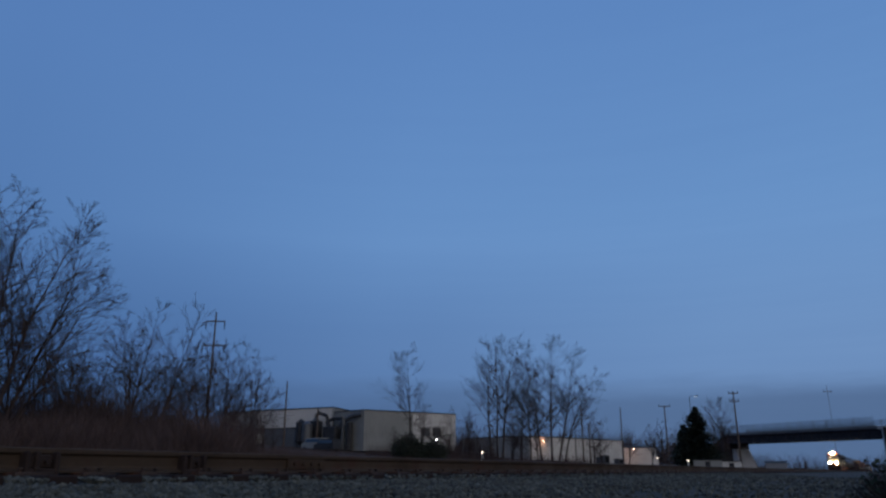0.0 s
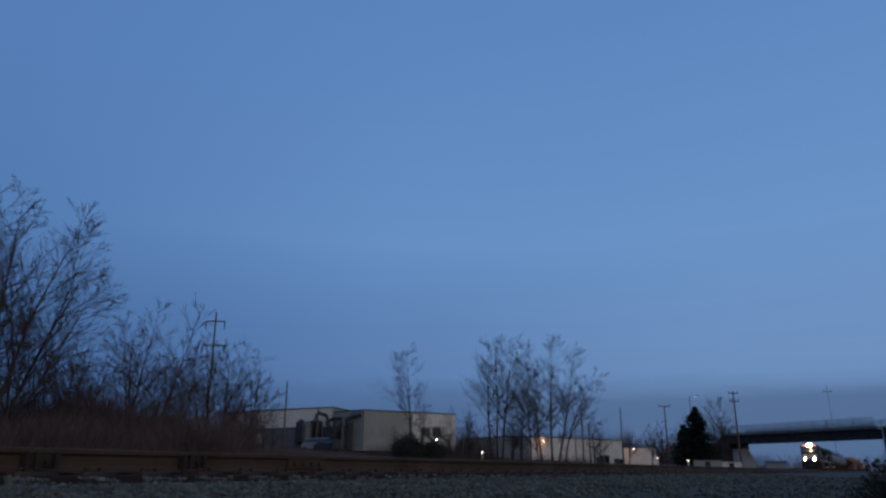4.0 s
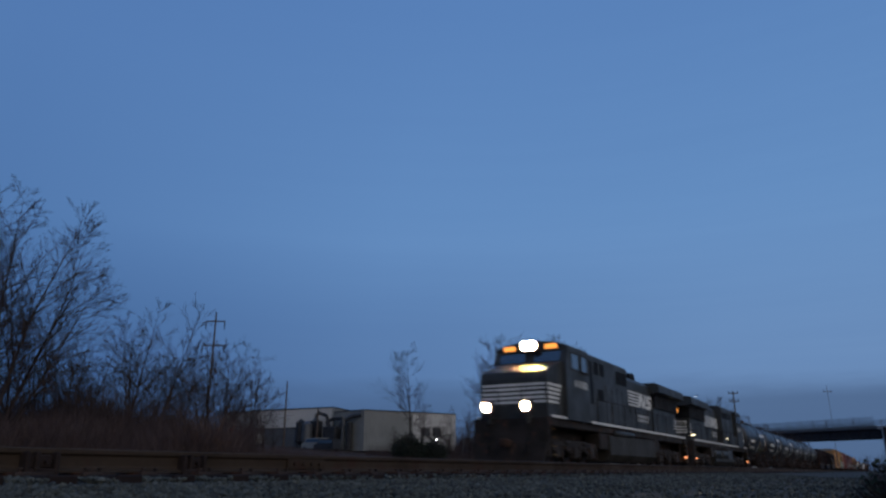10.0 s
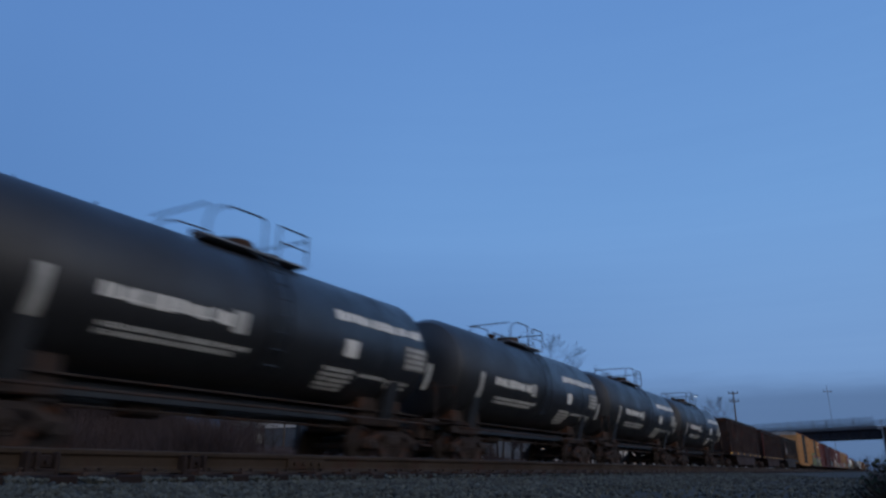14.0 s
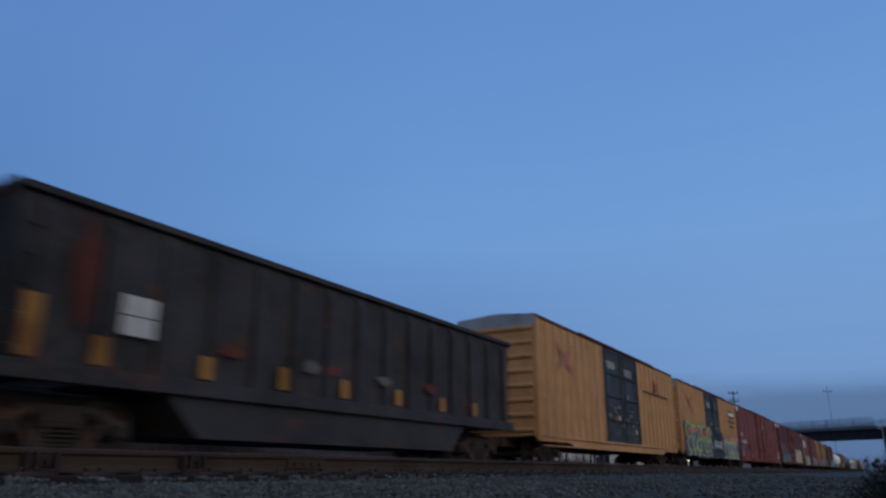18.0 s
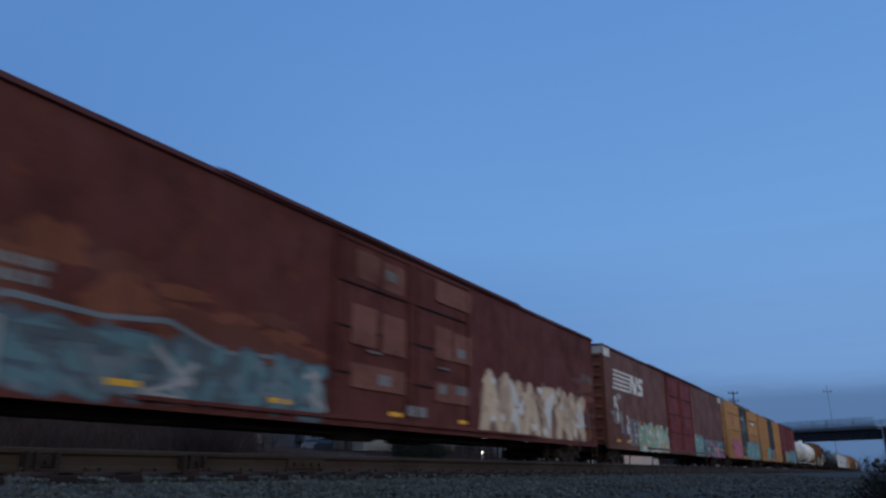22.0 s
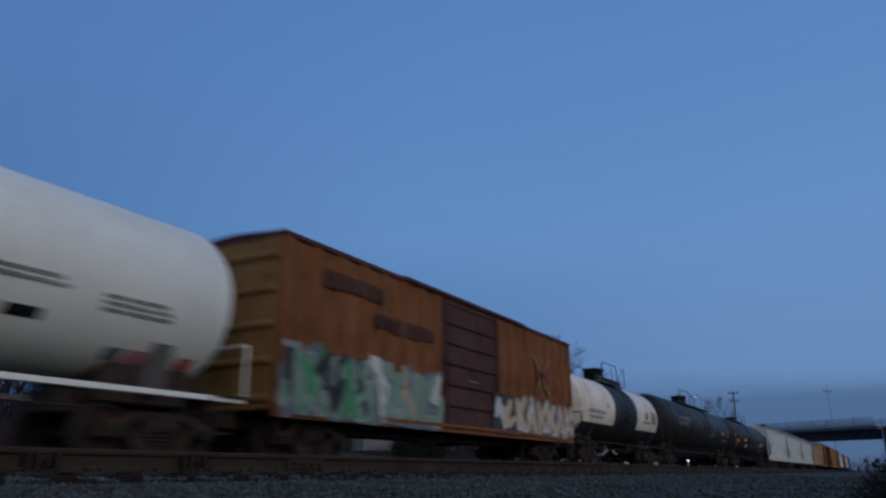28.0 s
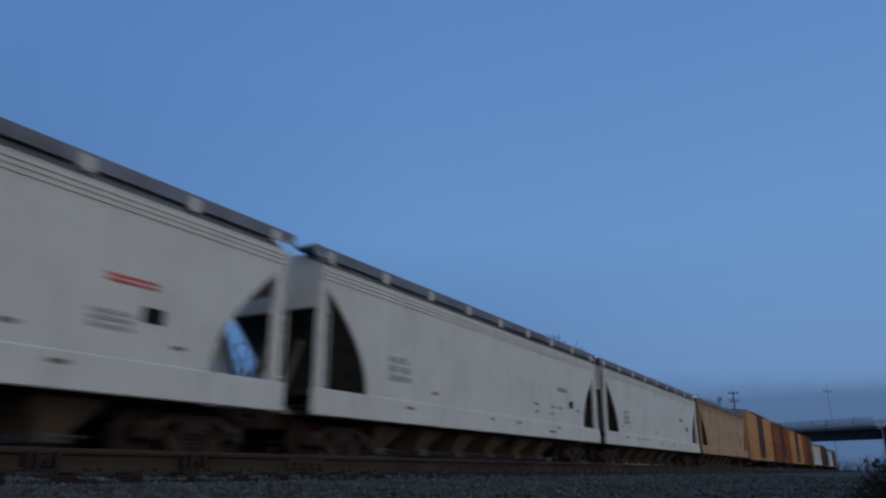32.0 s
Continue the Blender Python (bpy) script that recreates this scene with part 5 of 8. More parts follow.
    for s in (-1, 1):
        for a, b in ((3.0, 3.82), (4.08, 4.76)):
            w = part("side_window", MB().box(*sorted((s * 1.495, s * 1.508)), a, b, 3.63, 4.20, 0.004), GLASS_DARK, cab)
            fr = MB()
            for p, q, u, v in ((a - 0.05, a, 3.58, 4.25), (b, b + 0.05, 3.58, 4.25), (a - 0.05, b + 0.05, 3.58, 3.63), (a - 0.05, b + 0.05, 4.20, 4.25)):
                fr.box(*sorted((s * 1.5, s * 1.525)), p, q, u, v)
            part("window_frame", fr, LOCO_GRIME, w)
        letter_bars(cab, 1.503, 3.30, 4.85, 2.96, 3.24, 1, DULL_WHITE, "road_mark", 4) if s > 0 else letter_bars(cab, -1.512, 3.30, 4.85, 2.96, 3.24, 1, DULL_WHITE, "road_mark", 4)
        # black box puts the cab doorway's shade into its colour
        part("doorway_shade", MB().box(*sorted((s * 0.9, s * 1.0)) if side_tanks else sorted((s * 1.30, s * 1.46)), 5.08, 6.45 if side_tanks else 5.56, 2.5, 4.22, 0.02), FLAT_BLACK, car, "black panel in the cab doorway, coloured for its shade")
        part("armrest", MB().box(*sorted((s * 1.5, s * 1.6)), 4.1, 4.7, 3.54, 3.60, 0.01), LOCO_GRIME, cab)
    # tall equipment cabinets behind the cab
    rear = 10.95 if side_tanks else 10.55
    part("equipment_cabinet", MB().prism([(-1.42, deck), (-1.42, 4.43), (-1.20, 4.57), (1.20, 4.57), (1.42, 4.43), (1.42, deck)], 6.5 if side_tanks else 5.1, rear, "y"), LOCO_BLACK, car)
    if side_tanks:
        part("doorway_foot", MB().box(-1.42, 1.42, 5.06, 6.5, deck, 2.5), LOCO_BLACK, car)
        # core blackened for the shade inside the deep doorway
        part("doorway_shade_core", MB().box(-0.9, 0.9, 5.06, 6.5, 2.5, 4.4), FLAT_BLACK, car)
        part("doorway_roof", MB().prism([(-1.42, 4.38), (-1.42, 4.43), (-1.20, 4.57), (1.20, 4.57), (1.42, 4.43), (1.42, 4.38)], 5.06, 6.5, "y"), LOCO_BLACK, car)
    for s in (-1, 1):
        for a, b, z0, z1 in ((8.3, 10.75, 3.65, 4.12), (7.1, 7.9, 3.7, 4.12)) if side_tanks else ((5.85, 6.35, 3.72, 4.25), (6.6, 7.15, 3.72, 4.25), (8.85, 10.4, 3.62, 4.2), (6.2, 6.95, 2.7, 3.15)):
            v = part("intake_screen", MB().box(*sorted((s * 1.40, s * 1.432)), a, b, z0, z1, 0.006), FLAT_BLACK, car)
            sl = MB()
            z = z0 + 0.05
            while z < z1 - 0.03:
                sl.box(*sorted((s * 1.43, s * 1.442)), a + 0.03, b - 0.03, z, z + 0.018)
                z += 0.07
            part("slat", sl, FLAT_BLACK, v)
        for i in range(4):
            a = 7.3 + i * 0.75
            part("cabinet_door", MB().box(*sorted((s * 1.41, s * 1.436)), a, a + 0.68, deck + 0.15, 3.4, 0.008), LOCO_BLACK, car)
    # engine hood
    hood = part("engine_hood", MB().prism([(-1.02, deck), (-1.02, 4.12), (-0.80, 4.34), (0.80, 4.34), (1.02, 4.12), (1.02, deck)], 10.55, 16.2, "y"), LOCO_BLACK, car)
    for s in (-1, 1):
        for i in range(1 if side_tanks else 0, 7):
            a = 10.7 + i * 0.78
            d = part("hood_door", MB().box(*sorted((s * 1.01, s * 1.035)), a, a + 0.72, deck + 0.1, 3.78, 0.008), LOCO_BLACK, hood)
            part("latch", MB().box(*sorted((s * 1.03, s * 1.06)), a + 0.6, a + 0.66, 2.6, 2.75), LOCO_GRIME, d)
    part("exhaust_stack", MB().box(-0.3, 0.3, 12.35, 12.75, 4.3, 4.60, 0.05), FLAT_BLACK, car)
    part("horn", MB().lathe([(0, 0.03), (0.3, 0.04), (0.4, 0.10)], (0.3, 11.2, 4.46), "y", 10).box(0.26, 0.34, 11.2, 11.4, 4.3, 4.46), LOCO_GRIME, car)
    part("silencer", MB().prism([(13.85, 4.3), (13.88, 4.58), (14.05, 4.74), (14.65, 4.76), (14.85, 4.60), (14.9, 4.3)], -0.6, 0.6), FLAT_BLACK, car, "dark rounded exhaust silencer on the hood")
    # radiator section with overhanging wings
    r0, r1 = 16.0, L - 0.62
    rad = part("radiator_cabin", MB().prism([(-1.12, deck), (-1.12, 3.55), (1.12, 3.55), (1.12, deck)], r0, r1 - 0.75, "y"), LOCO_BLACK, car)
    part("radiator_core", MB().box(-1.22, 1.22, r0 + 0.1, r1 - 0.6, 3.1, 3.9, 0.01), FLAT_BLACK, rad)
    part("radiator_wing", MB().prism([(-1.52, 3.90), (-1.52, 4.28), (-1.32, 4.40), (1.32, 4.40), (1.52, 4.28), (1.52, 3.90), (1.2, 3.82), (-1.2, 3.82)], r0, r1, "y"), LOCO_BLACK, rad, "wide radiator housing that overhangs the hood")
    for s in (-1, 1):
        for i in range(9):
            part("shutter", MB().box(*sorted((s * 1.215, s * 1.235)), r0 + 0.2 + i * 0.5, r0 + 0.28 + i * 0.5, 3.12, 3.84), LOCO_GRIME, rad)
        striped_emblem(car, 1.04, 11.1, 2.95, 4.9, 0.70) if s > 0 else striped_emblem(car, -1.046, 10.75, 2.88, 4.9, 0.70, True)
        letter_bars(car, 1.04 if s > 0 else -1.046, 13.3 if s > 0 else 11.2, 15.5 if s > 0 else 13.4, 2.25, 2.6, 2, DULL_WHITE, "road_mark", 9)
        st = MB()
        for i in range(4):
            z = 2.2 + i * 0.16
            st.box(*sorted((s * 1.12, s * 1.127)), r1 - 1.35 + i * 0.05, r1 - 0.76, z, z + 0.085)
        part("tail_stripe", st, WHITE_PAINT, car)
    es = MB()
    for i in range(5):
        z = 2.2 + i * 0.16
        es.box(-0.95, 0.95, r1 - 0.75, r1 - 0.742, z, z + 0.085)
    part("tail_stripe", es, WHITE_PAINT, car)
    # handrails along the walkways
    for s in (-1, 1):
        hr = MB()
        pts = [(s * 1.44, 6.0, 2.72), (s * 1.44, L - 1.2, 2.72)]
        hr.path(pts, 0.018, 5)
        for i in range(9):
            y = 6.0 + (L - 7.2) * i / 8
            hr.tube((s * 1.44, y, deck), (s * 1.44, y, 2.72), 0.016, 0.016, 5)
        part("handrail", hr, LOCO_GRIME, car)
    # end steps, pilots, end railings
    for y, s in ((0.55, 1), (L - 0.42, -1)):
        part("pilot", MB().box(-1.45, 1.45, *sorted((y, y + s * 0.25)), 0.35, 1.5, 0.04), LOCO_GRIME, car)
        part("snow_plow", MB().prism([(-1.45, 0.85), (1.45, 0.85), (1.3, 0.12), (0.15, 0.2), (-0.15, 0.2), (-1.3, 0.12)], *sorted((y - s * 0.18, y)), "y"), LOCO_GRIME, car)
        part("end_deck", MB().box(-1.45, 1.45, *sorted((y, y + s * 0.7)), deck0, deck - 0.02, 0.02), LOCO_GRIME, car)
        for x, xx in ((-1.4, -0.45), (0.45, 1.4)):
            part("end_railing", MB().path([(x, y + s * 0.06, deck), (x, y + s * 0.06, 2.65), (xx, y + s * 0.06, 2.65), (xx, y + s * 0.06, deck)], 0.018, 5), LOCO_GRIME, car)
        for sx in (-1, 1):
            stp = MB()
            for k in range(4):
                z = 0.42 + k * 0.29
                stp.box(*sorted((sx * 1.12, sx * 1.47)), *sorted((y + s * 0.26, y + s * 0.72)), z, z + 0.03)
            stp.box(*sorted((sx * 1.10, sx * 1.14)), *sorted((y + s * 0.24, y + s * 0.74)), 0.36, 1.45)
            stair = part("step", stp, LOCO_GRIME, car)
            for k in range(4):
                z = 0.42 + k * 0.29
                part("tread_edge", MB().box(*sorted((sx * 1.455, sx * 1.478)), *sorted((y + s * 0.28, y + s * 0.70)), z - 0.005, z + 0.035), TREAD_YELLOW, stair)
            part("step_light", MB().box(*sorted((sx * 1.36, sx * 1.475)), *sorted((y + s * 0.3, y + s * 0.62)), 0.60, 0.72), MARKER_GLOW if (s, sx) in step_glow else LOCO_GRIME, stair)
        part("coupler", COUPLER, COUPLER_IRON, car, at=pose(0, y - s * 0.2, 0, 0, 0, 0 if s > 0 else 180))
        for x in (-0.7, 0.7):
            part("brake_hose", MB().path([(x, y, 1.0), (x, y - s * 0.2, 0.7), (x, y - s * 0.28, 0.4)], 0.03, 6), FLAT_BLACK, car)
    # lights
    head = MB()
    for x in (-0.15, 0.15):
        head.lathe([(0, 0.165), (0.04, 0.165)], (x, 2.53, 4.53), "y", 18)
    case = part("headlight_case", MB().box(-0.40, 0.40, 2.56, 2.92, 4.34, 4.74, 0.05), LOCO_BLACK, cab)
    for x in (-0.15, 0.15):
        part("headlight_bezel", MB().lathe([(0, 0.170), (-0.12, 0.185), (-0.12, 0.200), (0.06, 0.200)], (x, 2.53, 4.53), "y", 18), LOCO_BLACK, case)
    part("headlight", head, HEADLIGHT if lights else DULL_WHITE, case, "glaring warm white headlight pair" if lights else "")
    for x in (-0.86, 0.86):
        b = part("number_board", MB().box(x - 0.29, x + 0.29, 2.62, 2.9, 4.36, 4.60, 0.02), LOCO_BLACK, cab)
        part("number_glow", MB().box(x - 0.25, x + 0.25, 2.606, 2.62, 4.39, 4.57), NUMBERBOX if lights else DULL_WHITE, b)
    for x in (-0.76, 0.76):
        d = part("ditch_light_case", MB().box(x - 0.2, x + 0.2, 0.34, 0.60, 1.86, 2.26, 0.04).box(x - 0.06, x + 0.06, 0.40, 0.75, 1.5, 1.88, 0.01), LOCO_BLACK, car)
        part("ditch_light_bezel", MB().lathe([(0.30, 0.150), (0.20, 0.165), (0.20, 0.180), (0.36, 0.180)], (x, 0, 2.06), "y", 18), LOCO_BLACK, d)
        part("ditch_light", MB().lathe([(0.30, 0.145), (0.34, 0.145)], (x, 0, 2.06), "y", 18), DITCHLIGHT if lights else DULL_WHITE, d)
    # rear number boards
    rb = part("rear_light_case", MB().box(-0.62, 0.62, r1 - 0.76, r1 - 0.6, 3.40, 3.74, 0.03), LOCO_BLACK, car)
    part("rear_number_glow", MB().box(-0.50, 0.50, r1 - 0.60, r1 - 0.588, 3.46, 3.66), NUMBERBOX if rear_glow else DULL_WHITE, rb)
    if rear_glow:
        part("marker_lamp", MB().box(0.88, 1.05, r1 - 0.62, r1 - 0.60, 3.44, 3.60), NUMBERBOX, rb)
        part("walkway_light", MB().box(-1.46, -1.30, L - 1.0, L - 0.6, deck + 0.3, deck + 0.36), WALK_GLOW, car)
    loco_truck(car, 3.9), loco_truck(car, L - 4.0)
    return car


# ---------------------------------------------------------------- the consist, from the head end; the number is each car's place in the train
CONSIST = []


def coupled(car, s, turned=0.0):
    CONSIST.append((car, s, turned))
    return car


coupled(locomotive("locomotive", "black diesel locomotive with blazing headlights and white stripes", 22.3, True, ((-1, 1),), False, False), -204.5)
coupled(locomotive("locomotive", "black diesel locomotive running long hood first", 22.0, False, ((1, -1), (-1, -1)), True, True), -181.2, 22.0)

TR, TZ = 1.45, 2.76
for i in range(6):
    s = -159.3 + 13.42 * i
    t = tank_car("tank_car", "short black tank car with white stencils and round railing", 13.0, TR, TZ, TANK_BLACK, (5.25, 8.1), rail_h=0.68, group="black tank cars", sill=True)
    if i == 0:
        shell_bars(t, TR, TZ, 7.95, 11.35, 11.5, 20.5, 1, WHITE_PAINT, 2)
        part("label_square", on_shell(TR, TZ, 8.46, 8.84, -22, -9), FADED_GOLD, t)
        part("label_square", on_shell(TR, TZ, 5.0, 5.3, -18, -6), FADED_GOLD, t)
        part("edge_stripe", on_shell(TR, TZ, 12.2, 12.5, -42, -8), ORANGE_MARK, t, "orange edge stripe")
        shell_bars(t, TR, TZ, 7.65, 8.75, -47, -28, 4, DULL_WHITE, 7)
        shell_bars(t, TR, TZ, 7.0, 8.7, -60, -54, 1, DULL_WHITE, 17)
        shell_bars(t, TR, TZ, 8.9, 12.0, -37, -33, 1, DULL_WHITE, 18)
        rng = random.Random(5)
        for q in range(30):
            tone = ("olive", "moss", "olive", "slate")[q % 4]
            ya, aa = (8.5 + 0.14 * q, -42 + rng.uniform(0, 8)) if q < 22 else (7.1 + 0.14 * (q - 22), rng.uniform(-8, 7))
            part("graffiti", on_shell(TR, TZ, ya, ya + rng.uniform(0.12, 0.35), aa, aa + rng.uniform(2, 6), 5, 0.008 + 0.002 * (q % 3)), spray(tone, SPRAY[tone]), t, "faded green tag")
    else:
        shell_bars(t, TR, TZ, 8.5, 12.0, 11.5, 20.5, 1, WHITE_PAINT, 2)
        part("placard_panel", on_shell(TR, TZ, 8.85, 9.3, -19, -4), WHITE_PAINT, t)
        shell_bars(t, TR, TZ, 8.35, 9.45, -54, -30, 5, DULL_WHITE, 7)
        shell_bars(t, TR, TZ, 9.65, 10.6, -35, -31.5, 1, DULL_WHITE, 16), shell_bars(t, TR, TZ, 10.75, 11.7, -42, -33, 2, DULL_WHITE, 19)
        part("edge_stripe", on_shell(TR, TZ, 12.3, 12.5, -36, -8), DULL_WHITE, t)
    shell_bars(t, TR, TZ, 2.85, 5.5, -15, -5, 1, WHITE_PAINT, 3)
    if i:
        part("placard_panel", on_shell(TR, TZ, 5.55, 5.9, -19, -3), DULL_WHITE, t)
    shell_bars(t, TR, TZ, 3.0, 6.2, -37, -28, 2, DULL_WHITE, 4)
    part("stencil_panel", on_shell(TR, TZ, 11.2, 12.15, -20, 3), GREY_STENCIL, t)
    shell_bars(t, 1.458, TZ, 11.25, 12.1, -18, 2, 4, DULL_WHITE, 8)
    part("edge_stripe", on_shell(TR, TZ, 1.85, 2.05, -38, -3), DULL_WHITE, t)
    coupled(t, s)

for i, (s, m, lab) in enumerate([(-77.2, COAL_BROWN, "grimy brown open coal hopper with many side posts"), (-58.8, COAL_BROWN, "rust-brown open coal hopper with pale patches"), (-40.5, COAL_BLACK, "black open coal hopper with one white placard")]):
    c = coal_hopper("coal_hopper", lab, 16.4, 3.77, 1.30, m, i)
    if i == 1:
        pitch = 14.7 / 14
        for q, z0, z1, m in ((0, 2.45, 2.66, DULL_WHITE), (1, 2.36, 2.56, GREY_STENCIL), (0, 1.72, 2.2, GREY_STENCIL), (1, 1.72, 2.15, GREY_STENCIL), (2, 1.66, 2.05, GREY_STENCIL), (3, 1.62, 2.0, GREY_STENCIL),
                             (6, 1.55, 2.0, DULL_WHITE), (7, 1.55, 1.85, GREY_STENCIL), (8, 1.5, 2.05, DULL_WHITE), (12, 1.55, 1.75, GREY_STENCIL)):
            c0 = 0.85 + pitch * (q + 0.5)
            letter_bars(c, HW - 0.098, c0 - 0.33, c0 + 0.33, z0, z1, 1 if z1 - z0 < 0.3 else 2, m, "stencil_patch", 40 + q, 0.12)
        for q in range(4, 13):
            c0 = 0.85 + pitch * (q + 0.5)
            patch(c, HW - 0.098, blob(random.Random(60 + q), c0, 3.1 - 0.05 * (q % 3), 0.36, 0.35, 12, 0.22), BOX_RUSTY, "rust_patch")
        part("end_post", MB().box(HW - 0.05, HW + 0.012, 0.48, 0.98, 1.4, 3.45), BOX_RUSTY, c, "red primed corner post")
    if i == 2:
        patch(c, HW + 0.001, [(2.14, 1.86), (2.76, 1.86), (2.76, 2.155), (2.14, 2.155)], DULL_WHITE, "placard")
        patch(c, HW + 0.001, [(2.14, 2.175), (2.76, 2.175), (2.76, 2.48), (2.14, 2.48)], DULL_WHITE, "placard")
        for k, (y, top_z) in enumerate([(0.6, 2.22), (1.7, 1.78), (3.7, 1.74), (5.6, 1.78), (7.5, 1.74), (9.55, 1.72), (11.6, 1.7), (13.4, 1.7)]):
            patch(c, HW + 0.001, [(y + 0.05, 1.36), (y + 0.30, 1.36), (y + 0.30, top_z), (y + 0.05, top_z)], RUST_ORANGE, "orange_patch")
        patch(c, HW + 0.001, blob(random.Random(3), 1.5, 2.7, 0.2, 0.75, 11), BOX_RUSTY, "rust_patch")
        for k, y in enumerate((4.2, 6.3, 7.0, 8.9, 11.0)):
            patch(c, HW + 0.001, blob(random.Random(80 + k), y + 0.25, 1.88, 0.30, 0.11, 14, 0.4), SLOPE_DARK if k % 2 else BOX_RUSTY, "worn_patch")
    if i == 0:
        for q in range(1, 13):
            patch(c, HW - 0.098, blob(random.Random(80 + q), 0.85 + 1.05 * (q + 0.5), 2.7 + 0.3 * math.sin(q * 1.7), 0.34, 0.45, 12, 0.25), BOX_RUSTY if q % 3 else SLOPE_DARK, "rust_patch")
    coupled(c, s)

BX = HW + 0.024
x1 = boxcar("boxcar", "yellow boxcar with black double plug doors and ribbed sides", 20.2, 5.06, 0.86, TTX_YELLOW, (7.45, 12.6), DOOR_BLACK, ribs=True, rounded_end=8, roof=ROOF_GALV, skirt=0.13)
cross_emblem(x1, BX, 1.95, 3.30, 1.9, 1.0)
dull_red = spray("dull_red", (0.30, 0.062, 0.035))
for poly in ([(14.9, 4.20), (15.5, 4.24), (15.5, 4.32), (14.9, 4.28)], [(15.55, 3.72), (15.68, 3.72), (15.72, 4.34), (15.6, 4.34)], [(15.75, 4.05), (16.5, 4.30), (16.5, 4.37), (15.75, 4.14)], [(15.3, 3.9), (16.2, 3.9), (16.2, 3.97), (15.3, 3.97)], [(16.2, 3.72), (16.3, 3.72), (16.3, 4.1), (16.2, 4.1)]):
    patch(x1, BX + 0.022, poly, dull_red, "emblem_stroke")
letter_bars(x1, BX + 0.022, 13.4, 18.2, 3.58, 3.68, 1, DOOR_BROWN, "lettering", 9)
letter_bars(x1, HW + 0.03, 7.9, 9.1, 4.15, 4.45, 3, DULL_WHITE, "door_stencil", 10), letter_bars(x1, HW + 0.03, 10.4, 11.6, 4.05, 4.35, 3, DULL_WHITE, "door_stencil", 11)
rng = random.Random(77)
for k in range(30):
    y, z = (rng.uniform(7.65, 9.7) if k % 2 else rng.uniform(10.2, 12.1)), rng.choice((1.35, 1.55, 1.75, 2.05, 2.25, 2.5)) + rng.uniform(-0.05, 0.05)
    w, h = rng.uniform(0.12, 0.34), rng.uniform(0.05, 0.15)
    m = rng.choice((GREY_STENCIL, SLOPE_DARK, SLOPE_DARK, DOOR_BROWN, GREY_STENCIL))
    patch(x1, HW + 0.031 + 0.004 * (k % 4), [(y, z), (y + w, z), (y + w, z + h), (y, z + h)], m, "door_label")
for y, z, m in ((9.15, 2.0, DULL_WHITE), (8.65, 1.95, dull_red), (11.2, 1.75, GREY_STENCIL), (11.6, 1.5, DULL_WHITE), (10.6, 3.0, GREY_STENCIL)):
    patch(x1, HW + 0.048, [(y, z), (y + 0.26, z), (y + 0.26, z + 0.19), (y, z + 0.19)], m, "door_label")
coupled(x1, -22.75)
x2 = boxcar("boxcar", "yellow boxcar with black doors and graffiti along the foot", 20.3, 5.02, 0.86, TTX_YELLOW, (7.55, 12.5), DOOR_BLACK, ribs=True, rounded_end=8, sill_paint=DOOR_BLACK)
cross_emblem(x2, BX, 2.1, 3.30, 1.75, 0.95)
patch(x2, BX + 0.022, [(16.1, 3.83), (18.75, 3.83), (18.75, 4.28), (16.1, 4.28)], FLAT_BLACK, "name_panel")
letter_bars(x2, BX + 0.029, 16.25, 18.6, 3.91, 4.20, 1, WHITE_PAINT, "lettering", 5)
letter_bars(x2, BX + 0.022, 15.7, 18.9, 3.42, 3.54, 1, DOOR_BROWN, "lettering", 15), letter_bars(x2, BX + 0.022, 16.4, 18.2, 3.05, 3.2, 1, DOOR_BROWN, "lettering", 16)
letter_bars(x2, HW + 0.03, 8.2, 9.45, 4.0, 4.32, 3, DULL_WHITE, "door_stencil", 10), letter_bars(x2, HW + 0.03, 10.8, 11.9, 4.0, 4.5, 4, GREY_STENCIL, "door_stencil", 11)
letter_bars(x2, HW + 0.03, 7.75, 8.7, 2.5, 2.8, 3, GREY_STENCIL, "door_stencil", 12), letter_bars(x2, HW + 0.03, 10.2, 11.1, 2.62, 2.82, 2, GREY_STENCIL, "door_stencil", 13)
letter_bars(x2, HW + 0.03, 11.3, 12.3, 2.6, 2.85, 2, GREY_STENCIL, "door_stencil", 14), letter_bars(x2, HW + 0.03, 9.1, 9.6, 2.9, 3.02, 1, DULL_WHITE, "door_stencil", 17)
# a piece at either end of the car and a black ground with a pale tag across the doors
g1 = graffiti(x2, BX + 0.02, 0.9, 9.0, 0.72, 2.62, ("purple", "slate", "navy", "grey"), 3, 4)
sprayed_arcs(g1, BX + 0.037, 1.2, 8.9, 1.75, 2.75, 5, "lime", "olive", 71, 0.20)
sprayed_arcs(g1, BX + 0.045, 1.4, 8.6, 0.95, 1.95, 6, "lime", "navy", 72, 0.20)
for k in range(6):
    part("graffiti_tip", MB().prism(blob(random.Random(80 + k), 2.0 + 1.2 * k, 2.22 + 0.05 * (k % 3), 0.42, 0.15, 11, 0.3), BX + 0.054, BX + 0.057), spray("coral", SPRAY["coral"]), g1)
    part("graffiti_fleck", MB().prism(blob(random.Random(90 + k), 1.9 + 1.25 * k, 0.86, 0.3, 0.08, 11, 0.3), BX + 0.054, BX + 0.057), spray("lime", SPRAY["lime"]), g1)
g2 = graffiti(x2, BX + 0.018, 8.8, 12.9, 0.72, 2.5, ("charcoal", "black", "charcoal", "bluegrey"), 8, 2)
part("graffiti_ground", MB().prism(blob(random.Random(33), 10.9, 1.55, 1.75, 0.62, 22, 0.12), BX + 0.034, BX + 0.036), spray("black", SPRAY["black"]), g2)
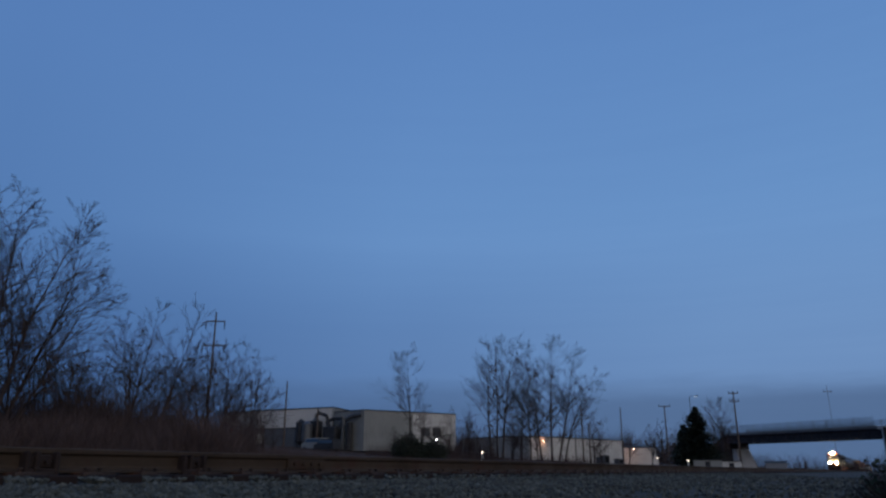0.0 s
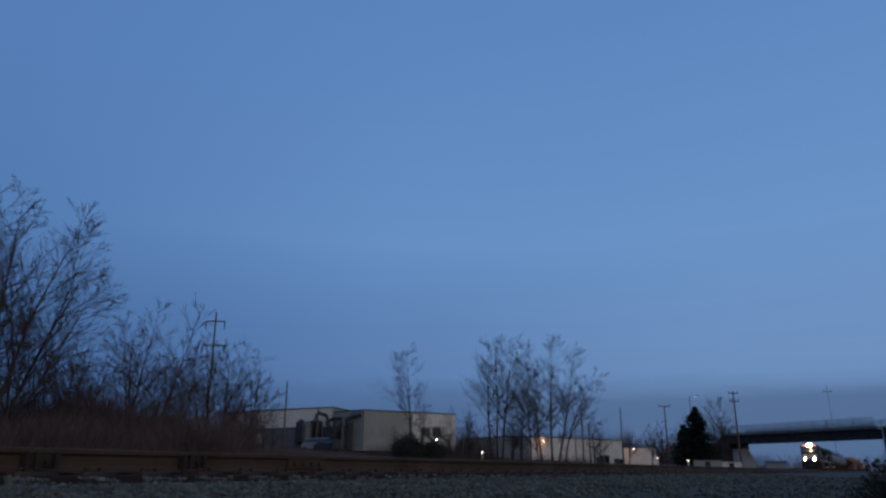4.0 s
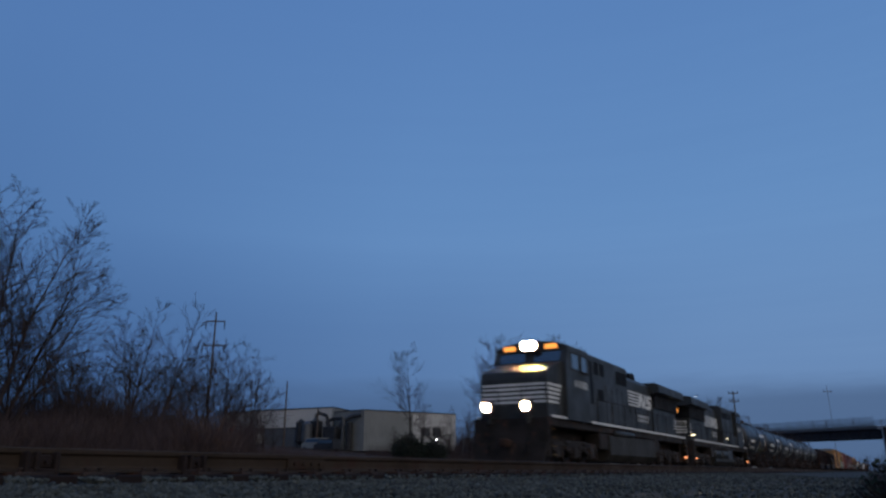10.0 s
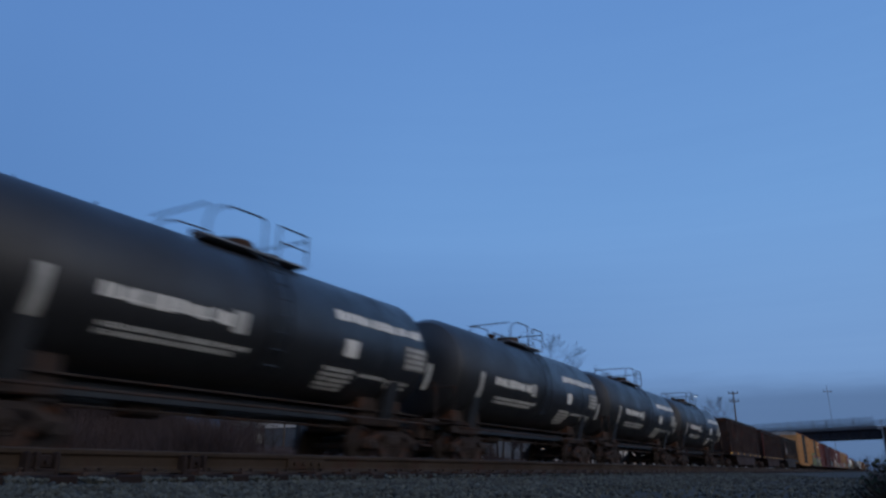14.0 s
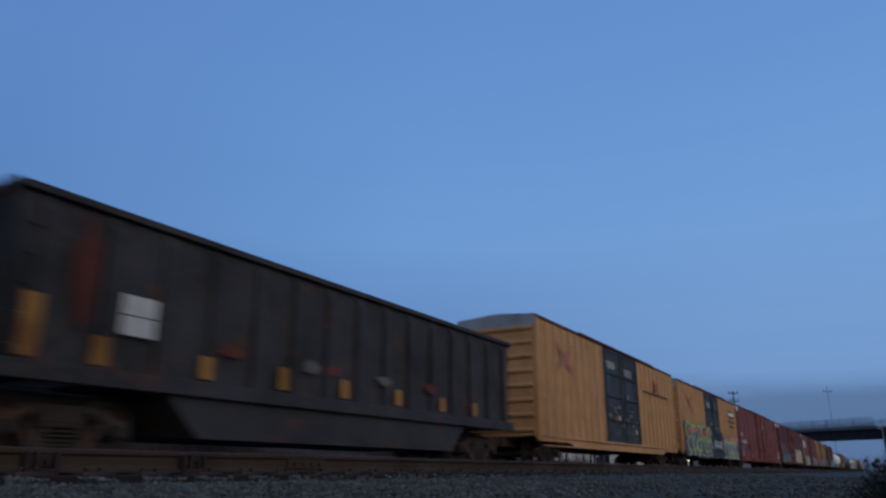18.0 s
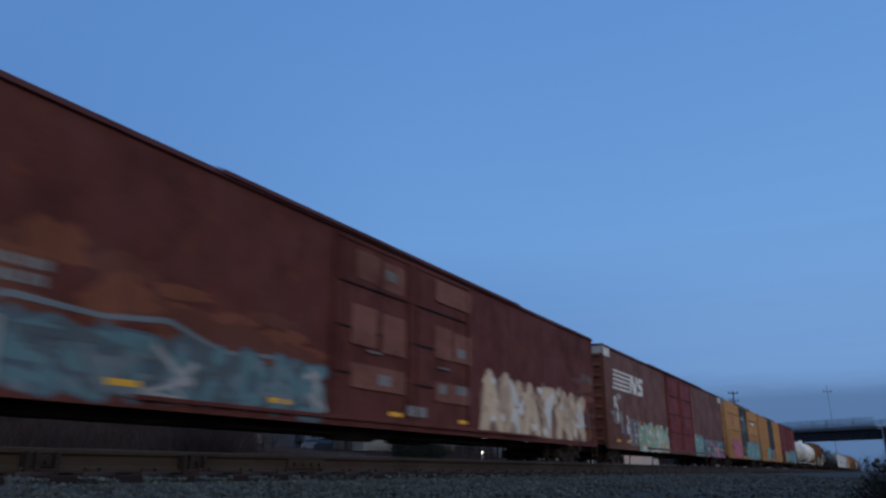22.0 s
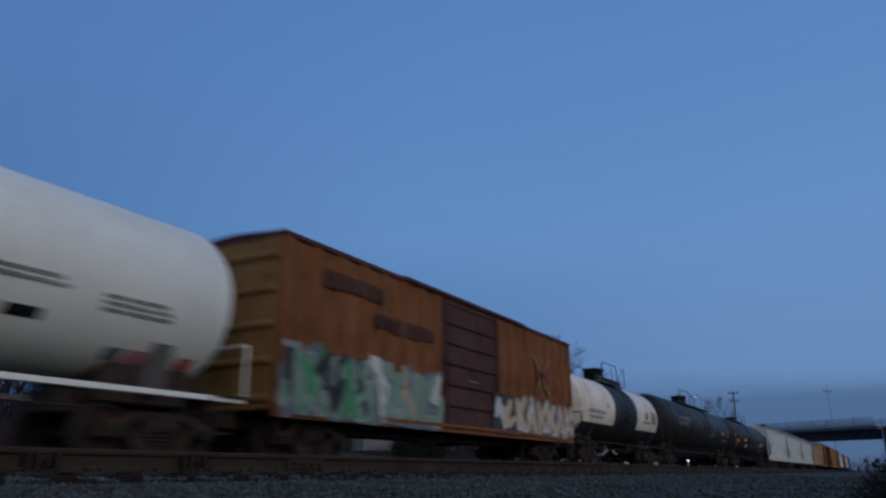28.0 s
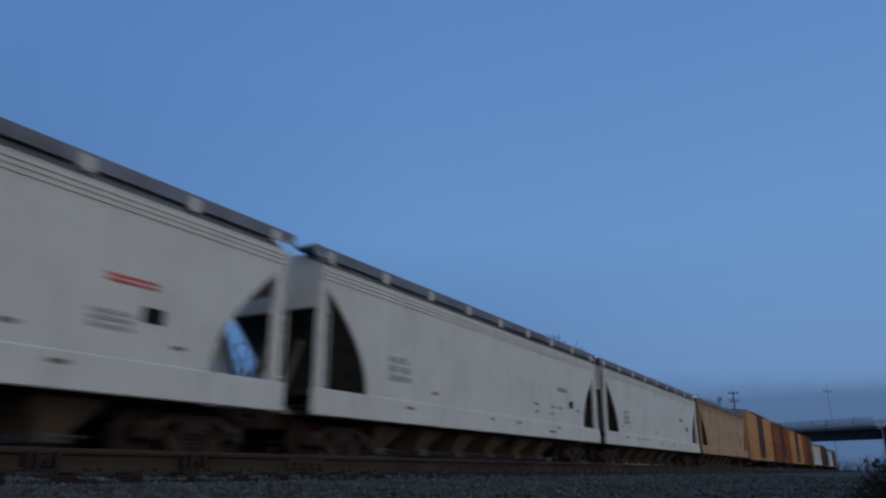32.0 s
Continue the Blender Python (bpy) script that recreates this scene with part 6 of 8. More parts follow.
rng = random.Random(21)
for k in range(7):
    c, m = 9.65 + 0.47 * k, 1.64 + rng.uniform(-0.05, 0.05)
    part("graffiti_tag", MB().prism(blob(rng, c, m, 0.24, 0.26, 11, 0.25), BX + 0.037, BX + 0.040), spray("grey", SPRAY["grey"]), g2)
    part("graffiti_fleck", MB().prism(blob(rng, c + rng.uniform(-0.06, 0.06), m + rng.uniform(-0.1, 0.1), 0.09, 0.07, 9, 0.3), BX + 0.041, BX + 0.044), spray("black", SPRAY["black"]), g2)
    part("graffiti_fleck", MB().prism(blob(rng, c + 0.23, m + rng.uniform(-0.2, 0.2), 0.05, 0.16, 9, 0.3), BX + 0.041, BX + 0.044), spray("black", SPRAY["black"]), g2)
    part("graffiti_fleck", MB().prism(blob(rng, c, m + rng.uniform(-0.15, 0.2), 0.12, 0.06, 9, 0.3), BX + 0.045, BX + 0.048), spray("white", SPRAY["white"]), g2)
g3 = graffiti(x2, BX + 0.02, 12.7, 19.7, 0.72, 2.36, ("slate", "navy", "purple", "grey"), 4, 4)
sprayed_arcs(g3, BX + 0.037, 13.1, 19.7, 0.90, 2.2, 4, "lime", "white", 74, 0.20)
sprayed_arcs(g3, BX + 0.046, 13.8, 19.2, 0.85, 1.75, 3, "purple", "white", 75, 0.11)
for k in range(5):
    part("graffiti_tip", MB().prism(blob(random.Random(60 + k), 13.9 + 1.2 * k, 2.20 - 0.03 * k, 0.40, 0.17, 11, 0.3), BX + 0.056, BX + 0.059), spray("coral", SPRAY["coral"]), g3)
    part("graffiti_fleck", MB().prism(blob(random.Random(50 + k), 13.4 + 1.35 * k, 0.82, 0.45, 0.07, 11, 0.3), BX + 0.054, BX + 0.057), spray("lime", SPRAY["lime"]), g3)
coupled(x2, -1.95)

r1 = boxcar("boxcar", "long smooth-sided red boxcar with white upper corners", 27.6, 5.07, 0.72, BOX_RED, (10.9, 17.0), BOX_RED, ribs=False, corner=(0, 1), roof=ROOF_DARK, skirt=0.0, rounded_end=9)
letter_bars(r1, HW - 0.02, 1.7, 2.6, 2.65, 2.95, 1, DULL_WHITE, "lettering", 2), letter_bars(r1, HW - 0.02, 1.6, 4.1, 2.1, 2.4, 1, DULL_WHITE, "lettering", 3)
patch(r1, HW - 0.02, [(4.9, 1.75), (5.7, 1.75), (5.7, 2.05), (4.9, 2.05)], FLAT_BLACK, "data_panel")
graffiti(r1, HW - 0.02, 1.0, 2.8, 1.25, 1.95, ("purple", "slate", "purple", "grey"), 24, 2)
letter_bars(r1, HW - 0.02, 23.3, 25.0, 1.45, 1.65, 2, GREY_STENCIL, "lettering", 4), letter_bars(r1, HW - 0.02, 25.2, 26.8, 1.2, 1.9, 3, DULL_WHITE, "lettering", 14)
reflectors(r1, HW + 0.004, [1.2, 1.9, 6.5, 11.5, 20.5, 24.8], 1.12)
letter_bars(r1, HW + 0.031, 14.2, 15.2, 3.75, 4.1, 2, DULL_WHITE, "door_stencil", 41), letter_bars(r1, HW + 0.031, 13.6, 14.2, 2.85, 2.98, 1, GREY_STENCIL, "door_stencil", 42)
for y, z, w, h, m in ((11.0, 1.55, 0.6, 0.4, BOX_RUSTY), (11.8, 1.5, 0.5, 0.45, DOOR_BROWN), (14.0, 1.45, 0.7, 0.5, BOX_RUSTY), (14.75, 1.6, 0.6, 0.35, COAL_BROWN), (14.2, 2.15, 0.3, 0.14, GREY_STENCIL), (12.0, 2.2, 0.4, 0.12, GREY_STENCIL)):
    patch(r1, HW + 0.032, [(y, z), (y + w, z + 0.04), (y + w, z + h), (y, z + h - 0.05)], m, "door_label")
coupled(r1, 18.35)
r2 = boxcar("boxcar", "weathered rusty brown boxcar with a large pale graffiti piece", 27.6, 5.07, 0.80, BOX_RUSTY, (10.3, 16.5), BOX_RUSTY, ribs=False, corner=(0,), roof=ROOF_DARK, rounded_end=9)
graffiti(r2, HW - 0.02, 17.1, 25.8, 0.88, 2.75, ("maroon", "cream", "tan", "white"), 21, 4)
scrawl(r2, HW - 0.003, 17.4, 25.6, 0.95, 2.6, 9, ("cream", "tan", "white"), 27, 0.10)
rng = random.Random(64)
for q in range(46):
    y, z = rng.uniform(0.9, 9.7), 2.0 + rng.uniform(-0.3, 1.0) ** 2
    part("worn_patch", MB().prism(blob(rng, y, z, rng.uniform(0.35, 0.75), rng.uniform(0.08, 0.32), 16, 0.3), HW - 0.029, HW - 0.0255 + 0.0012 * (q % 4)), spray(("mid_rust", "dark_rust")[q % 2], ((0.150, 0.048, 0.022), (0.105, 0.033, 0.018))[q % 2]), r2, "orange rust showing through the paint")
patch(r2, HW - 0.0195, [(2.7, 1.9), (3.6, 2.2), (5.0, 2.12), (6.2, 2.26), (7.4, 1.9), (8.6, 1.98), (10.1, 1.9), (10.1, 1.84), (8.6, 1.9), (7.4, 1.83), (6.2, 2.16), (5.0, 2.04), (3.6, 2.1), (2.7, 1.8)], spray("slate", SPRAY["slate"]), "graffiti_edge")
graffiti(r2, HW - 0.012, 2.8, 10.2, 0.86, 2.0, ("storm", "teal", "bluegrey", "slate"), 22, 6)
scrawl(r2, HW + 0.005, 0.8, 10.1, 0.9, 1.9, 9, ("storm", "slate", "grey"), 23, 0.05)
for y0, y1, z0, z1 in [(11.05, 11.95, 4.05, 4.72), (12.1, 13.0, 4.0, 4.68), (10.95, 11.9, 2.55, 3.45), (12.1, 13.1, 2.5, 3.42), (11.0, 13.1, 1.62, 2.15), (14.55, 16.5, 4.2, 4.8), (14.5, 15.4, 2.7, 3.55), (15.5, 16.5, 2.72, 3.5), (14.5, 16.4, 1.6, 2.1)]:
    patch(r2, HW + 0.031, [(y0, z0), (y1, z0), (y1, z1), (y0, z1)], BOX_RUST_PALE, "door_panel")
for y, z, w in ((12.2, 4.25, 0.45), (12.0, 1.75, 0.5), (14.7, 1.8, 0.4), (15.6, 1.85, 0.6), (15.7, 2.85, 0.45), (13.2, 1.15, 0.9)):
    patch(r2, HW + 0.038, [(y, z), (y + w, z), (y + w, z + 0.24), (y, z + 0.24)], GREY_STENCIL, "door_label")
rng = random.Random(65)
for q in range(16):
    y, z = 25.2 + rng.uniform(0, 1.5), 1.1 + 0.15 * q
    tone = ("faded_tan", "mid_rust", "faded_brown")[q % 3]
    part("worn_patch", MB().prism(blob(rng, y, z, rng.uniform(0.3, 0.8), rng.uniform(0.07, 0.2), 14, 0.3), HW - 0.029, HW - 0.0255 + 0.0012 * (q % 4)), spray(tone, {"faded_tan": (0.105, 0.062, 0.044), "mid_rust": (0.150, 0.048, 0.022), "faded_brown": (0.10, 0.040, 0.027)}[tone]), r2, "faded paint worn through")
letter_bars(r2, HW - 0.02, 1.2, 1.9, 2.7, 3.1, 1, GREY_STENCIL, "lettering", 2), letter_bars(r2, HW - 0.02, 2.2, 4.2, 2.3, 2.7, 2, GREY_STENCIL, "lettering", 3)
reflectors(r2, HW + 0.004, [1.4, 5.2, 8.6, 12.5, 15.8], 1.1)
coupled(r2, 46.55)
ns = boxcar("boxcar", "long brown boxcar with white striped emblem and graffiti", 27.6, 5.07, 0.80, BOX_BROWN, (10.9, 17.0), BOX_OXIDE, ribs=False, corner=(0, 1), roof=ROOF_DARK, rounded_end=9)
striped_emblem(ns, HW - 0.02, 1.7, 3.35, 4.6, 0.86)
scrawl(ns, HW - 0.02, 1.55, 2.5, 2.5, 3.15, 2, ("white", "grey"), 12, 0.07)
scrawl(ns, HW - 0.02, 1.1, 2.6, 1.75, 2.5, 3, ("grey", "white"), 13, 0.06)
scrawl(ns, HW - 0.02, 2.4, 3.6, 1.3, 2.2, 3, ("grey", "purple", "white"), 14, 0.06)
scrawl(ns, HW - 0.02, 3.3, 5.4, 0.95, 2.3, 6, ("white", "grey", "purple"), 15, 0.06)
letter_bars(ns, HW - 0.012, 3.5, 5.2, 1.0, 2.2, 5, GREY_STENCIL, "lettering", 16)
graffiti(ns, HW + 0.001, 5.0, 10.7, 0.80, 2.15, ("white", "mint", "mint", "orange"), 32, 5)
graffiti(ns, HW + 0.001, 17.2, 19.7, 0.80, 2.1, ("mint", "aqua", "slate", "white"), 33, 2)
graffiti(ns, HW + 0.002, 19.6, 26.9, 0.80, 1.95, ("rose", "teal", "navy", "cyan"), 34, 4)
letter_bars(ns, HW + 0.02, 24.4, 25.2, 1.6, 1.85, 2, DULL_WHITE, "lettering", 17)
reflectors(ns, HW + 0.022, [20.9, 23.2, 25.6], 1.25, w=0.6, h=0.13)
reflectors(ns, HW + 0.004, [1.5, 3.0, 6.2, 9.0], 1.1)
coupled(ns, 74.75)
m1 = boxcar("boxcar", "yellow boxcar with pink and turquoise graffiti", 17.1, 5.07, 0.86, TTX_WORN, (6.6, 10.5), DOOR_BLACK, ribs=True, rounded_end=7, panels=1, lines=(4.2, 2.95, 1.7), edge_paint=TTX_WORN)
cross_emblem(m1, BX, 2.05, 3.2, 1.6, 0.8)
patch(m1, BX, [(12.3, 3.72), (14.6, 3.72), (14.6, 4.12), (12.3, 4.12)], FLAT_BLACK, "name_panel")
letter_bars(m1, BX + 0.006, 12.4, 14.5, 3.78, 4.06, 1, WHITE_PAINT, "lettering", 5)
letter_bars(m1, HW + 0.03, 7.0, 8.3, 3.95, 4.2, 3, DULL_WHITE, "door_stencil", 15)
graffiti(m1, BX + 0.02, 2.0, 6.3, 0.9, 2.35, ("pink", "rose", "purple", "coral"), 41, 4)
scrawl(m1, HW + 0.032, 7.0, 10.3, 2.2, 4.4, 6, ("slate", "grey"), 44, 0.03)
graffiti(m1, BX + 0.02, 8.6, 16.2, 0.9, 2.4, ("cyan", "aqua", "navy", "cyan"), 42, 4)
scrawl(m1, BX + 0.037, 9.0, 16.0, 0.95, 2.3, 8, ("aqua", "white"), 45, 0.04)
graffiti(m1, BX + 0.02, 6.7, 8.9, 1.0, 2.0, ("black", "olive", "black", "white"), 43, 2)
coupled(m1, 103.35)
m2 = boxcar("boxcar", "yellow boxcar with a dark door and pale green graffiti", 17.1, 5.07, 0.86, TTX_YELLOW, (6.6, 10.4), DOOR_BLACK, ribs=True, rounded_end=7, panels=1, edge_paint=TTX_YELLOW)
cross_emblem(m2, BX, 2.05, 3.2, 1.6, 0.8)
graffiti(m2, BX + 0.02, 4.0, 6.6, 0.95, 2.2, ("mint", "aqua", "green", "white"), 51, 3)
graffiti(m2, BX + 0.02, 6.9, 10.0, 1.0, 2.2, ("black", "grey", "black", "rose"), 52, 3)
coupled(m2, 121.1)
rb = boxcar("boxcar", "oxide red boxcar with blue graffiti", 16.9, 5.12, 0.86, BOX_OXIDE, (6.6, 10.2), BOX_OXIDE, ribs=False, rounded_end=7, panels=1, lines=(3.8, 1.85), roof=ROOF_DARK)
graffiti(rb, HW + 0.03, 3.0, 8.0, 0.9, 2.2, ("slate", "mint", "green", "white"), 61, 4)
graffiti(rb, HW + 0.03, 8.2, 14.8, 0.9, 2.45, ("blue", "cyan", "aqua", "orange"), 62, 3)
letter_bars(rb, HW + 0.03, 14.0, 15.2, 1.6, 1.95, 2, DULL_WHITE, "lettering", 3)
coupled(rb, 138.4)

for k, s in enumerate((155.95, 172.65)):
    WZ = 2.67 if k == 0 else 2.80
    w = tank_car("tank_car", "long white tank car with a side walkway rail", 16.3, 1.45 if k == 0 else 1.50, WZ, TANK_DULL if k == 0 else TANK_WHITE, (4.6, 10.05) if k == 0 else (8.0, 10.4), round_rail=False, walk=True, group="white tank cars", rail_h=0.85 if k == 0 else 0.12, width=0.6, domes=((8.2, 0.45, 0.66), (6.7, 0.45, 0.66)) if k == 0 else ((8.4, 0.36, 0.42),), ladder_y=6.8 if k == 0 else 9.5, dip=(6.9, 7.7) if k == 0 else None, far_rail=False)
    R = 1.45 if k == 0 else 1.50
    if k == 0:
        shell_bars(w, R, WZ, 2.5, 4.6, -18, -8, 2, GREY_STENCIL, 3)
        part("label_square", on_shell(R, WZ, 9.0, 10.0, -26, -18), FADED_GOLD, w), shell_bars(w, R, WZ, 9.0, 10.1, -17, -14, 1, GREY_STENCIL, 4)
        shell_bars(w, R, WZ, 12.4, 13.2, 0, 5, 2, GREY_STENCIL, 5), part("label_square", on_shell(R, WZ, 12.95, 13.4, -26, -20), SLOPE_DARK, w)
        shell_bars(w, R, WZ, 14.4, 15.3, 15, 18, 1, GREY_STENCIL, 6), shell_bars(w, R, WZ, 14.3, 15.2, -4, 4, 2, spray("tan", SPRAY["tan"]), 7)
    else:
        shell_bars(w, R, WZ, 2.75, 5.1, -20, -15, 1, SLOPE_DARK, 3), shell_bars(w, R, WZ, 2.95, 4.6, -36, -31, 2, GREY_STENCIL, 4)
        shell_bars(w, R, WZ, 11.2, 12.4, -16, -9, 2, GREY_STENCIL, 5), part("label_square", on_shell(R, WZ, 11.6, 12.15, -36, -29), FLAT_BLACK, w)
        shell_bars(w, R, WZ, 13.0, 14.3, -24, -13, 3, GREY_STENCIL, 6)
        for y, tone in ((13.8, "rose"), (14.3, "grey"), (14.8, "coral"), (13.4, "slate")):
            part("graffiti", on_shell(R, WZ, y, y + 0.32, -56, -45), spray(tone, SPRAY[tone]), w, "small faded tag low on the tank")
    coupled(w, s)
ob = boxcar("boxcar", "rust-orange boxcar with brown door and green-white graffiti", 16.6, 4.46, 0.86, BOX_ORANGE, (6.55, 10.0), DOOR_BROWN, end_paint=BOX_END_TAN, ribs=True, rounded_end=5, panels=1, rows=6, roof=ROOF_DARK, band=False)
graffiti(ob, BX + 0.02, 0.45, 6.5, 0.88, 2.35, ("slate", "sage", "grey", "green"), 71, 5)
scrawl(ob, BX + 0.037, 0.5, 3.4, 0.95, 2.4, 6, ("charcoal", "green", "charcoal"), 73, 0.09)
scrawl(ob, BX + 0.042, 2.8, 6.4, 0.9, 2.3, 6, ("sage", "white", "sage", "tan"), 74, 0.08)
part("graffiti", MB().prism([(9.45, 0.95), (10.95, 0.95), (11.05, 1.5), (10.85, 2.05), (10.2, 2.14), (9.5, 2.1), (9.4, 1.5)], BX + 0.034, BX + 0.037), spray("charcoal", SPRAY["charcoal"]), ob, "dark graffiti ground")
scrawl(ob, BX + 0.040, 9.55, 10.9, 1.05, 2.1, 2, ("white", "cream"), 76, 0.10)
graffiti(ob, BX + 0.02, 11.0, 16.0, 0.98, 2.2, ("maroon", "cream", "grey", "white"), 72, 4)
letter_bars(ob, BX + 0.022, 1.65, 3.8, 3.62, 4.0, 1, DOOR_BROWN, "lettering", 2), letter_bars(ob, BX + 0.022, 3.5, 6.1, 3.02, 3.38, 1, DOOR_BROWN, "lettering", 3)
for sy in (-1, 1):
    for sz in (-1, 1):
        patch(ob, BX + 0.022, [(13.23 + sy * p, 2.98 + sz * q) for p, q in (((0.72, 0.60), (0.58, 0.64), (0.06, 0.16), (0.16, 0.10))[::sy * sz])], WORN_GOLD, "emblem_stroke")
    patch(ob, BX + 0.022, [(13.23 + sy * p, 2.98 + q) for p, q in (((0.03, 0.0), (0.46, 0.30), (0.40, 0.0), (0.46, -0.30))[::-sy])], BOX_OXIDE, "emblem_wedge")
coupled(ob, 188.9)
BR, BZ = 1.38, 2.465
bw = tank_car("tank_car", "white tank car with a wide black band and black belly", 12.9, BR, BZ, TANK_CREAM, (4.7, 8.5), jacket_band=(4.75, 8.2, TANK_JET), round_rail=False, rail_h=0.85, rails=([(5.1, 0), (5.15, 0.82), (7.3, 0.85), (7.35, 0.1)], [(7.4, 0.12), (8.35, 0.84), (8.5, 0.87), (8.54, 0)]), domes=((6.15, 0.46, 0.72),), width=0.75, guard=True, group="tank cars")
for s in (-1, 1):
    me = on_shell(BR, BZ, 0.75, 12.15, -89, -29, 12, 0.010)
    if s < 0:
        me.v = [(-x, y, z) for x, y, z in me.v]
    part("painted_belly", me, TANK_JET, bw, "black painted lower half")
shell_bars(bw, BR, BZ, 1.3, 3.5, -12.5, -6, 1, spray("grey", SPRAY["grey"]), 2), shell_bars(bw, BR, BZ, 1.5, 3.4, -21, -16, 2, spray("grey", SPRAY["grey"]), 3)
part("label_square", on_shell(BR, BZ, 9.6, 10.1, -6, 8), FADED_GOLD, bw), part("label_square", on_shell(BR, BZ, 3.6, 3.85, -1, 10), spray("tan", SPRAY["tan"]), bw)
shell_bars(bw, BR, BZ, 10.7, 11.7, -12, 11, 4, GREY_STENCIL, 5), shell_bars(bw, BR, BZ, 9.2, 10.4, -14, -10, 1, GREY_STENCIL, 6)
coupled(bw, 206.15)
for k, s in enumerate((219.75, 240.45)):
    b = tank_car("tank_car", "long dark tank car with orange labels and roof railing", 20.2, 1.45, 2.66, TANK_JET, (6.4, 15.7) if k == 0 else (4.7, 11.7), round_rail=False, rail_h=0.7, domes=((9.85, 0.46, 0.66),) if k == 0 else ((9.15, 0.45, 0.46),), sill=True, far_rail=False, group="long black tank cars",
                 rails=([(6.4, 0), (6.4, 0.72), (9.3, 0.74), (9.6, 0.52), (10.35, 0.50)], [(10.6, 0), (10.6, 0.66), (14.85, 0.66), (14.9, 0)], [(14.6, 0.1), (15.5, 0.64), (15.7, 0.66), (15.72, 0)]) if k == 0 else
                 ([(4.45, -0.05), (4.75, 0.45), (5.0, 0.64), (5.5, 0.68), (5.6, 0.6), (5.63, 0)], [(6.2, 0), (6.2, 0.66), (9.77, 0.70), (9.8, 0)], [(9.85, 0.15), (10.9, 0.68), (11.6, 0.72), (11.68, 0)]))
    R, z = 1.45, 2.66
    for y, a in ((1.8, 14), (5.4, 2), (9.2, -8), (12.7, -9), (15.9, -9)) if k == 0 else ((3.8, -6), (6.95, -5), (9.6, -5), (12.45, -5), (15.3, -5)):
        part("label_square", on_shell(R, z, y, y + 0.30, a, a + 15), ORANGE_WORN, b)
    if k == 0:
        shell_bars(b, R, z, 3.0, 6.2, 6, 14, 1, GREY_STENCIL, 2), shell_bars(b, R, z, 3.0, 5.6, -6, 2, 2, GREY_STENCIL, 3)
        part("label_panel", on_shell(R, z, 16.2, 16.9, -9, -2), YELLOW_MARK, b)
        part("stencil_panel", on_shell(R, z, 16.4, 18.2, -28, -24), GREY_STENCIL, b)
        rng = random.Random(12)
        for q in range(22):
            ya, aa = (10.7 + 0.07 * q if q < 8 else 11.6 + 0.11 * (q - 8)) + rng.uniform(-0.1, 0.1), (-22 if q < 8 else -28) + rng.uniform(0, 9)
            part("graffiti", on_shell(R, z, ya, ya + rng.uniform(0.15, 0.4), aa, aa + rng.uniform(4, 9), 5, 0.006 + 0.002 * (q % 3)), spray("moss" if q % 4 else "olive", SPRAY["moss" if q % 4 else "olive"]), b, "faded green tag")
        part("stencil_panel", on_shell(R, z, 18.0, 19.0, -16, 2), spray("bluegrey", SPRAY["bluegrey"]), b)
    else:
        shell_bars(b, R, z, 1.7, 3.9, -18, -10, 1, FADED_GOLD, 2), shell_bars(b, R, z, 1.75, 3.4, -35, -21, 4, ORANGE_MARK, 5)
        part("label_panel", on_shell(R, z, 6.15, 7.0, -14, -4), YELLOW_MARK, b)
        part("stencil_panel", on_shell(R, z, 6.7, 7.8, -32, -24), DULL_WHITE, b)
        part("edge_patch", on_shell(R, z, 1.2, 1.75, 30, 37), GREY_STENCIL, b), part("edge_patch", on_shell(R, z, 1.2, 1.75, -5, 4), GREY_STENCIL, b)
        rng = random.Random(31)
        for q in range(60):
            run_no = q % 3
            ya, aa = 8.3 + 2.3 * run_no + rng.uniform(0, 2.3), rng.uniform(-34, -14) - 2 * run_no
            tone = ("navy", "navy", "navy", "bluegrey")[q % 4]
            part("graffiti", on_shell(R, z, ya, ya + rng.uniform(0.12, 0.45), aa, aa + rng.uniform(2, 7), 5, 0.006 + 0.002 * (q % 4)), spray(tone, SPRAY[tone]), b, "faded dark blue tag")
        shell_bars(b, R, z, 15.2, 17.0, -22, -14, 2, DULL_WHITE, 9), shell_bars(b, R, z, 15.8, 17.6, -42, -34, 2, GREY_STENCIL, 10)
        part("stencil_panel", on_shell(R, z, 16.8, 18.6, -2, 17), spray("slate_dim", (0.07, 0.075, 0.085)), b), shell_bars(b, R, z, 16.9, 18.4, -13, -5, 2, GREY_STENCIL, 12)
        for y, m in ((18.1, RED_MARK), (18.4, DULL_WHITE), (18.7, RED_MARK)):
            part("label_square", on_shell(R, z, y, y + 0.2, -52, -40), m, b)
    coupled(b, s)
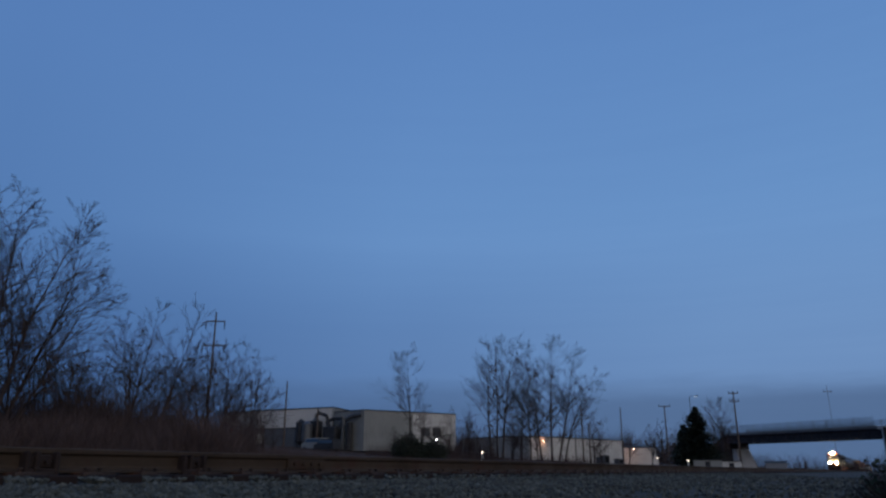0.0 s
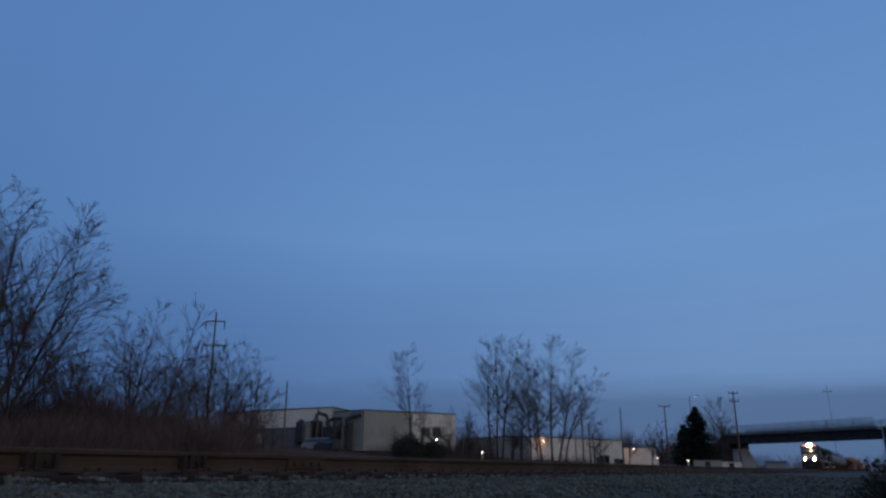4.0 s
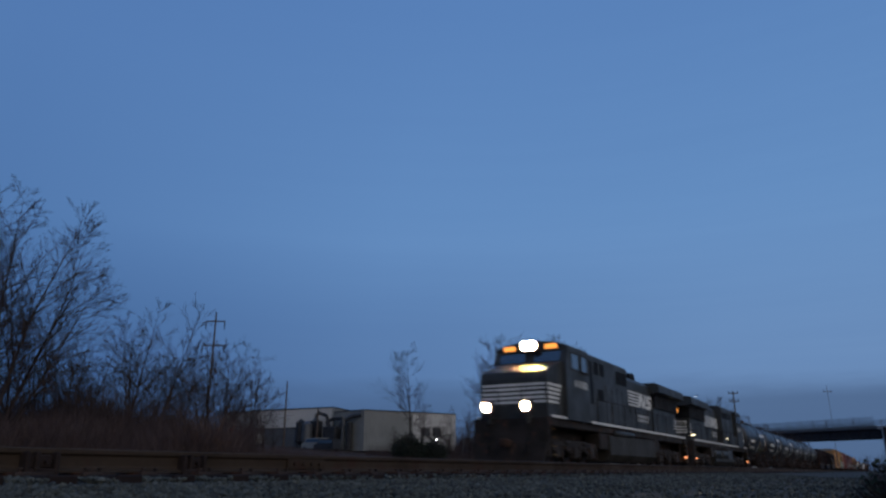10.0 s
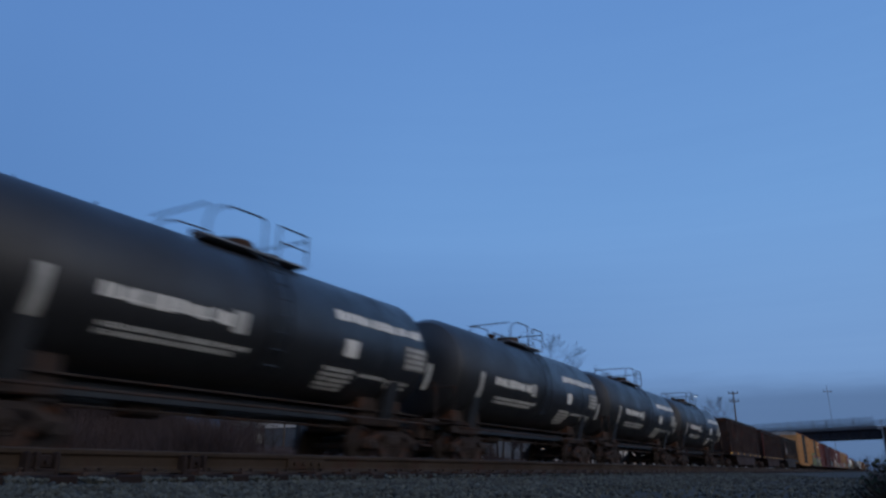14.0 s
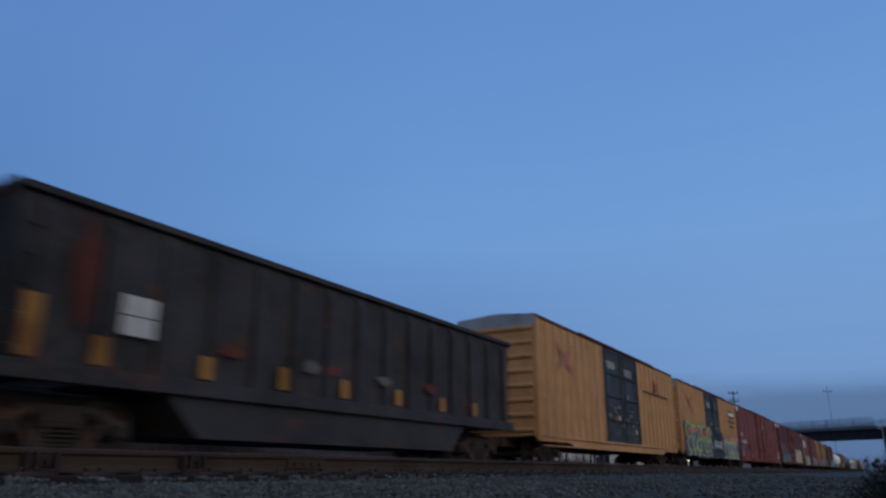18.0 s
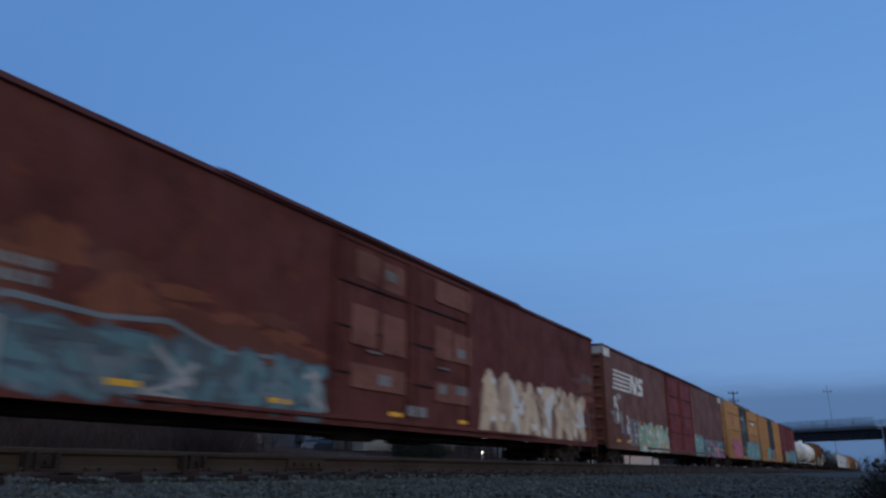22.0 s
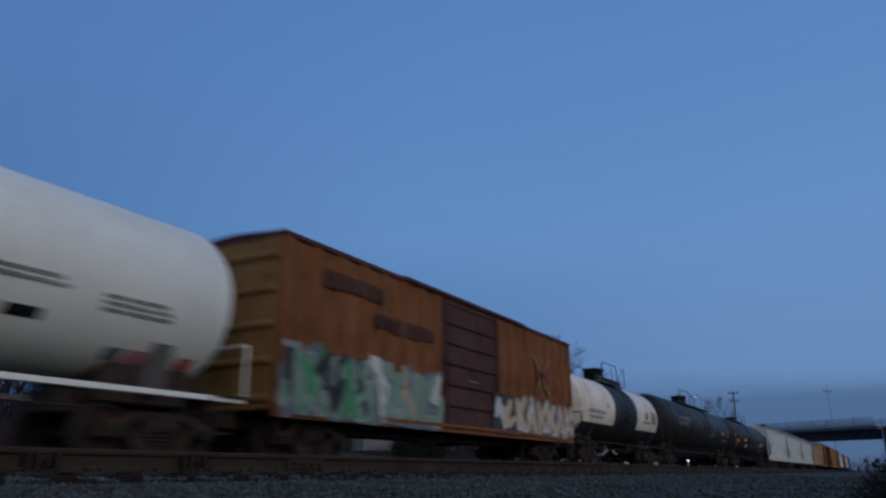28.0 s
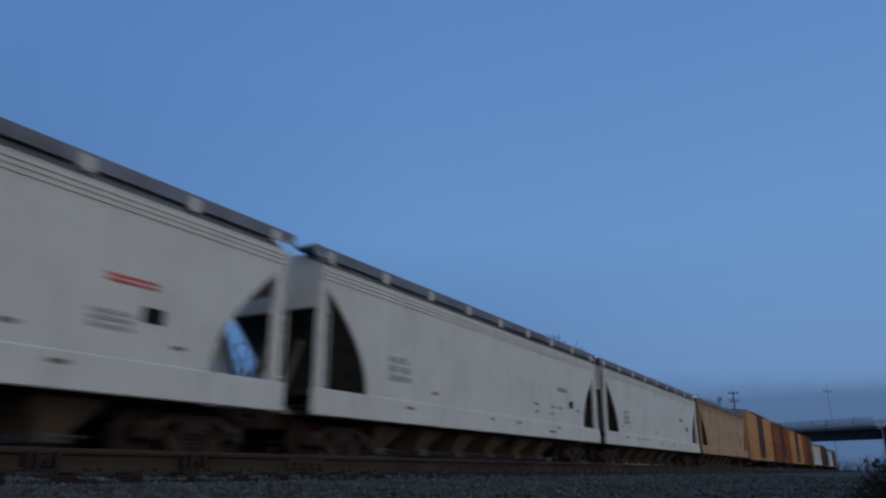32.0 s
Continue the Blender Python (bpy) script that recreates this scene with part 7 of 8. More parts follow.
for k, (s, ln, m, lab) in enumerate([(260.4, 17.9, HOPPER_GREY, "pale grey covered hopper with curved end cut-outs"), (278.5, 18.3, HOPPER_GREY, "pale grey covered hopper with small stencils"),
                                     (297.0, 18.9, HOPPER_GREY, "pale grey covered hopper further back in the train"), (316.1, 19.3, HOPPER_TAN, "tan covered hopper behind the grey ones")]):
    h = covered_hopper("covered_hopper", lab, ln, 4.46, m)
    if k == 0:
        letter_bars(h, HW + 0.001, 2.4, 4.2, 2.62, 2.85, 1, spray("grey", SPRAY["grey"]), "lettering", 3), letter_bars(h, HW + 0.001, 2.3, 3.4, 2.2, 2.5, 2, spray("grey", SPRAY["grey"]), "lettering", 4)
        patch(h, HW + 0.001, [(8.9, 2.58), (9.4, 2.5), (9.35, 2.8), (8.95, 2.82)], YELLOW_MARK, "label_square")
    letter_bars(h, HW + 0.001, 13.6, 14.6, 2.62, 2.76, 2, RED_MARK if k == 0 else GREY_STENCIL, "lettering", 5)
    letter_bars(h, HW + 0.001, 3.0 if k else 13.4, 4.0 if k else 14.2, 1.9, 2.5 if k else 2.2, 3, spray("grey", SPRAY["grey"]), "lettering", 6)
    part("data_panel", MB().box(HW, HW + 0.006, ln - 3.6, ln - 3.2, 2.1, 2.35), FLAT_BLACK, h)
    rng = random.Random(90 + k)
    for q in range(14):
        y, z = rng.uniform(2.6, ln - 2.6), rng.choice((1.15, 1.3, 1.75, 2.0))
        patch(h, HW + (0.032 if z < 1.5 else 0.001), [(y, z), (y + rng.uniform(0.1, 0.4), z), (y + 0.3, z + 0.07), (y, z + 0.07)], GREY_STENCIL if q % 3 else OUTLET_TAN, "small_stencil")
    coupled(h, s)
for k in range(4):
    o = boxcar("boxcar", "orange boxcar with brown door, far back in the train", 16.9, 5.0, 0.86, TTX_WORN if k % 2 == 0 else BOX_ORANGE, (6.4, 10.2), DOOR_BROWN, ribs=True, rounded_end=6, panels=1)
    coupled(o, 336.3 + 17.6 * k)
for k in range(4):
    o = covered_hopper("covered_hopper", "pale covered hopper at the far end of the train", 17.9, 4.4, HOPPER_GREY) if k % 2 == 0 else boxcar("boxcar", "brown boxcar near the far end of the train", 16.9, 4.6, 0.86, BOX_BROWN, (6.4, 10.2), BOX_BROWN, ribs=True, rounded_end=5, panels=1)
    coupled(o, 406.9 + 18.3 * k)


# ---------------------------------------------------------------- trees and brush
def grow(rng, height, stems, clear=0.3, spread=0.27, fine=1.0):
    """Limbs and twigs of a bare tree as two meshes. stems: rows of foot, lean, share of the height, bend; each runs up to its tip, set with steep side limbs."""
    segs = []

    def aside(d, low, high):
        a = d.orthogonal().normalized()
        b = d.cross(a)
        g, k = rng.uniform(0, 6.283), radians(rng.uniform(low, high))
        return (d * math.cos(k) + (a * math.cos(g) + b * math.sin(g)) * math.sin(k)).normalized()

    def branch(p, d, length, r, order):
        n = (0, 5, 3, 1)[order]
        q = Vector(p)
        for i in range(n):
            d = (d + Vector((rng.gauss(0, 0.05), rng.gauss(0, 0.05), rng.gauss(0.02, 0.035)))).normalized()
            e = q + d * (length / n)
            r2 = r * (1 - 0.7 / n)
            segs.append((q.copy(), e.copy(), r, r2))
            q, r = e, r2
            if order == 3 or (order == 1 and i == 0):
                continue
            f = (i + 1) / n
            for _ in range(int((0, 1.5, 1.3)[order] * fine + rng.random())):
                branch(q, aside(d, 18, 44), length * 0.62 * (1.1 - 0.6 * f) * rng.uniform(0.6, 1.2), r * 0.6, order + 1)

    for foot, lean, share, bend in stems:
        d = Vector((lean, rng.gauss(0, 0.05), 1)).normalized()
        q = Vector((foot, rng.uniform(-0.5, 0.5) * (len(stems) > 1), -0.3))
        length = height * share * (1 + lean * lean) ** 0.5
        r0 = 0.0078 * length + 0.012
        n = 14
        for i in range(n):
            d = (d + Vector((rng.gauss(bend, 0.03), rng.gauss(0, 0.03), 0.012))).normalized()
            e = q + d * (length / n)
            f = (i + 1) / n
            ra, rb = r0 * (1 - i / n) ** 0.8 + 0.006, r0 * (1 - f) ** 0.8 + 0.006
            segs.append((q.copy(), e.copy(), ra, rb))
            q = e
            if f > clear:
                for _ in range(int(2.7 * fine + rng.random())):
                    branch(q, aside(d, 30, 66), length * spread * (1.10 - 0.80 * f) * rng.uniform(0.6, 1.25), rb * 0.5, 1)
            elif f > 0.45 * clear and rng.random() < 0.9:
                branch(q, aside(d, 45, 80), length * rng.uniform(0.10, 0.20), 0.014, 1)
    k = height / max(e.z for _, e, _, _ in segs)
    limbs, twigs = MB(), MB()
    for a, b, r, r2 in segs:
        r, r2 = max(0.0086, r), max(0.0068, r2)
        (limbs if r > 0.022 else twigs).tube(a * k, b * k, r, r2, 6 if r > 0.07 else (4 if r > 0.022 else 3), False)
    return limbs, twigs


TREES = {}


def tree(key, x, y, scale, turn, label, seed=0, height=0, **shape):
    z = rise(x, y)
    if key in TREES:
        t = copy_thing(TREES[key], pose(x, y, z, 0, 0, turn))
        t.scale = (scale,) * 3
        return tagged(t, label)
    limbs, fine = grow(random.Random(seed), height, **shape)
    t = thing("tree", label, "tree", "bare trees", pose(x, y, z, 0, 0, turn))
    t.scale = (scale,) * 3
    part("trunk", limbs, BARK, t, smooth=True)
    part("crown", fine, TWIG, t, "fine bare twigs")
    TREES[key] = t
    return t


def woods():
    bare = "bare winter tree with fine upright twigs"
    # kinds, grown once
    tree("a", -37.2, 19.4, 1.0, 62, "tall bare tree with a spreading crown beside the tracks", 1, 14.0, clear=0.24, spread=0.36, fine=1.05,
         stems=((-0.6, -0.12, 1.0, 0), (0.0, 0.10, 1.0, 0), (0.4, 0.20, 0.97, 0.004), (0.7, 0.32, 0.86, 0.006), (1.0, 0.46, 0.68, 0.012)))
    tree("b", -48.4, 36.0, 0.97, 53, "bare tree of four slender stems on the bank", 2, 12.8, clear=0.26, spread=0.36,
         stems=((0.0, 0.10, 1.0, 0.004), (0.5, -0.04, 0.86, 0), (2.3, 0.16, 1.0, 0.004), (4.2, 0.10, 0.74, 0)))
    tree("c", -58.4, 90.8, 1.20, 30, "slim bare tree before the grey shed", 3, 13.8, clear=0.32, spread=0.44, fine=1.2, stems=((0.0, 0.01, 1.0, 0),))
    tree("d", -43.0, 87.9, 1.0, 26, "tall bare tree of three straight stems", 4, 17.2, clear=0.32, spread=0.40, fine=1.25,
         stems=((-0.7, -0.10, 0.94, -0.006), (0.1, 0.0, 0.98, 0), (0.8, 0.03, 1.0, 0.003)))
    tree("e", -37.5, 21.0, 0.86, 134, "bare young tree among the brush", 6, 9.5, clear=0.18, spread=0.42, fine=0.85, stems=((0.0, 0.05, 1.0, 0), (0.25, -0.12, 0.86, 0)))
    tree("f", -36.6, 90.9, 1.0, 22, "clump of tall bare stems with one limb arching out", 9, 17.4, clear=0.27, spread=0.38, fine=1.2,
         stems=((-3.0, 0.02, 0.80, 0), (-1.5, -0.03, 0.96, 0.003), (0.0, 0.02, 1.0, 0), (0.9, 0.09, 0.88, 0.006), (1.7, 0.12, 0.76, 0.042)))
    tree("g", -20.2, 130.4, 1.0, 9, "bare leaning tree beside the bridge", 12, 12.6, clear=0.40, spread=0.46, fine=1.3, stems=((0.0, -0.36, 1.0, 0.006), (-1.4, -0.12, 0.74, 0)))
    # bank beside the tracks: kind, place, size
    bank = [("a", -41.6, 19.0, 0.84), ("e", -38.6, 23.0, 0.90), ("e", -41.0, 25.0, 0.86), ("b", -42.3, 26.7, 0.60), ("e", -42.9, 27.6, 0.80),
            ("e", -43.5, 28.5, 0.70), ("e", -41.3, 28.2, 0.60), ("e", -45.6, 32.4, 0.45), ("e", -49.0, 36.6, 1.05), ("e", -50.2, 39.7, 1.0),
            ("e", -48.0, 39.2, 0.95), ("e", -45.7, 39.2, 0.80), ("e", -49.9, 43.2, 0.66), ("b", -52.4, 46.4, 0.82), ("e", -53.2, 48.0, 1.15),
            ("e", -52.2, 49.2, 1.10), ("e", -50.7, 51.4, 1.0), ("e", -51.3, 53.6, 0.82), ("e", -52.6, 56.4, 0.42)]
    # before the sheds
    yard = [("e", -56.9, 91.6, 0.95), ("e", -62.0, 92.0, 0.45), ("e", -54.2, 92.5, 0.55), ("e", -51.5, 90.5, 0.75), ("e", -46.9, 87.4, 0.72), ("e", -49.2, 92.0, 0.66),
            ("e", -42.0, 90.8, 0.80), ("e", -40.2, 89.6, 1.25), ("e", -38.8, 91.4, 1.0), ("e", -31.8, 96.1, 0.66), ("e", -35.5, 104.1, 0.8)]
    # towards the bridge
    far = [("e", -37.9, 145.1, 0.87), ("e", -36.2, 145.6, 0.97), ("e", -29.9, 138.8, 1.05), ("e", -24.1, 137.9, 1.06), ("e", -34.0, 148.1, 0.84),
           ("e", -44.8, 153.6, 0.85), ("e", -54.8, 117.9, 0.8), ("e", -61.4, 114.6, 0.8), ("e", -57.5, 116.0, 0.75)]
    facing = {"a": 62, "b": 53}
    for i, (k, x, y, size) in enumerate(bank + yard + far):
        tree(k, x, y, size, facing[k] + 67 * i % 30 - 15 if k in facing else 67 * i % 360, bare)


def brush(name, label, count, area, hmin, hmax, material, seed, blades=3):
    """A thicket of thin dry stems as one mesh."""
    rng = random.Random(seed)
    v, f = [], []
    for _ in range(count):
        x, y = area(rng)
        z = rise(x, y) - 0.05
        for _ in range(blades):
            h = rng.uniform(hmin, hmax) * (0.75 + 0.9 * max(-0.4, noise.noise(Vector((x * 0.22, y * 0.22, 3.1)))))
            dx, dy = rng.gauss(0, 0.36) * h, rng.gauss(0, 0.36) * h
            w = (0.005 + 0.0024 * h) * (1.0 if h < 5 else 3.6)
            a = rng.uniform(0, 3.14)
            ca, sa = math.cos(a) * w, math.sin(a) * w
            k = len(v)
            mx, my = x + dx * 0.4, y + dy * 0.4
            if h < 1.3:
                v += [(x - ca, y - sa, z), (x + ca, y + sa, z), (x - sa, y + ca, z), (x + dx, y + dy, z + h)]
                f += [(k, k + 1, k + 3), (k + 1, k + 2, k + 3), (k + 2, k, k + 3)]
                continue
            v += [(x - ca, y - sa, z), (x + ca, y + sa, z), (x - sa, y + ca, z), (mx - ca * 0.8, my - sa * 0.8, z + h * 0.55), (mx + ca * 0.8, my + sa * 0.8, z + h * 0.55), (mx - sa * 0.8, my + ca * 0.8, z + h * 0.55), (x + dx, y + dy, z + h)]
            f += [(k, k + 1, k + 4, k + 3), (k + 1, k + 2, k + 5, k + 4), (k + 2, k, k + 3, k + 5), (k + 3, k + 4, k + 6), (k + 4, k + 5, k + 6), (k + 5, k + 3, k + 6)]
    me = bpy.data.meshes.new(name)
    me.from_pydata(v, [], f)
    me.materials.append(material)
    return tagged(new(name, me), label, "brush", kind="stuff")


def strip(x0, x1, y0, y1):
    return lambda rng: (rng.uniform(x0, x1), rng.uniform(y0, y1))


def wedge(a0, a1, r0, r1):
    """Places between two bearings (degrees left of the track line) and two distances."""
    return lambda rng: (lambda a, r: (-math.sin(a) * r, math.cos(a) * r))(radians(rng.uniform(a0, a1)), rng.uniform(r0, r1))


woods()
brush("thicket", "dense brown winter thicket on the bank", 19000, wedge(46, 66, 27, 52), 0.4, 2.3, BRUSH, 1)
brush("thicket", "tall dark saplings tangled under the trees", 5500, wedge(44.5, 66, 42, 58), 1.4, 3.9, TWIG, 9)
brush("thicket", "tall dark saplings at the foot of the spreading trees", 420, wedge(59, 66, 46, 56), 1.6, 3.8, TWIG, 11)
brush("thicket", "low brown scrub thinning out along the bank", 6500, wedge(38.5, 47, 28, 56), 0.3, 1.2, BRUSH, 8)
brush("tall_grass", "dry brown grass beyond the tracks", 14000, wedge(22, 60, 27, 95), 0.2, 0.75, BRUSH, 2)
brush("thicket", "grey brush before the sheds", 2600, wedge(19, 36, 86, 104), 0.5, 2.1, TWIG, 3)
brush("thicket", "tangled grey saplings between the sheds", 420, wedge(26.2, 30.2, 100, 116), 1.6, 4.6, TWIG, 10)
brush("thicket", "low scrub beside the line", 2200, wedge(8, 24, 70, 130), 0.3, 1.0, TWIG, 4)
brush("far_woods", "far line of bare woods beyond the sheds", 2200, wedge(11, 46, 250, 330), 5.0, 11.5, TWIG, 6, 4)
brush("far_woods", "far low woods seen under the road bridge", 1600, wedge(-14, 11, 260, 330), 3.0, 6.5, TWIG, 7, 4)


def shrub(x, y, w, h, label, seed, count=420, base=None, leaf=0.045):
    rng = random.Random(seed)
    t = thing("shrub", label, "shrub", "", pose(x, y, rise(x, y) if base is None else base))
    mb, lf = MB(), MB()
    for _ in range(count):
        a, r = rng.uniform(0, 6.28), rng.random() ** 0.5
        p = Vector((math.cos(a) * w * r, math.sin(a) * w * 0.6 * r, 0))
        e = p * 1.1 + Vector((rng.uniform(-0.3, 0.3) * min(1, w), rng.uniform(-0.3, 0.3) * min(1, w), h * rng.uniform(0.5, 1.0) * (1 - 0.55 * r * r)))
        mb.tube(p * 0.5, e, 0.022 * h * 0.5, 0.006 * h * 0.5, 3, False)
        for _ in range(9):
            c = p * 0.8 + (e - p * 0.8) * rng.uniform(0.2, 1.0) + Vector((rng.uniform(-1, 1), rng.uniform(-1, 1), rng.uniform(-1, 1))) * 0.10 * h
            s = leaf * h
            lf.add([c + Vector((rng.uniform(-s, s), rng.uniform(-s, s), rng.uniform(-s, s))) for _ in range(3)], [(0, 1, 2)])
    part("branch", mb, BARK, t)
    part("foliage", lf, NEEDLE, t)
    return t


shrub(-46.2, 71.6, 2.0, 3.0, "dark round bush under the slim tree", 4, 900)
shrub(-43.6, 72.8, 1.7, 2.5, "dark round bush before the grey shed", 5, 700)


def spruce(x, y, h, label, seed, broad=0.43):
    rng = random.Random(seed)
    t = thing("spruce", label, "tree", "", pose(x, y, rise(x, y)))
    part("trunk", MB().tube((0, 0, -0.2), (0, 0, h * 0.96), 0.16, 0.03, 8), BARK, t)
    lf = MB()
    z = 0.5
    while z < h:
        k = 1 - z / h
        rad = (broad * h) * (min(1.0, 1.45 * k) ** 0.8) * (0.9 + 0.16 * math.sin(z * 2.3)) + 0.1
        for _ in range(int(14 + 44 * k)):
            a = rng.uniform(0, 6.28)
            r1 = rad * rng.uniform(0.55, 1.12)
            d = Vector((math.cos(a), math.sin(a), 0))
            side = Vector((-d.y, d.x, 0))
            n = 7
            for j in range(n):
                c = d * r1 * (j + 1) / n + Vector((0, 0, z - 0.22 * r1 * (j + 1) / n + rng.uniform(-0.12, 0.12)))
                s = 0.34 + 0.22 * (1 - j / n)
                lf.add([c + side * rng.uniform(-s, s) + Vector((0, 0, rng.uniform(-0.2, 0.1))), c + d * 0.4, c + side * rng.uniform(-s, s) + Vector((0, 0, -rng.uniform(0.1, 0.3)))], [(0, 1, 2)])
        z += 0.24
    part("foliage", lf, NEEDLE, t)


spruce(-26.9, 134.0, 10.6, "dark green spruce tree near the road bridge", 3)
spruce(-29.4, 135.0, 7.6, "smaller dark spruce tree beside the tall one", 5, 0.30)


# ---------------------------------------------------------------- buildings beyond the tracks
def wall_run(parent, p0, p1, z0, z1, material, rib=0.55, thick=0.2, name="wall"):
    """A straight ribbed metal wall between two plan points, with real thickness."""
    p0, p1 = Vector((*p0, 0)), Vector((*p1, 0))
    d = p1 - p0
    n = d.length
    ang = math.degrees(math.atan2(d.y, d.x))
    w = part(name, MB().box(0, n, 0, thick, z0, z1), material, parent, at=pose(p0.x, p0.y, 0, 0, 0, ang))
    mb = MB()
    k = int(n / rib)
    for i in range(k + 1):
        x = n * i / k
        mb.box(max(0, x - 0.04), min(n, x + 0.04), -0.035, 0, z0, z1)
    part("siding_rib", mb, material, w)
    part("wall_cap", MB().box(-0.1, n + 0.1, -0.09, thick + 0.05, z1, z1 + 0.16), SHED_DARK, w)
    return w


def shed(name, label, corners, z0, z1, paints, roof_rise=0.6):
    """A metal shed over a plan of corner points, walls in turn."""
    b = thing(name, label, "building", "industrial sheds", kind="")
    k = len(corners)
    for i in range(k):
        wall_run(b, corners[i], corners[(i + 1) % k], z0, z1, paints[i % len(paints)])
    c = Vector((sum(p[0] for p in corners) / k, sum(p[1] for p in corners) / k, 0))
    top = [(*p, z1 + 0.1) for p in corners]
    n = len(top)
    rf = MB().add(top + [(c.x + (p[0] - c.x) * 0.5, c.y + (p[1] - c.y) * 0.5, z1 + roof_rise) for p in corners] + [(*p, z1 - 0.05) for p in corners],
                  [(i, (i + 1) % n, n + (i + 1) % n, n + i) for i in range(n)] + [tuple(range(n, 2 * n))] + [tuple(reversed(range(2 * n, 3 * n)))])
    part("roof", rf, SHED_DARK, b)
    return b


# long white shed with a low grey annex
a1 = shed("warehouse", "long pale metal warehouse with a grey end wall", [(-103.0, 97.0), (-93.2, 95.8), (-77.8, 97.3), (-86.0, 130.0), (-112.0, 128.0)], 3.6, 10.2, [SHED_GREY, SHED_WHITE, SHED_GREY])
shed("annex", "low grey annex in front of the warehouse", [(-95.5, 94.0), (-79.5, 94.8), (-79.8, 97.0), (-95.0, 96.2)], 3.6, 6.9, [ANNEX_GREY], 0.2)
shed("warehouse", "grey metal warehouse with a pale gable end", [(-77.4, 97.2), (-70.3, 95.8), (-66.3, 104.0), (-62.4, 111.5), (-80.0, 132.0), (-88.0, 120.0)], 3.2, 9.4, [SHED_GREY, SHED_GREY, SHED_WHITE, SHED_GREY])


def duct_work():
    t = thing("dust_collector", "dark ducts and a hopper against the warehouse wall", "machinery", "", pose(-76.0, 95.6, 3.4))
    body = part("housing", MB().box(-1.5, 1.0, -1.2, 0.9, 1.0, 3.6, 0.1), SHED_DARK, t)
    part("cone", MB().lathe([(0, 0.3), (1.0, 1.0), (1.2, 1.05)], (-0.3, -0.2, 0.0), "z", 14), SHED_DARK, body)
    part("duct", MB().path([(0.8, 0, 3.2), (1.6, 0, 4.4), (3.6, -0.1, 5.2), (5.2, 0.2, 5.4)], 0.35, 10), PIPE_GREY, t)
    part("duct", MB().path([(-0.9, -0.3, 3.5), (-1.5, -0.2, 4.4), (-0.6, 0.3, 4.9), (1.0, 0.5, 4.9)], 0.3, 10), SHED_DARK, t)
    part("flue_pipe", MB().tube((2.0, -0.4, 0), (2.0, -0.4, 5.0), 0.28, 0.28, 12), PIPE_GREY, t)
    part("flue_pipe", MB().tube((3.1, -0.2, 0), (3.1, -0.2, 4.2), 0.5, 0.5, 12), SHED_DARK, t)
    part("tower", MB().box(-4.6, -3.0, -0.9, 0.6, 0, 4.6, 0.06), SHED_DARK, t)
    part("tower_cone", MB().lathe([(4.5, 0.75), (5.2, 0.25), (5.6, 0.22)], (-3.8, -0.2, 0), "z", 14), PIPE_GREY, t)
    part("duct", MB().path([(-3.8, -0.2, 5.5), (-3.2, -0.2, 5.9), (-1.6, -0.2, 5.4), (-0.9, -0.2, 3.5)], 0.28, 10), SHED_DARK, t)
    for x in (-1.4, 0.9):
        for y in (-1.1, 0.8):
            part("leg", MB().box(x - 0.08, x + 0.08, y - 0.08, y + 0.08, 0, 1.1), SHED_DARK, body)


duct_work()


def silo(x, y, z, r, h, label, material):
    t = thing("storage_bin", label, "storage bin", "", pose(x, y, z))
    part("shell", MB().lathe([(0.6, r * 0.3), (1.2, r), (h - 0.5, r), (h, r * 0.2)], (0, 0, 0), "z", 18), material, t, smooth=True)
    for a in range(4):
        part("leg", MB().box(r * 0.8 * math.cos(a * 1.57) - 0.06, r * 0.8 * math.cos(a * 1.57) + 0.06, r * 0.8 * math.sin(a * 1.57) - 0.06, r * 0.8 * math.sin(a * 1.57) + 0.06, 0, 1.4), SHED_DARK, t)


silo(-80.0, 93.5, 3.5, 0.9, 4.4, "blue-grey storage bin by the annex", PIPE_GREY)
silo(-81.6, 93.8, 3.5, 0.8, 4.8, "dark storage bin by the annex", SHED_DARK)


def parked_van(x, y, turn, label, body_m, length=4.8):
    z = rise(x, y)
    t = thing("van", label, "vehicle", "parked vehicles", pose(x, y, z, 0, 0, turn))
    b = part("body", MB().prism([(0, 0.35), (0, 1.1), (0.15, 1.9), (length * 0.72, 1.95), (length * 0.84, 1.25), (length, 1.1), (length, 0.35)], -0.9, 0.9), body_m, t)
    for s in (-1, 1):
        part("side_window", MB().prism([(0.3, 1.25), (0.3, 1.75), (length * 0.70, 1.78), (length * 0.79, 1.25)], *sorted((s * 0.9, s * 0.915))), GLASS_DARK, b)
    for yy in (0.9, length - 0.9):
        for s in (-1, 1):
            w = part("wheel", MB().lathe([(-0.1, 0.33), (0.1, 0.33)], (s * 0.82, yy, 0.33), "x", 16), FLAT_BLACK, t)
            part("rim", MB().lathe([(-0.11, 0.18), (0.11, 0.18)], (s * 0.83, yy, 0.33), "x", 12), PIPE_GREY, w)


parked_van(-75.0, 92.0, 78, "pale grey van parked before the warehouse", SHED_GREY)
parked_van(-72.2, 91.6, 84, "dark car parked before the warehouse", SHED_DARK, 4.2)
parked_van(-88.5, 91.5, 70, "small pale vehicle beside the annex", SHED_GREY, 4.0)

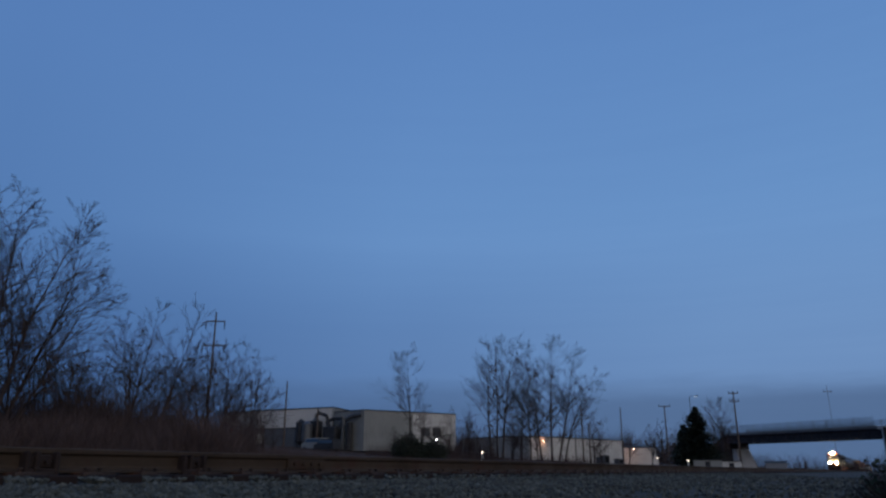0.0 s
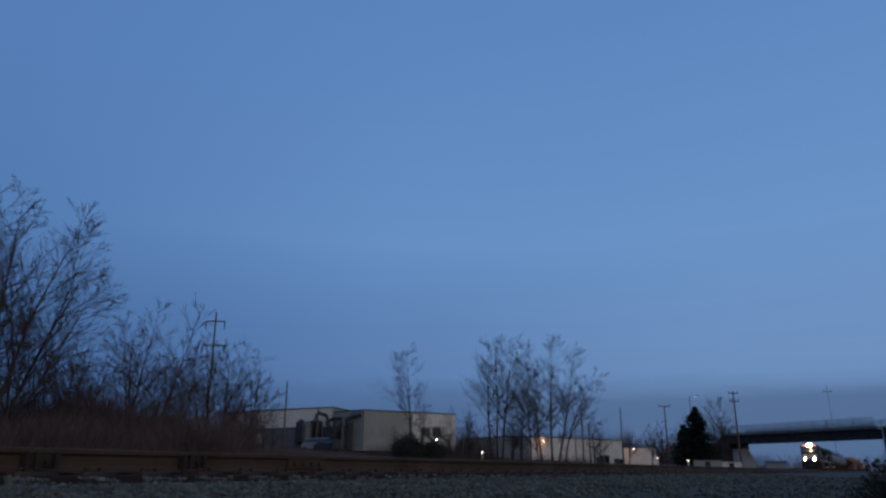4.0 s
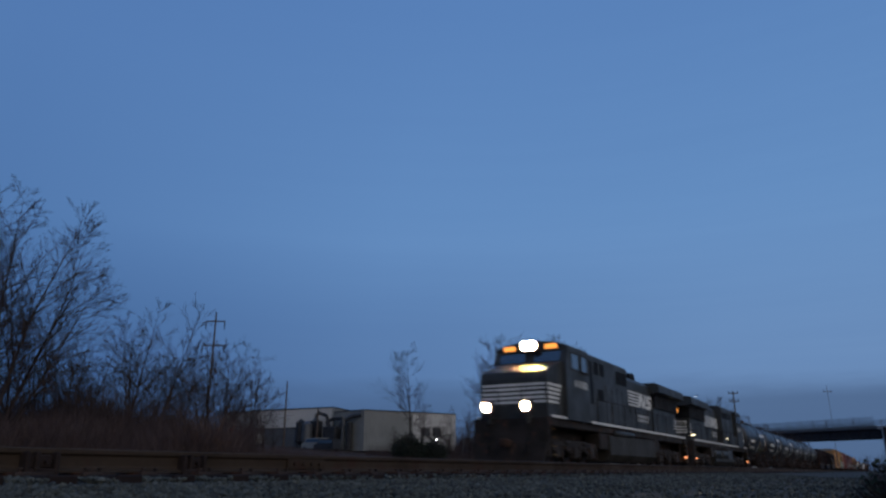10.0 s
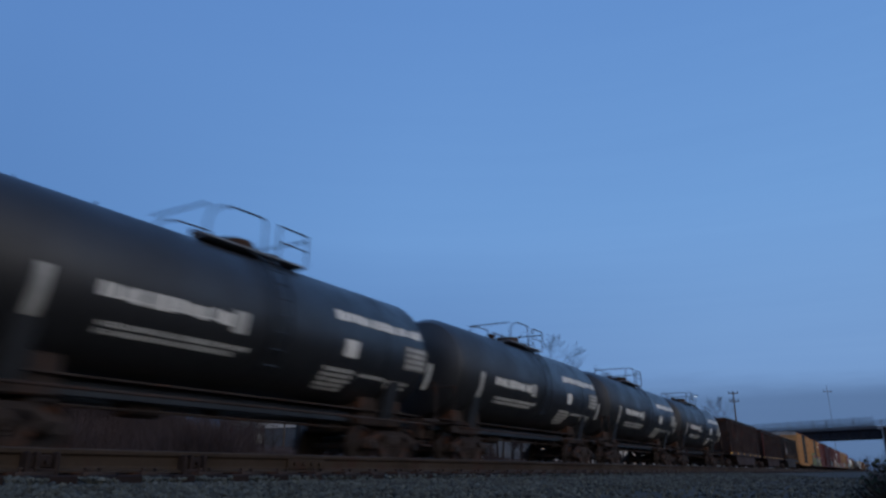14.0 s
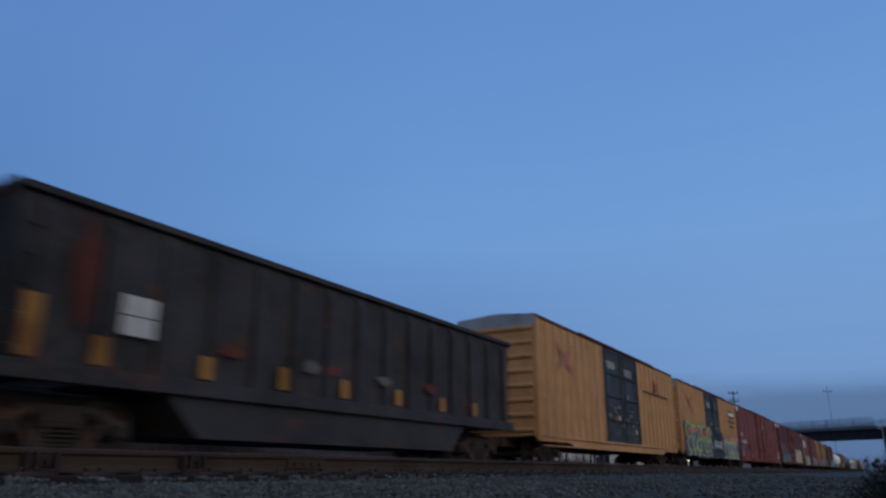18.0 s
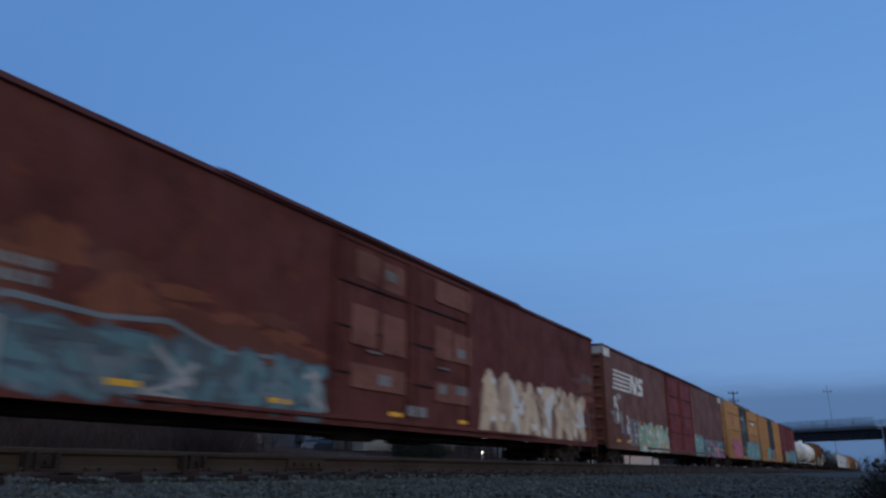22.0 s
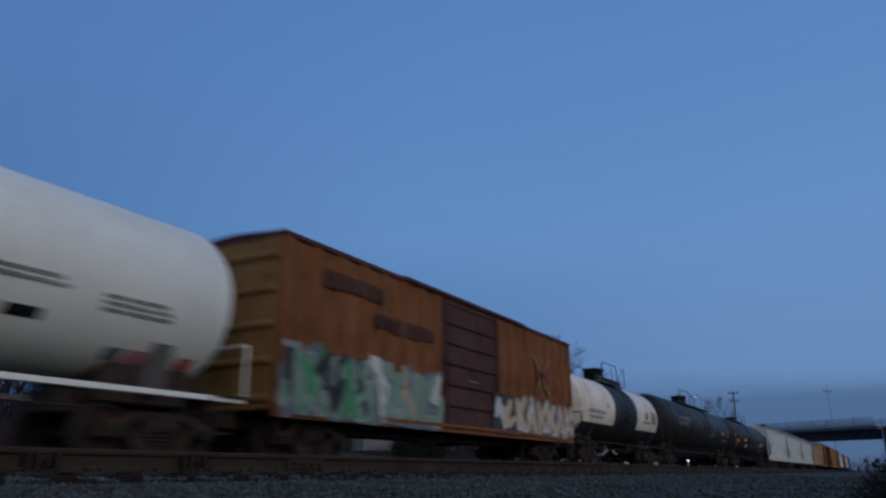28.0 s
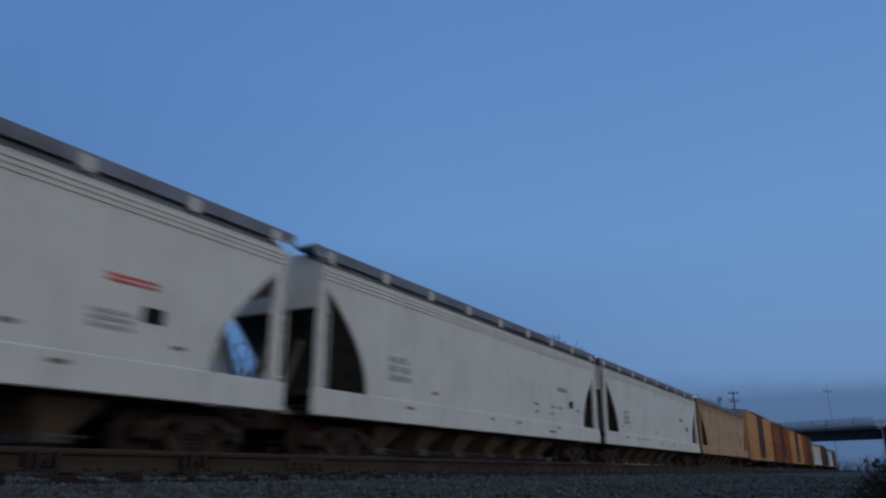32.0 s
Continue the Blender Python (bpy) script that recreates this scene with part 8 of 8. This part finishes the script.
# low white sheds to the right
# left-hand wall takes a darker siding copy, its shade put into the colour
shed("warehouse", "low white metal shed behind bare trees", [(-74.5, 136.0), (-58.5, 133.8), (-49.0, 163.0), (-66.0, 170.0)], 1.2, 6.5, [SHED_DIM, SHED_WHITE, SHED_GREY])
shed("warehouse", "small white shed with a lamp and a dark door", [(-50.3, 168.5), (-44.0, 172.5), (-50.0, 185.0), (-57.0, 181.0)], 0.8, 5.2, [SHED_WHITE])
b3 = thing("shed_door", "dark open bay in the white shed wall", "door", "", None)
b3.matrix_basis = pose(-51.5, 156.0, 0.9, 0, 0, 70.5)
part("frame", MB().box(-1.9, 1.9, -0.10, 0.0, 0, 3.0, 0.02), SHED_DARK, b3)
part("leaf", MB().box(-1.7, 1.7, -0.14, -0.1, 0, 2.8), SHED_GREY, b3)
# flat-topped utility boxes by the spruce
for k, (x, y, w, h, m) in enumerate([(-24.7, 128.9, 4.4, 1.75, SHED_GREY), (-21.2, 129.9, 3.0, 1.7, SHED_WHITE)]):
    t = thing("equipment_cabin", "pale trackside equipment cabin", "cabin", "trackside cabins", pose(x, y, rise(x, y), 0, 0, 12))
    part("body", MB().box(-w / 2, w / 2, -1.0, 1.0, 0, h, 0.03), m, t)
    part("roof", MB().box(-w / 2 - 0.12, w / 2 + 0.12, -1.12, 1.12, h, h + 0.12, 0.03), SHED_DARK, t)
    part("door", MB().box(-0.4, 0.4, -1.03, -1.0, 0.05, h - 0.2), SHED_DARK, t)
# grey boxes against the white shed
for x, y, h in ((-46.5, 142.6, 1.7), (-47.6, 143.3, 1.3), (-44.9, 146.5, 1.2)):
    t = thing("cooling_unit", "grey cooling unit beside the white shed", "machinery", "cooling units", pose(x, y, rise(x, y), 0, 0, 70))
    part("body", MB().box(-0.8, 0.8, -0.6, 0.6, 0.1, h, 0.04), PIPE_GREY, t)
    part("grille", MB().box(-0.6, 0.6, -0.63, -0.6, 0.3, h - 0.2), FLAT_BLACK, t)
    part("plinth", MB().box(-0.85, 0.85, -0.65, 0.65, -0.1, 0.1), CONCRETE, t)
# vents on the gable of the grey warehouse
for y, z in ((106.2, 5.6), (108.1, 5.6)):
    x = -66.3 + (y - 104.0) * 3.9 / 7.5
    t = thing("wall_vent", "dark louvred vent on the warehouse wall", "vent", "wall vents", pose(x + 0.05, y - 0.05, z, 0, 0, 62.5))
    part("frame", MB().box(-0.75, 0.75, -0.12, 0.0, 0, 1.5, 0.02), SHED_DARK, t)
    for q in range(5):
        part("slat", MB().box(-0.65, 0.65, -0.18, -0.12, 0.12 + 0.27 * q, 0.26 + 0.27 * q), PIPE_GREY, t)
# low pale shed far beyond the bridge
far_shed = thing("shed", "low pale shed far beyond the road bridge", "building", "", pose(-28.2, 253.4, rise(-28.2, 253.4), 0, 0, 6))
part("wall", MB().box(-3.0, 3.0, -2.0, 2.0, 0, 2.3, 0.05), SHED_DIM, far_shed)
part("roof", MB().prism([(-2.2, 2.3), (2.2, 2.3), (0, 2.8)], -3.2, 3.2), SHED_DARK, far_shed)
# red signal lamp low in the thicket
signal = thing("signal_lamp", "small red signal lamp on a thin post", "lamp", "", pose(-43.2, 41.6, rise(-43.2, 41.6)))
part("post", MB().tube((0, 0, -0.2), (0, 0, 1.95), 0.04, 0.03, 6), SHED_DARK, signal)
part("lens", MB().lathe([(-0.06, 0.02), (-0.04, 0.07), (0.04, 0.07), (0.06, 0.02)], (0, 0, 2.0), "z", 10), glowing("red_signal_glow", (1.0, 0.09, 0.07), 1.6), signal)
# marker posts that catch light
for x, y, h in ((-41.9, 164.8, 1.6), (-27.4, 127.1, 1.4), (-45.7, 88.9, 0.9)):
    t = thing("marker_post", "short white lit marker post", "post", "marker posts", pose(x, y, rise(x, y)))
    part("shaft", MB().tube((0, 0, 0), (0, 0, h), 0.10, 0.09, 8), WHITE_PAINT, t)
    part("lamp_head", MB().lathe([(h, 0.06), (h + 0.15, 0.08), (h + 0.22, 0.04)], (0, 0, 0), "z", 10), glowing("marker_lamp", (1.0, 0.8, 0.6), 6.0), t)


# ---------------------------------------------------------------- poles, wires and lamps
def utility_pole(x, y, h, arms, label, base=None, r=0.17):
    z = rise(x, y) if base is None else base
    t = thing("utility_pole", label, "utility pole", "utility poles", pose(x, y, z))
    part("shaft", MB().tube((0, 0, -0.5), (0, 0, h), r, r * 0.6, 8), POLE_WOOD, t)
    for zz, w, drop in arms:
        a = part("cross_arm", MB().box(-w, w, -0.07, 0.07, h - zz - 0.1, h - zz + 0.06, 0.01), POLE_WOOD, t, at=pose(0, 0, 0, 0, 0, 30))
        for s in (-1, 1):
            part("insulator", MB().lathe([(0, 0.05), (-drop * 0.5, 0.09), (-drop, 0.05)] if drop > 0 else [(0, 0.05), (0.2, 0.06), (0.3, 0.03)], (s * (w - 0.08), 0, h - zz + (0 if drop > 0 else 0.06)), "z", 8), SHED_DARK, a)
    return t


utility_pole(-72.8, 65.8, 17.2, [(1.2, 1.3, 1.1), (4.4, 1.5, 1.1)], "tall wooden transmission pole with two cross arms", 2.9)
utility_pole(-34.8, 145.0, 11.6, [(0.15, 1.1, 0)], "wooden utility pole with a short cross arm")
utility_pole(-19.6, 129.4, 13.0, [(0.3, 0.8, 0), (1.6, 0.8, 0)], "wooden utility pole by the bridge")
utility_pole(-83.5, 92.0, 10.5, [], "thin bare pole before the warehouse")
utility_pole(-78.3, 94.0, 6.4, [], "pale short pole at the warehouse corner")
utility_pole(-52.5, 147.5, 11.0, [(0.2, 0.7, 0)], "utility pole beyond the white shed")
utility_pole(-45.6, 152.0, 11.6, [], "bare pole behind the sheds")
utility_pole(-45.0, 130.0, 7.0, [], "short pole before the white shed")
utility_pole(-10.2, 232.0, 24.0, [(2.0, 1.2, 0)], "distant pole beyond the road bridge", None, 0.07)


def lamp_on_wall(x, y, z, label, material, r=0.17, watts=0.0, colour=(1, 1, 1)):
    t = thing("wall_lamp", label, "lamp", "yard lamps", pose(x, y, z))
    part("bracket", MB().box(-0.06, 0.06, 0.0, 0.5, 0.05, 0.15), SHED_DARK, t)
    part("globe", MB().lathe([(-r, 0.02), (-r * 0.7, r * 0.7), (0, r), (r * 0.7, r * 0.7), (r, 0.02)], (0, 0, 0), "z", 12), material, t, smooth=True)
    if watts:
        l = new("lamp_light", bpy.data.lights.new("lamp_light", "POINT"))
        l.data.energy, l.data.color, l.data.shadow_soft_size = watts, colour, 0.25
        l.parent = t
        l.location = (0, -0.5, 0.0)


lamp_on_wall(-57.7, 97.2, 4.65, "bright white yard lamp", LAMP_WHITE, 0.13)
lamp_on_wall(-56.7, 137.3, 5.75, "orange sodium lamp on the white shed", LAMP_ORANGE, 0.10, 34.0, (1.0, 0.42, 0.18))
lamp_on_wall(-47.7, 167.2, 4.95, "orange sodium lamp on the small shed", LAMP_ORANGE, 0.13, 70.0, (1.0, 0.42, 0.2))


def street_lamp(x, y, h, label):
    z = rise(x, y)
    t = thing("street_lamp", label, "street lamp", "street lamps", pose(x, y, z))
    part("mast", MB().tube((0, 0, 0), (0, 0, h), 0.10, 0.06, 8), SHED_DARK, t)
    part("arm", MB().path([(0, 0, h), (0.5, 0, h + 0.15), (1.3, 0, h + 0.2)], 0.04, 6), SHED_DARK, t)
    hd = part("head", MB().box(1.1, 1.8, -0.15, 0.15, h + 0.12, h + 0.26, 0.04), SHED_DARK, t)
    part("lens", MB().lathe([(h + 0.12, 0.05), (h + 0.06, 0.045)], (1.45, 0, 0), "z", 12), LAMP_STREET, hd)


street_lamp(-54.0, 147.2, 9.0, "far street lamp with a white light")
street_lamp(-32.6, 158.0, 14.3, "tall far street lamp with a white light")


# ---------------------------------------------------------------- road bridge over the line
def bridge():
    t = thing("road_bridge", "concrete road bridge on dark steel girders over the tracks", "bridge")
    p0, p1 = Vector((-31.5, 187.0, 0)), Vector((0.6, 167.3, 0))
    d = p1 - p0
    n = d.length
    ang = math.degrees(math.atan2(d.y, d.x))
    m = pose(p0.x, p0.y, 0, 0, 0, ang)
    z0, z1 = 6.35, 8.0
    for k, y in enumerate((0, 2.6, 5.2, 7.8)):
        g = part("girder", MB().prism([(y - 0.25, z0), (y + 0.25, z0), (y + 0.25, z0 + 0.12), (y + 0.05, z0 + 0.2), (y + 0.05, z1 - 0.2), (y + 0.25, z1 - 0.1), (y + 0.25, z1), (y - 0.25, z1), (y - 0.25, z1 - 0.1), (y - 0.05, z1 - 0.2), (y - 0.05, z0 + 0.2), (y - 0.25, z0 + 0.12)], -0.2, n, "x"), GIRDER, t, at=m)
        if k == 0:
            st = MB()
            for i in range(18):
                st.box(n * i / 18, n * i / 18 + 0.06, y - 0.24, y - 0.05, z0 + 0.12, z1 - 0.1)
            part("stiffener", st, GIRDER, g)
    part("deck", MB().box(-0.5, n, -0.7, 8.6, z1, z1 + 0.35, 0.03), BRIDGE_DIM, t, at=m)
    for y in (-0.7, 8.3):
        fence = part("parapet", MB().box(-0.5, n, y, y + 0.3, z1 + 0.35, z1 + 0.6, 0.03), BRIDGE_DIM, t, at=m)
        for i in range(14):
            part("railing_bar", MB().box(-0.5, n - 0.5, y + 0.12, y + 0.17, z1 + 0.66 + 0.12 * i, z1 + 0.70 + 0.12 * i), BRIDGE_RAIL, fence)
        for i in range(int(n / 3)):
            part("railing_post", MB().box(3 * i, 3 * i + 0.08, y + 0.1, y + 0.19, z1 + 0.6, z1 + 2.35), BRIDGE_RAIL, fence)
    part("approach_slab", MB().box(n + 0.05, n + 60, -0.7, 8.6, z1 - 0.1, z1 + 0.5, 0.03), CONCRETE, t, at=m)
    for x0, x1, s in ((-0.7, -0.1, -1), (n + 0.6, n + 4.5, 1)):
        part("abutment", MB().box(x0, x1, -0.4, 8.4, -0.9, z1, 0.05), GIRDER if s < 0 else CONCRETE, t, at=m)
    part("slope_paving", MB().prism([(1.2, z0 - 1.2), (1.9, z0 - 1.4), (4.2, -0.4), (1.2, -0.4)], 1.0, 6.0, "y"), CONCRETE, t, at=m)
    part("approach_bank", MB().prism([(-1.4, -0.9), (-1.4, z1 - 0.05), (-6, z1 - 3.4), (-22, -0.9)], 0.5, 8.0, "y"), SOIL, t, at=m)
    part("approach_bank", MB().prism([(n + 4.3, -0.9), (n + 4.3, z1 - 0.05), (n + 60, z1 - 0.4), (n + 90, -0.9)], -6.0, 13.0, "y"), SOIL, t, at=m)


bridge()

# dark scrub close to the lens at the edge of the ballast
shrub(0.215, 2.75, 0.27, 0.42, "dark weedy bush at the edge of the ballast", 9, 2600, -0.2, 0.030)
shrub(1.45, 12.0, 1.35, 1.0, "dark weedy bush beside the ballast", 10, 600, -0.2)


# ---------------------------------------------------------------- what moves
def run(t):
    """Metres that the train has run past its place at 20 s."""
    d = 22.556 * (t - 20) - 0.0221 * (t - 20) ** 2
    return d + (28.6 * ((9 - t) / 9) ** 1.7 if t < 9 else 0.0)


def motions():
    for car, s, turned in CONSIST:
        rows = [(float(t), pose(TRACK_X, s + turned - run(t), RT, 0, 0, 180 if turned else 0)) for t in range(0, 33)]
        walk(car, rows)


motions()
